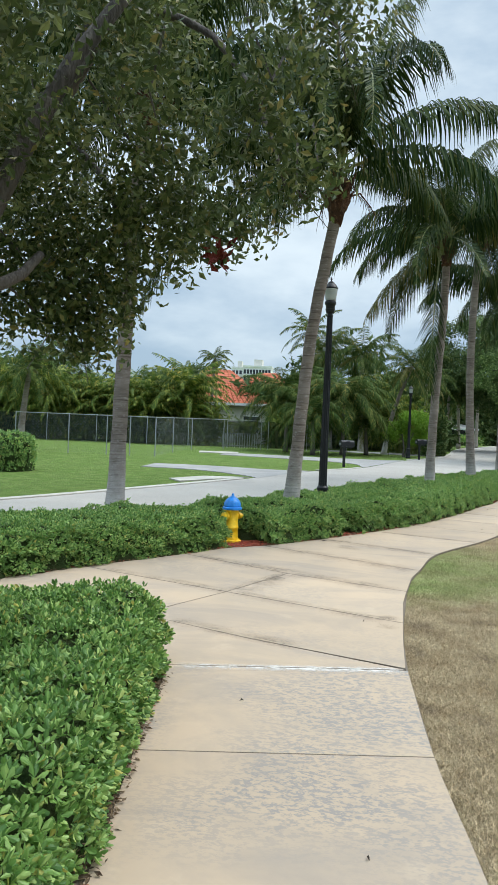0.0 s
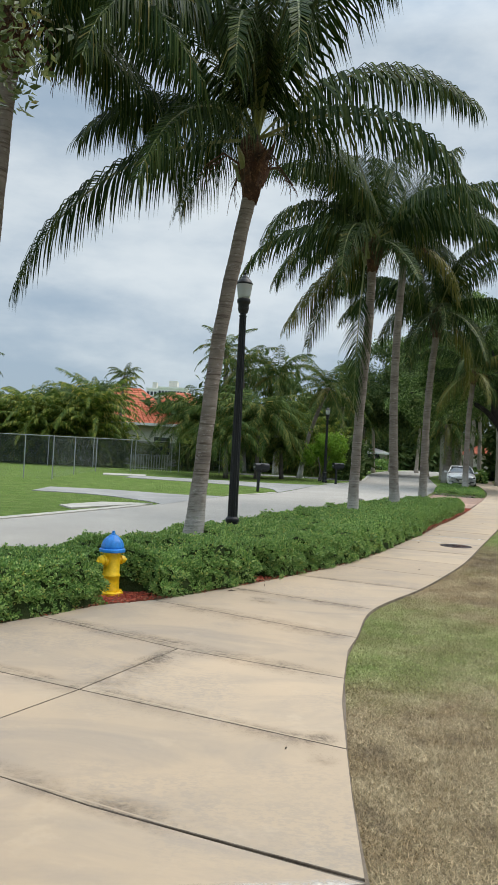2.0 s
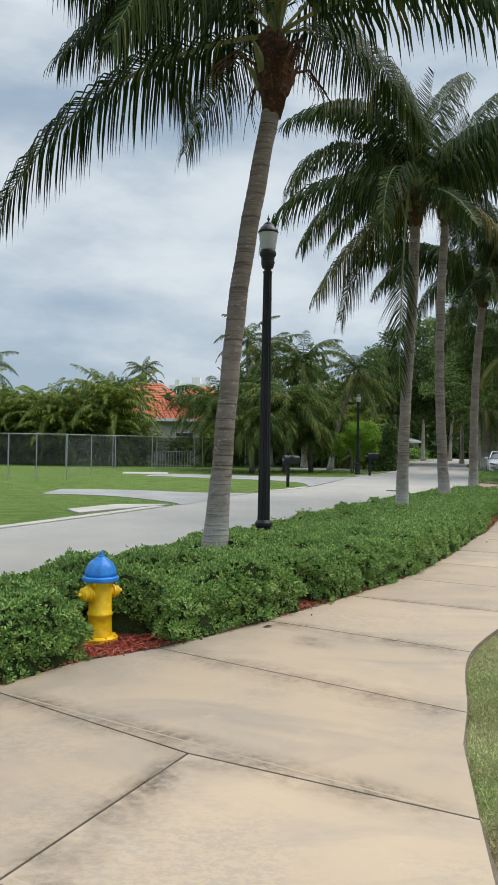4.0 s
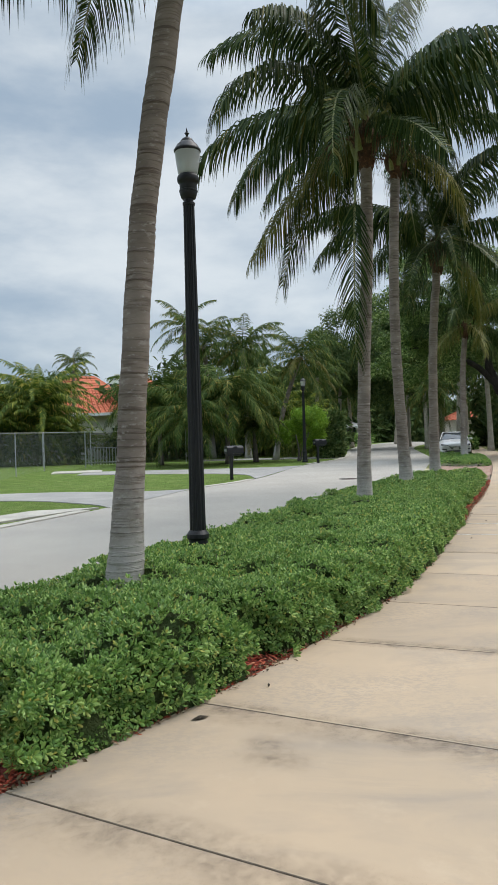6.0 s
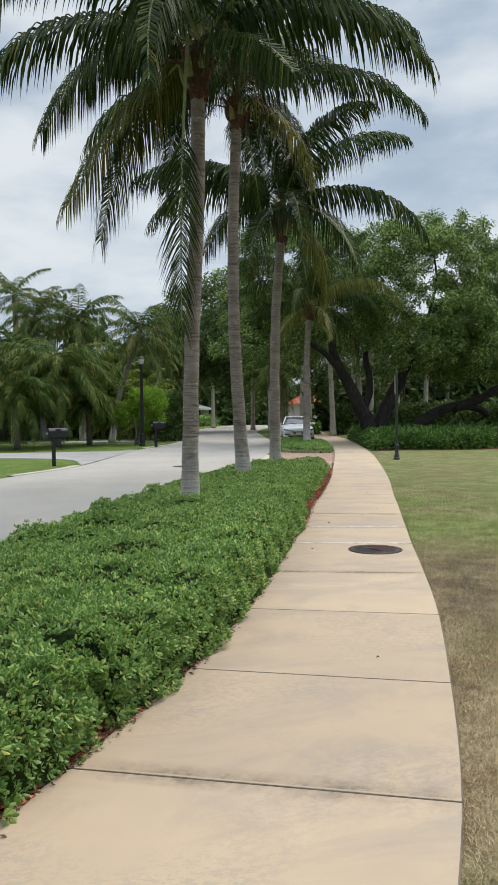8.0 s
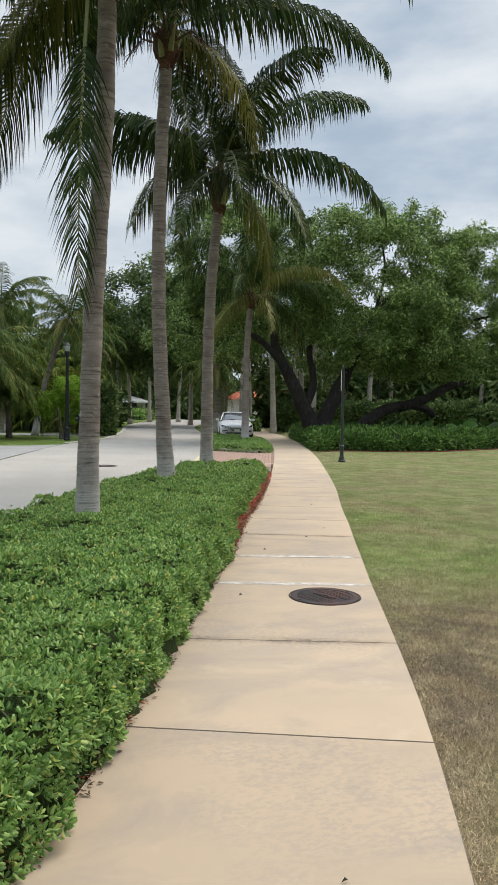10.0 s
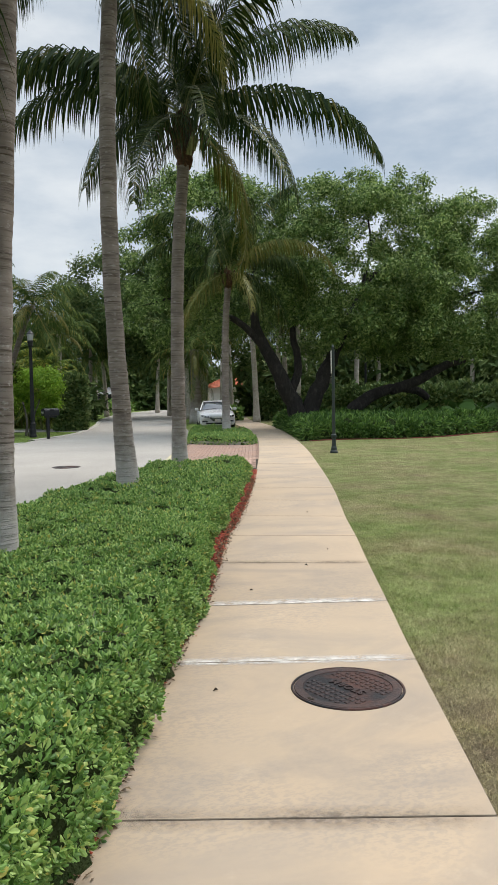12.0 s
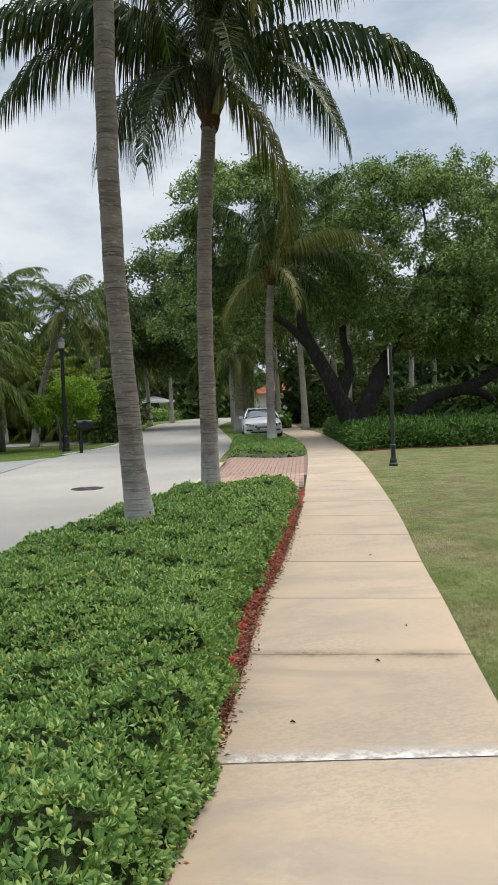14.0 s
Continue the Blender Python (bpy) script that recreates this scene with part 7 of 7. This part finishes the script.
util = thing("utility_box", Matrix.Translation((8.9, 60.0, gz(60.0))) @ Matrix.Rotation(radians(-20), 4, "Z"), "dark green steel utility box on the verge", "utility box")
part("cabinet", box(1.0, 0.7, 0.62, (0, 0, 0.31), 0.02), DARK_GREEN, util)
part("lid", box(1.06, 0.76, 0.06, (0, 0, 0.65), 0.015), DARK_GREEN, util)

# kerb ring of the island
ring_in, ring_out = np.concatenate([ISLAND, ISLAND[:1]]), np.concatenate([offset(ISLAND, -0.14), offset(ISLAND, -0.14)[:1]])
isl = part("kerb_island", strip(ring_out, ring_in, 0.13, 60, 2, 0.16), KERB)
tagged(isl, "raised concrete kerb round the island", "kerb", kind="structure")

# ---- loose litter, mulch chips and turf ----
CHIP_V = np.array([(-0.5, -0.1, 0), (0.5, -0.12, 0.02), (0.48, 0.12, 0.02), (-0.5, 0.09, 0), (0, 0, 0.14)], float)
CHIP_T = np.array([(0, 1, 4), (1, 2, 4), (2, 3, 4), (3, 0, 4)])


def chips():
    rng = np.random.default_rng(17)
    outer, inner = offset(FRONT, 0.02), offset(FRONT, -0.42)
    poly = np.concatenate([outer, inner[::-1]])
    poly = poly[poly[:, 1] > 6.5]
    x, y = sprinkle(poly, 1500, rng)
    k = ((y > 9.7) & (y < 11.3)) | ((y > 11.7) & (y < 13.5)) | (y > 19.3) | (rng.uniform(0, 1, len(x)) < 0.3)
    x, y = x[k], y[k]
    far = edge_distance(x, y, outer[outer[:, 1] > 6.5])
    p = np.stack([x, y, gzn(y) + 0.026 + rng.uniform(0, 0.015, len(x))], 1)
    ax = np.stack([rng.normal(0, 0.3, len(x)), rng.normal(0, 0.3, len(x)), np.ones(len(x))], 1)
    v, t = scatter(CHIP_V, CHIP_T, p, ax, rng.uniform(0.018, 0.065, len(x)) * rng.uniform(0.7, 1.2, len(x)), rng)
    ob = part_me("mulch_chips", mesh_np("mulch_chips", v, t), CHIPS)
    tagged(ob, "red dyed bark chips scattered along the hedge's foot", "mulch", kind="stuff")


def litter():
    """Brown leaf litter and bare twigs along the hedges' feet."""
    rng = np.random.default_rng(23)
    near_edge = cut(near_l, 0.4, 4.7)
    bits = []
    for line, wide in ((cut(FRONT, 6.5, 28), 0.06), (near_edge, 0.05)):
        n = int(len(line) * 60)
        i = rng.integers(0, len(line) - 1, n)
        f = rng.uniform(0, 1, n)[:, None]
        p = line[i] * (1 - f) + line[i + 1] * f
        d = line[i + 1] - line[i]
        d /= np.linalg.norm(d, axis=1)[:, None]
        p = p + np.stack([-d[:, 1], d[:, 0]], 1) * (rng.normal(0.01, wide * 0.5, n))[:, None]
        bits.append(np.stack([p[:, 0], p[:, 1], gzn(p[:, 1]) + 0.034 + rng.uniform(0, 0.012, n)], 1))
    p = np.concatenate(bits)
    ax = np.stack([rng.normal(0, 0.4, len(p)), rng.normal(0, 0.4, len(p)), np.ones(len(p))], 1)
    v, t = scatter(LEAF_V, LEAF_T, p, ax, rng.uniform(0.012, 0.045, len(p)), rng)
    tagged(part_me("leaf_litter", mesh_np("leaf_litter", v, t), LITTER), "brown dry leaf litter along the hedges' feet", "leaf litter", kind="stuff")


LITTER = foliage("dry_litter", (0.05, 0.034, 0.022), (0.16, 0.11, 0.065), (0.34, 0.25, 0.15), 0.8, 0.05, (0.42, 0.10, 0.05), 0.15)
litter()
CHIPS = foliage("mulch_chip", (0.17, 0.024, 0.013), (0.42, 0.068, 0.034), (0.60, 0.18, 0.10), 0.85, 0.02, (0.45, 0.27, 0.17))
chips()
TURF = turf_material()


def turf():
    rng = np.random.default_rng(19)
    edge = np.concatenate([near_r, [(2.3, 5.8), (2.35, 6.46), (2.5, 7.86), (2.63, 8.7)], cut(WALK_R, 9.0, 26)])
    edge = edge[edge[:, 1] > 0.5]
    poly = np.concatenate([edge, offset(edge, 1.9)[::-1]])
    x, y = sprinkle(poly, 15000, rng)
    d = edge_distance(x, y, edge)
    k = rng.uniform(0, 1, len(x)) < np.clip(1.15 - 0.6 * d, 0.02, 1) * np.clip((26 - y) / 9, 0, 1)
    x, y = x[k], y[k]
    n = len(x)
    a, h = rng.uniform(0, 6.283, n), rng.uniform(0.006, 0.026, n)
    lean = rng.normal(0, 0.017, (n, 2))
    w = 0.0016
    z = gzn(y)
    b = np.stack([x, y, z], 1)
    s = np.stack([np.cos(a) * w, np.sin(a) * w, np.zeros(n)], 1)
    v = np.stack([b - s, b + s, b + np.stack([lean[:, 0], lean[:, 1], h], 1)], 1).reshape(-1, 3)
    ob = part_me("turf", mesh_np("turf", v, np.arange(n * 3).reshape(-1, 3)), TURF)
    tagged(ob, "short dry grass blades of the lawn beside the path", "grass", kind="stuff")


turf()


def fallen(x, y, ln, turn, mat, label):
    v = [(-ln / 2, 0, 0.004), (0, ln * 0.18, 0.012), (ln / 2, 0, 0.004), (0, -ln * 0.18, 0.01), (0, 0, 0.02)]
    bm = bmesh.new()
    q = [bm.verts.new(p) for p in v]
    for f in ((0, 1, 4), (1, 2, 4), (2, 3, 4), (3, 0, 4), (0, 3, 2, 1)):
        bm.faces.new([q[i] for i in f])
    ob = part("fallen_leaf", bm, mat)
    ob.matrix_basis = Matrix.Translation((x, y, gz(y) + H + 0.001)) @ Matrix.Rotation(turn, 4, "Z")
    tagged(ob, label, "leaf", "litter on the path")


fallen(1.55, 11.25, 0.12, 0.5, SOIL, "curled dark brown leaf on the concrete")
for x, y, s, a in ((1.95, 11.75, 0.05, 1.4), (5.2, 17.9, 0.04, 0.3), (6.9, 20.6, 0.05, 2.0), (8.2, 23.6, 0.06, 0.8), (4.35, 13.9, 0.03, 0.2), (7.4, 21.2, 0.04, 1.1), (6.1, 19.9, 0.04, 2.5), (1.2, 4.2, 0.03, 0.4), (1.9, 2.6, 0.03, 1.9), (2.0, 6.4, 0.03, 1.0)):
    fallen(x, y, s, a, SOIL, "small dark leaf scrap on the concrete")

# ---- paving bricks of the apron ----
brick_me = bpy.data.meshes.new("brick")
bm = box(0.184, 0.085, 0.05, (0, 0, 0), 0.0)
bmesh.ops.bevel(bm, geom=[e for e in bm.edges if all(v.co.z > 0 for v in e.verts)], offset=0.006, segments=1, affect="EDGES")
bm.to_mesh(brick_me)
bm.free()
brick_me.materials.append(BRICK)
apron_poly = np.concatenate([np.array(between(WALK_L, 29.9, 38.5)), offset(cut(ROAD_NEAR, 29.4, 38.6), 0.22)[::-1]])
u_dir = np.array([0.33, 0.944])
cells = []
for i in range(-70, 130):
    for j in range(-60, 60):
        # basket courses set across the walk
        px = np.array([9.5, 30.0]) + u_dir * (i * 0.1) + np.array([u_dir[1], -u_dir[0]]) * (j * 0.2 + 0.1 * (i % 2))
        cells.append(px)
cells = np.array(cells)
ok = inside(cells[:, 0], cells[:, 1], apron_poly) & (edge_distance(cells[:, 0], cells[:, 1], apron_poly) > 0.06) & ~inside(cells[:, 0], cells[:, 1], ISLAND)
cells = cells[ok]
order = np.argsort(cells[:, 1])
rot = Matrix.Rotation(math.atan2(-u_dir[0], u_dir[1]), 4, "Z")
rr = random.Random(4)
for n, i in enumerate(order[:290]):
    ob = part_me("brick", brick_me, None, apron_root)
    ob.matrix_basis = Matrix.Translation((cells[i, 0], cells[i, 1], gz(cells[i, 1]) + 0.004 + rr.uniform(-0.002, 0.002))) @ rot
rest = cells[order[290:]]
bv = np.array([v.co[:] for v in brick_me.vertices]) @ np.array(rot.to_3x3()).T
brick_me.calc_loop_triangles()
bt = np.array([t.vertices[:] for t in brick_me.loop_triangles])
vv = (bv[None] + np.concatenate([rest, (gzn(rest[:, 1]) + 0.004)[:, None]], 1)[:, None]).reshape(-1, 3)
tt = (bt[None] + (np.arange(len(rest)) * len(bv))[:, None, None]).reshape(-1, 3)
tagged(part_me("brick_rest", mesh_np("brick_rest", vv, tt), BRICK, apron_root), kind="stuff")
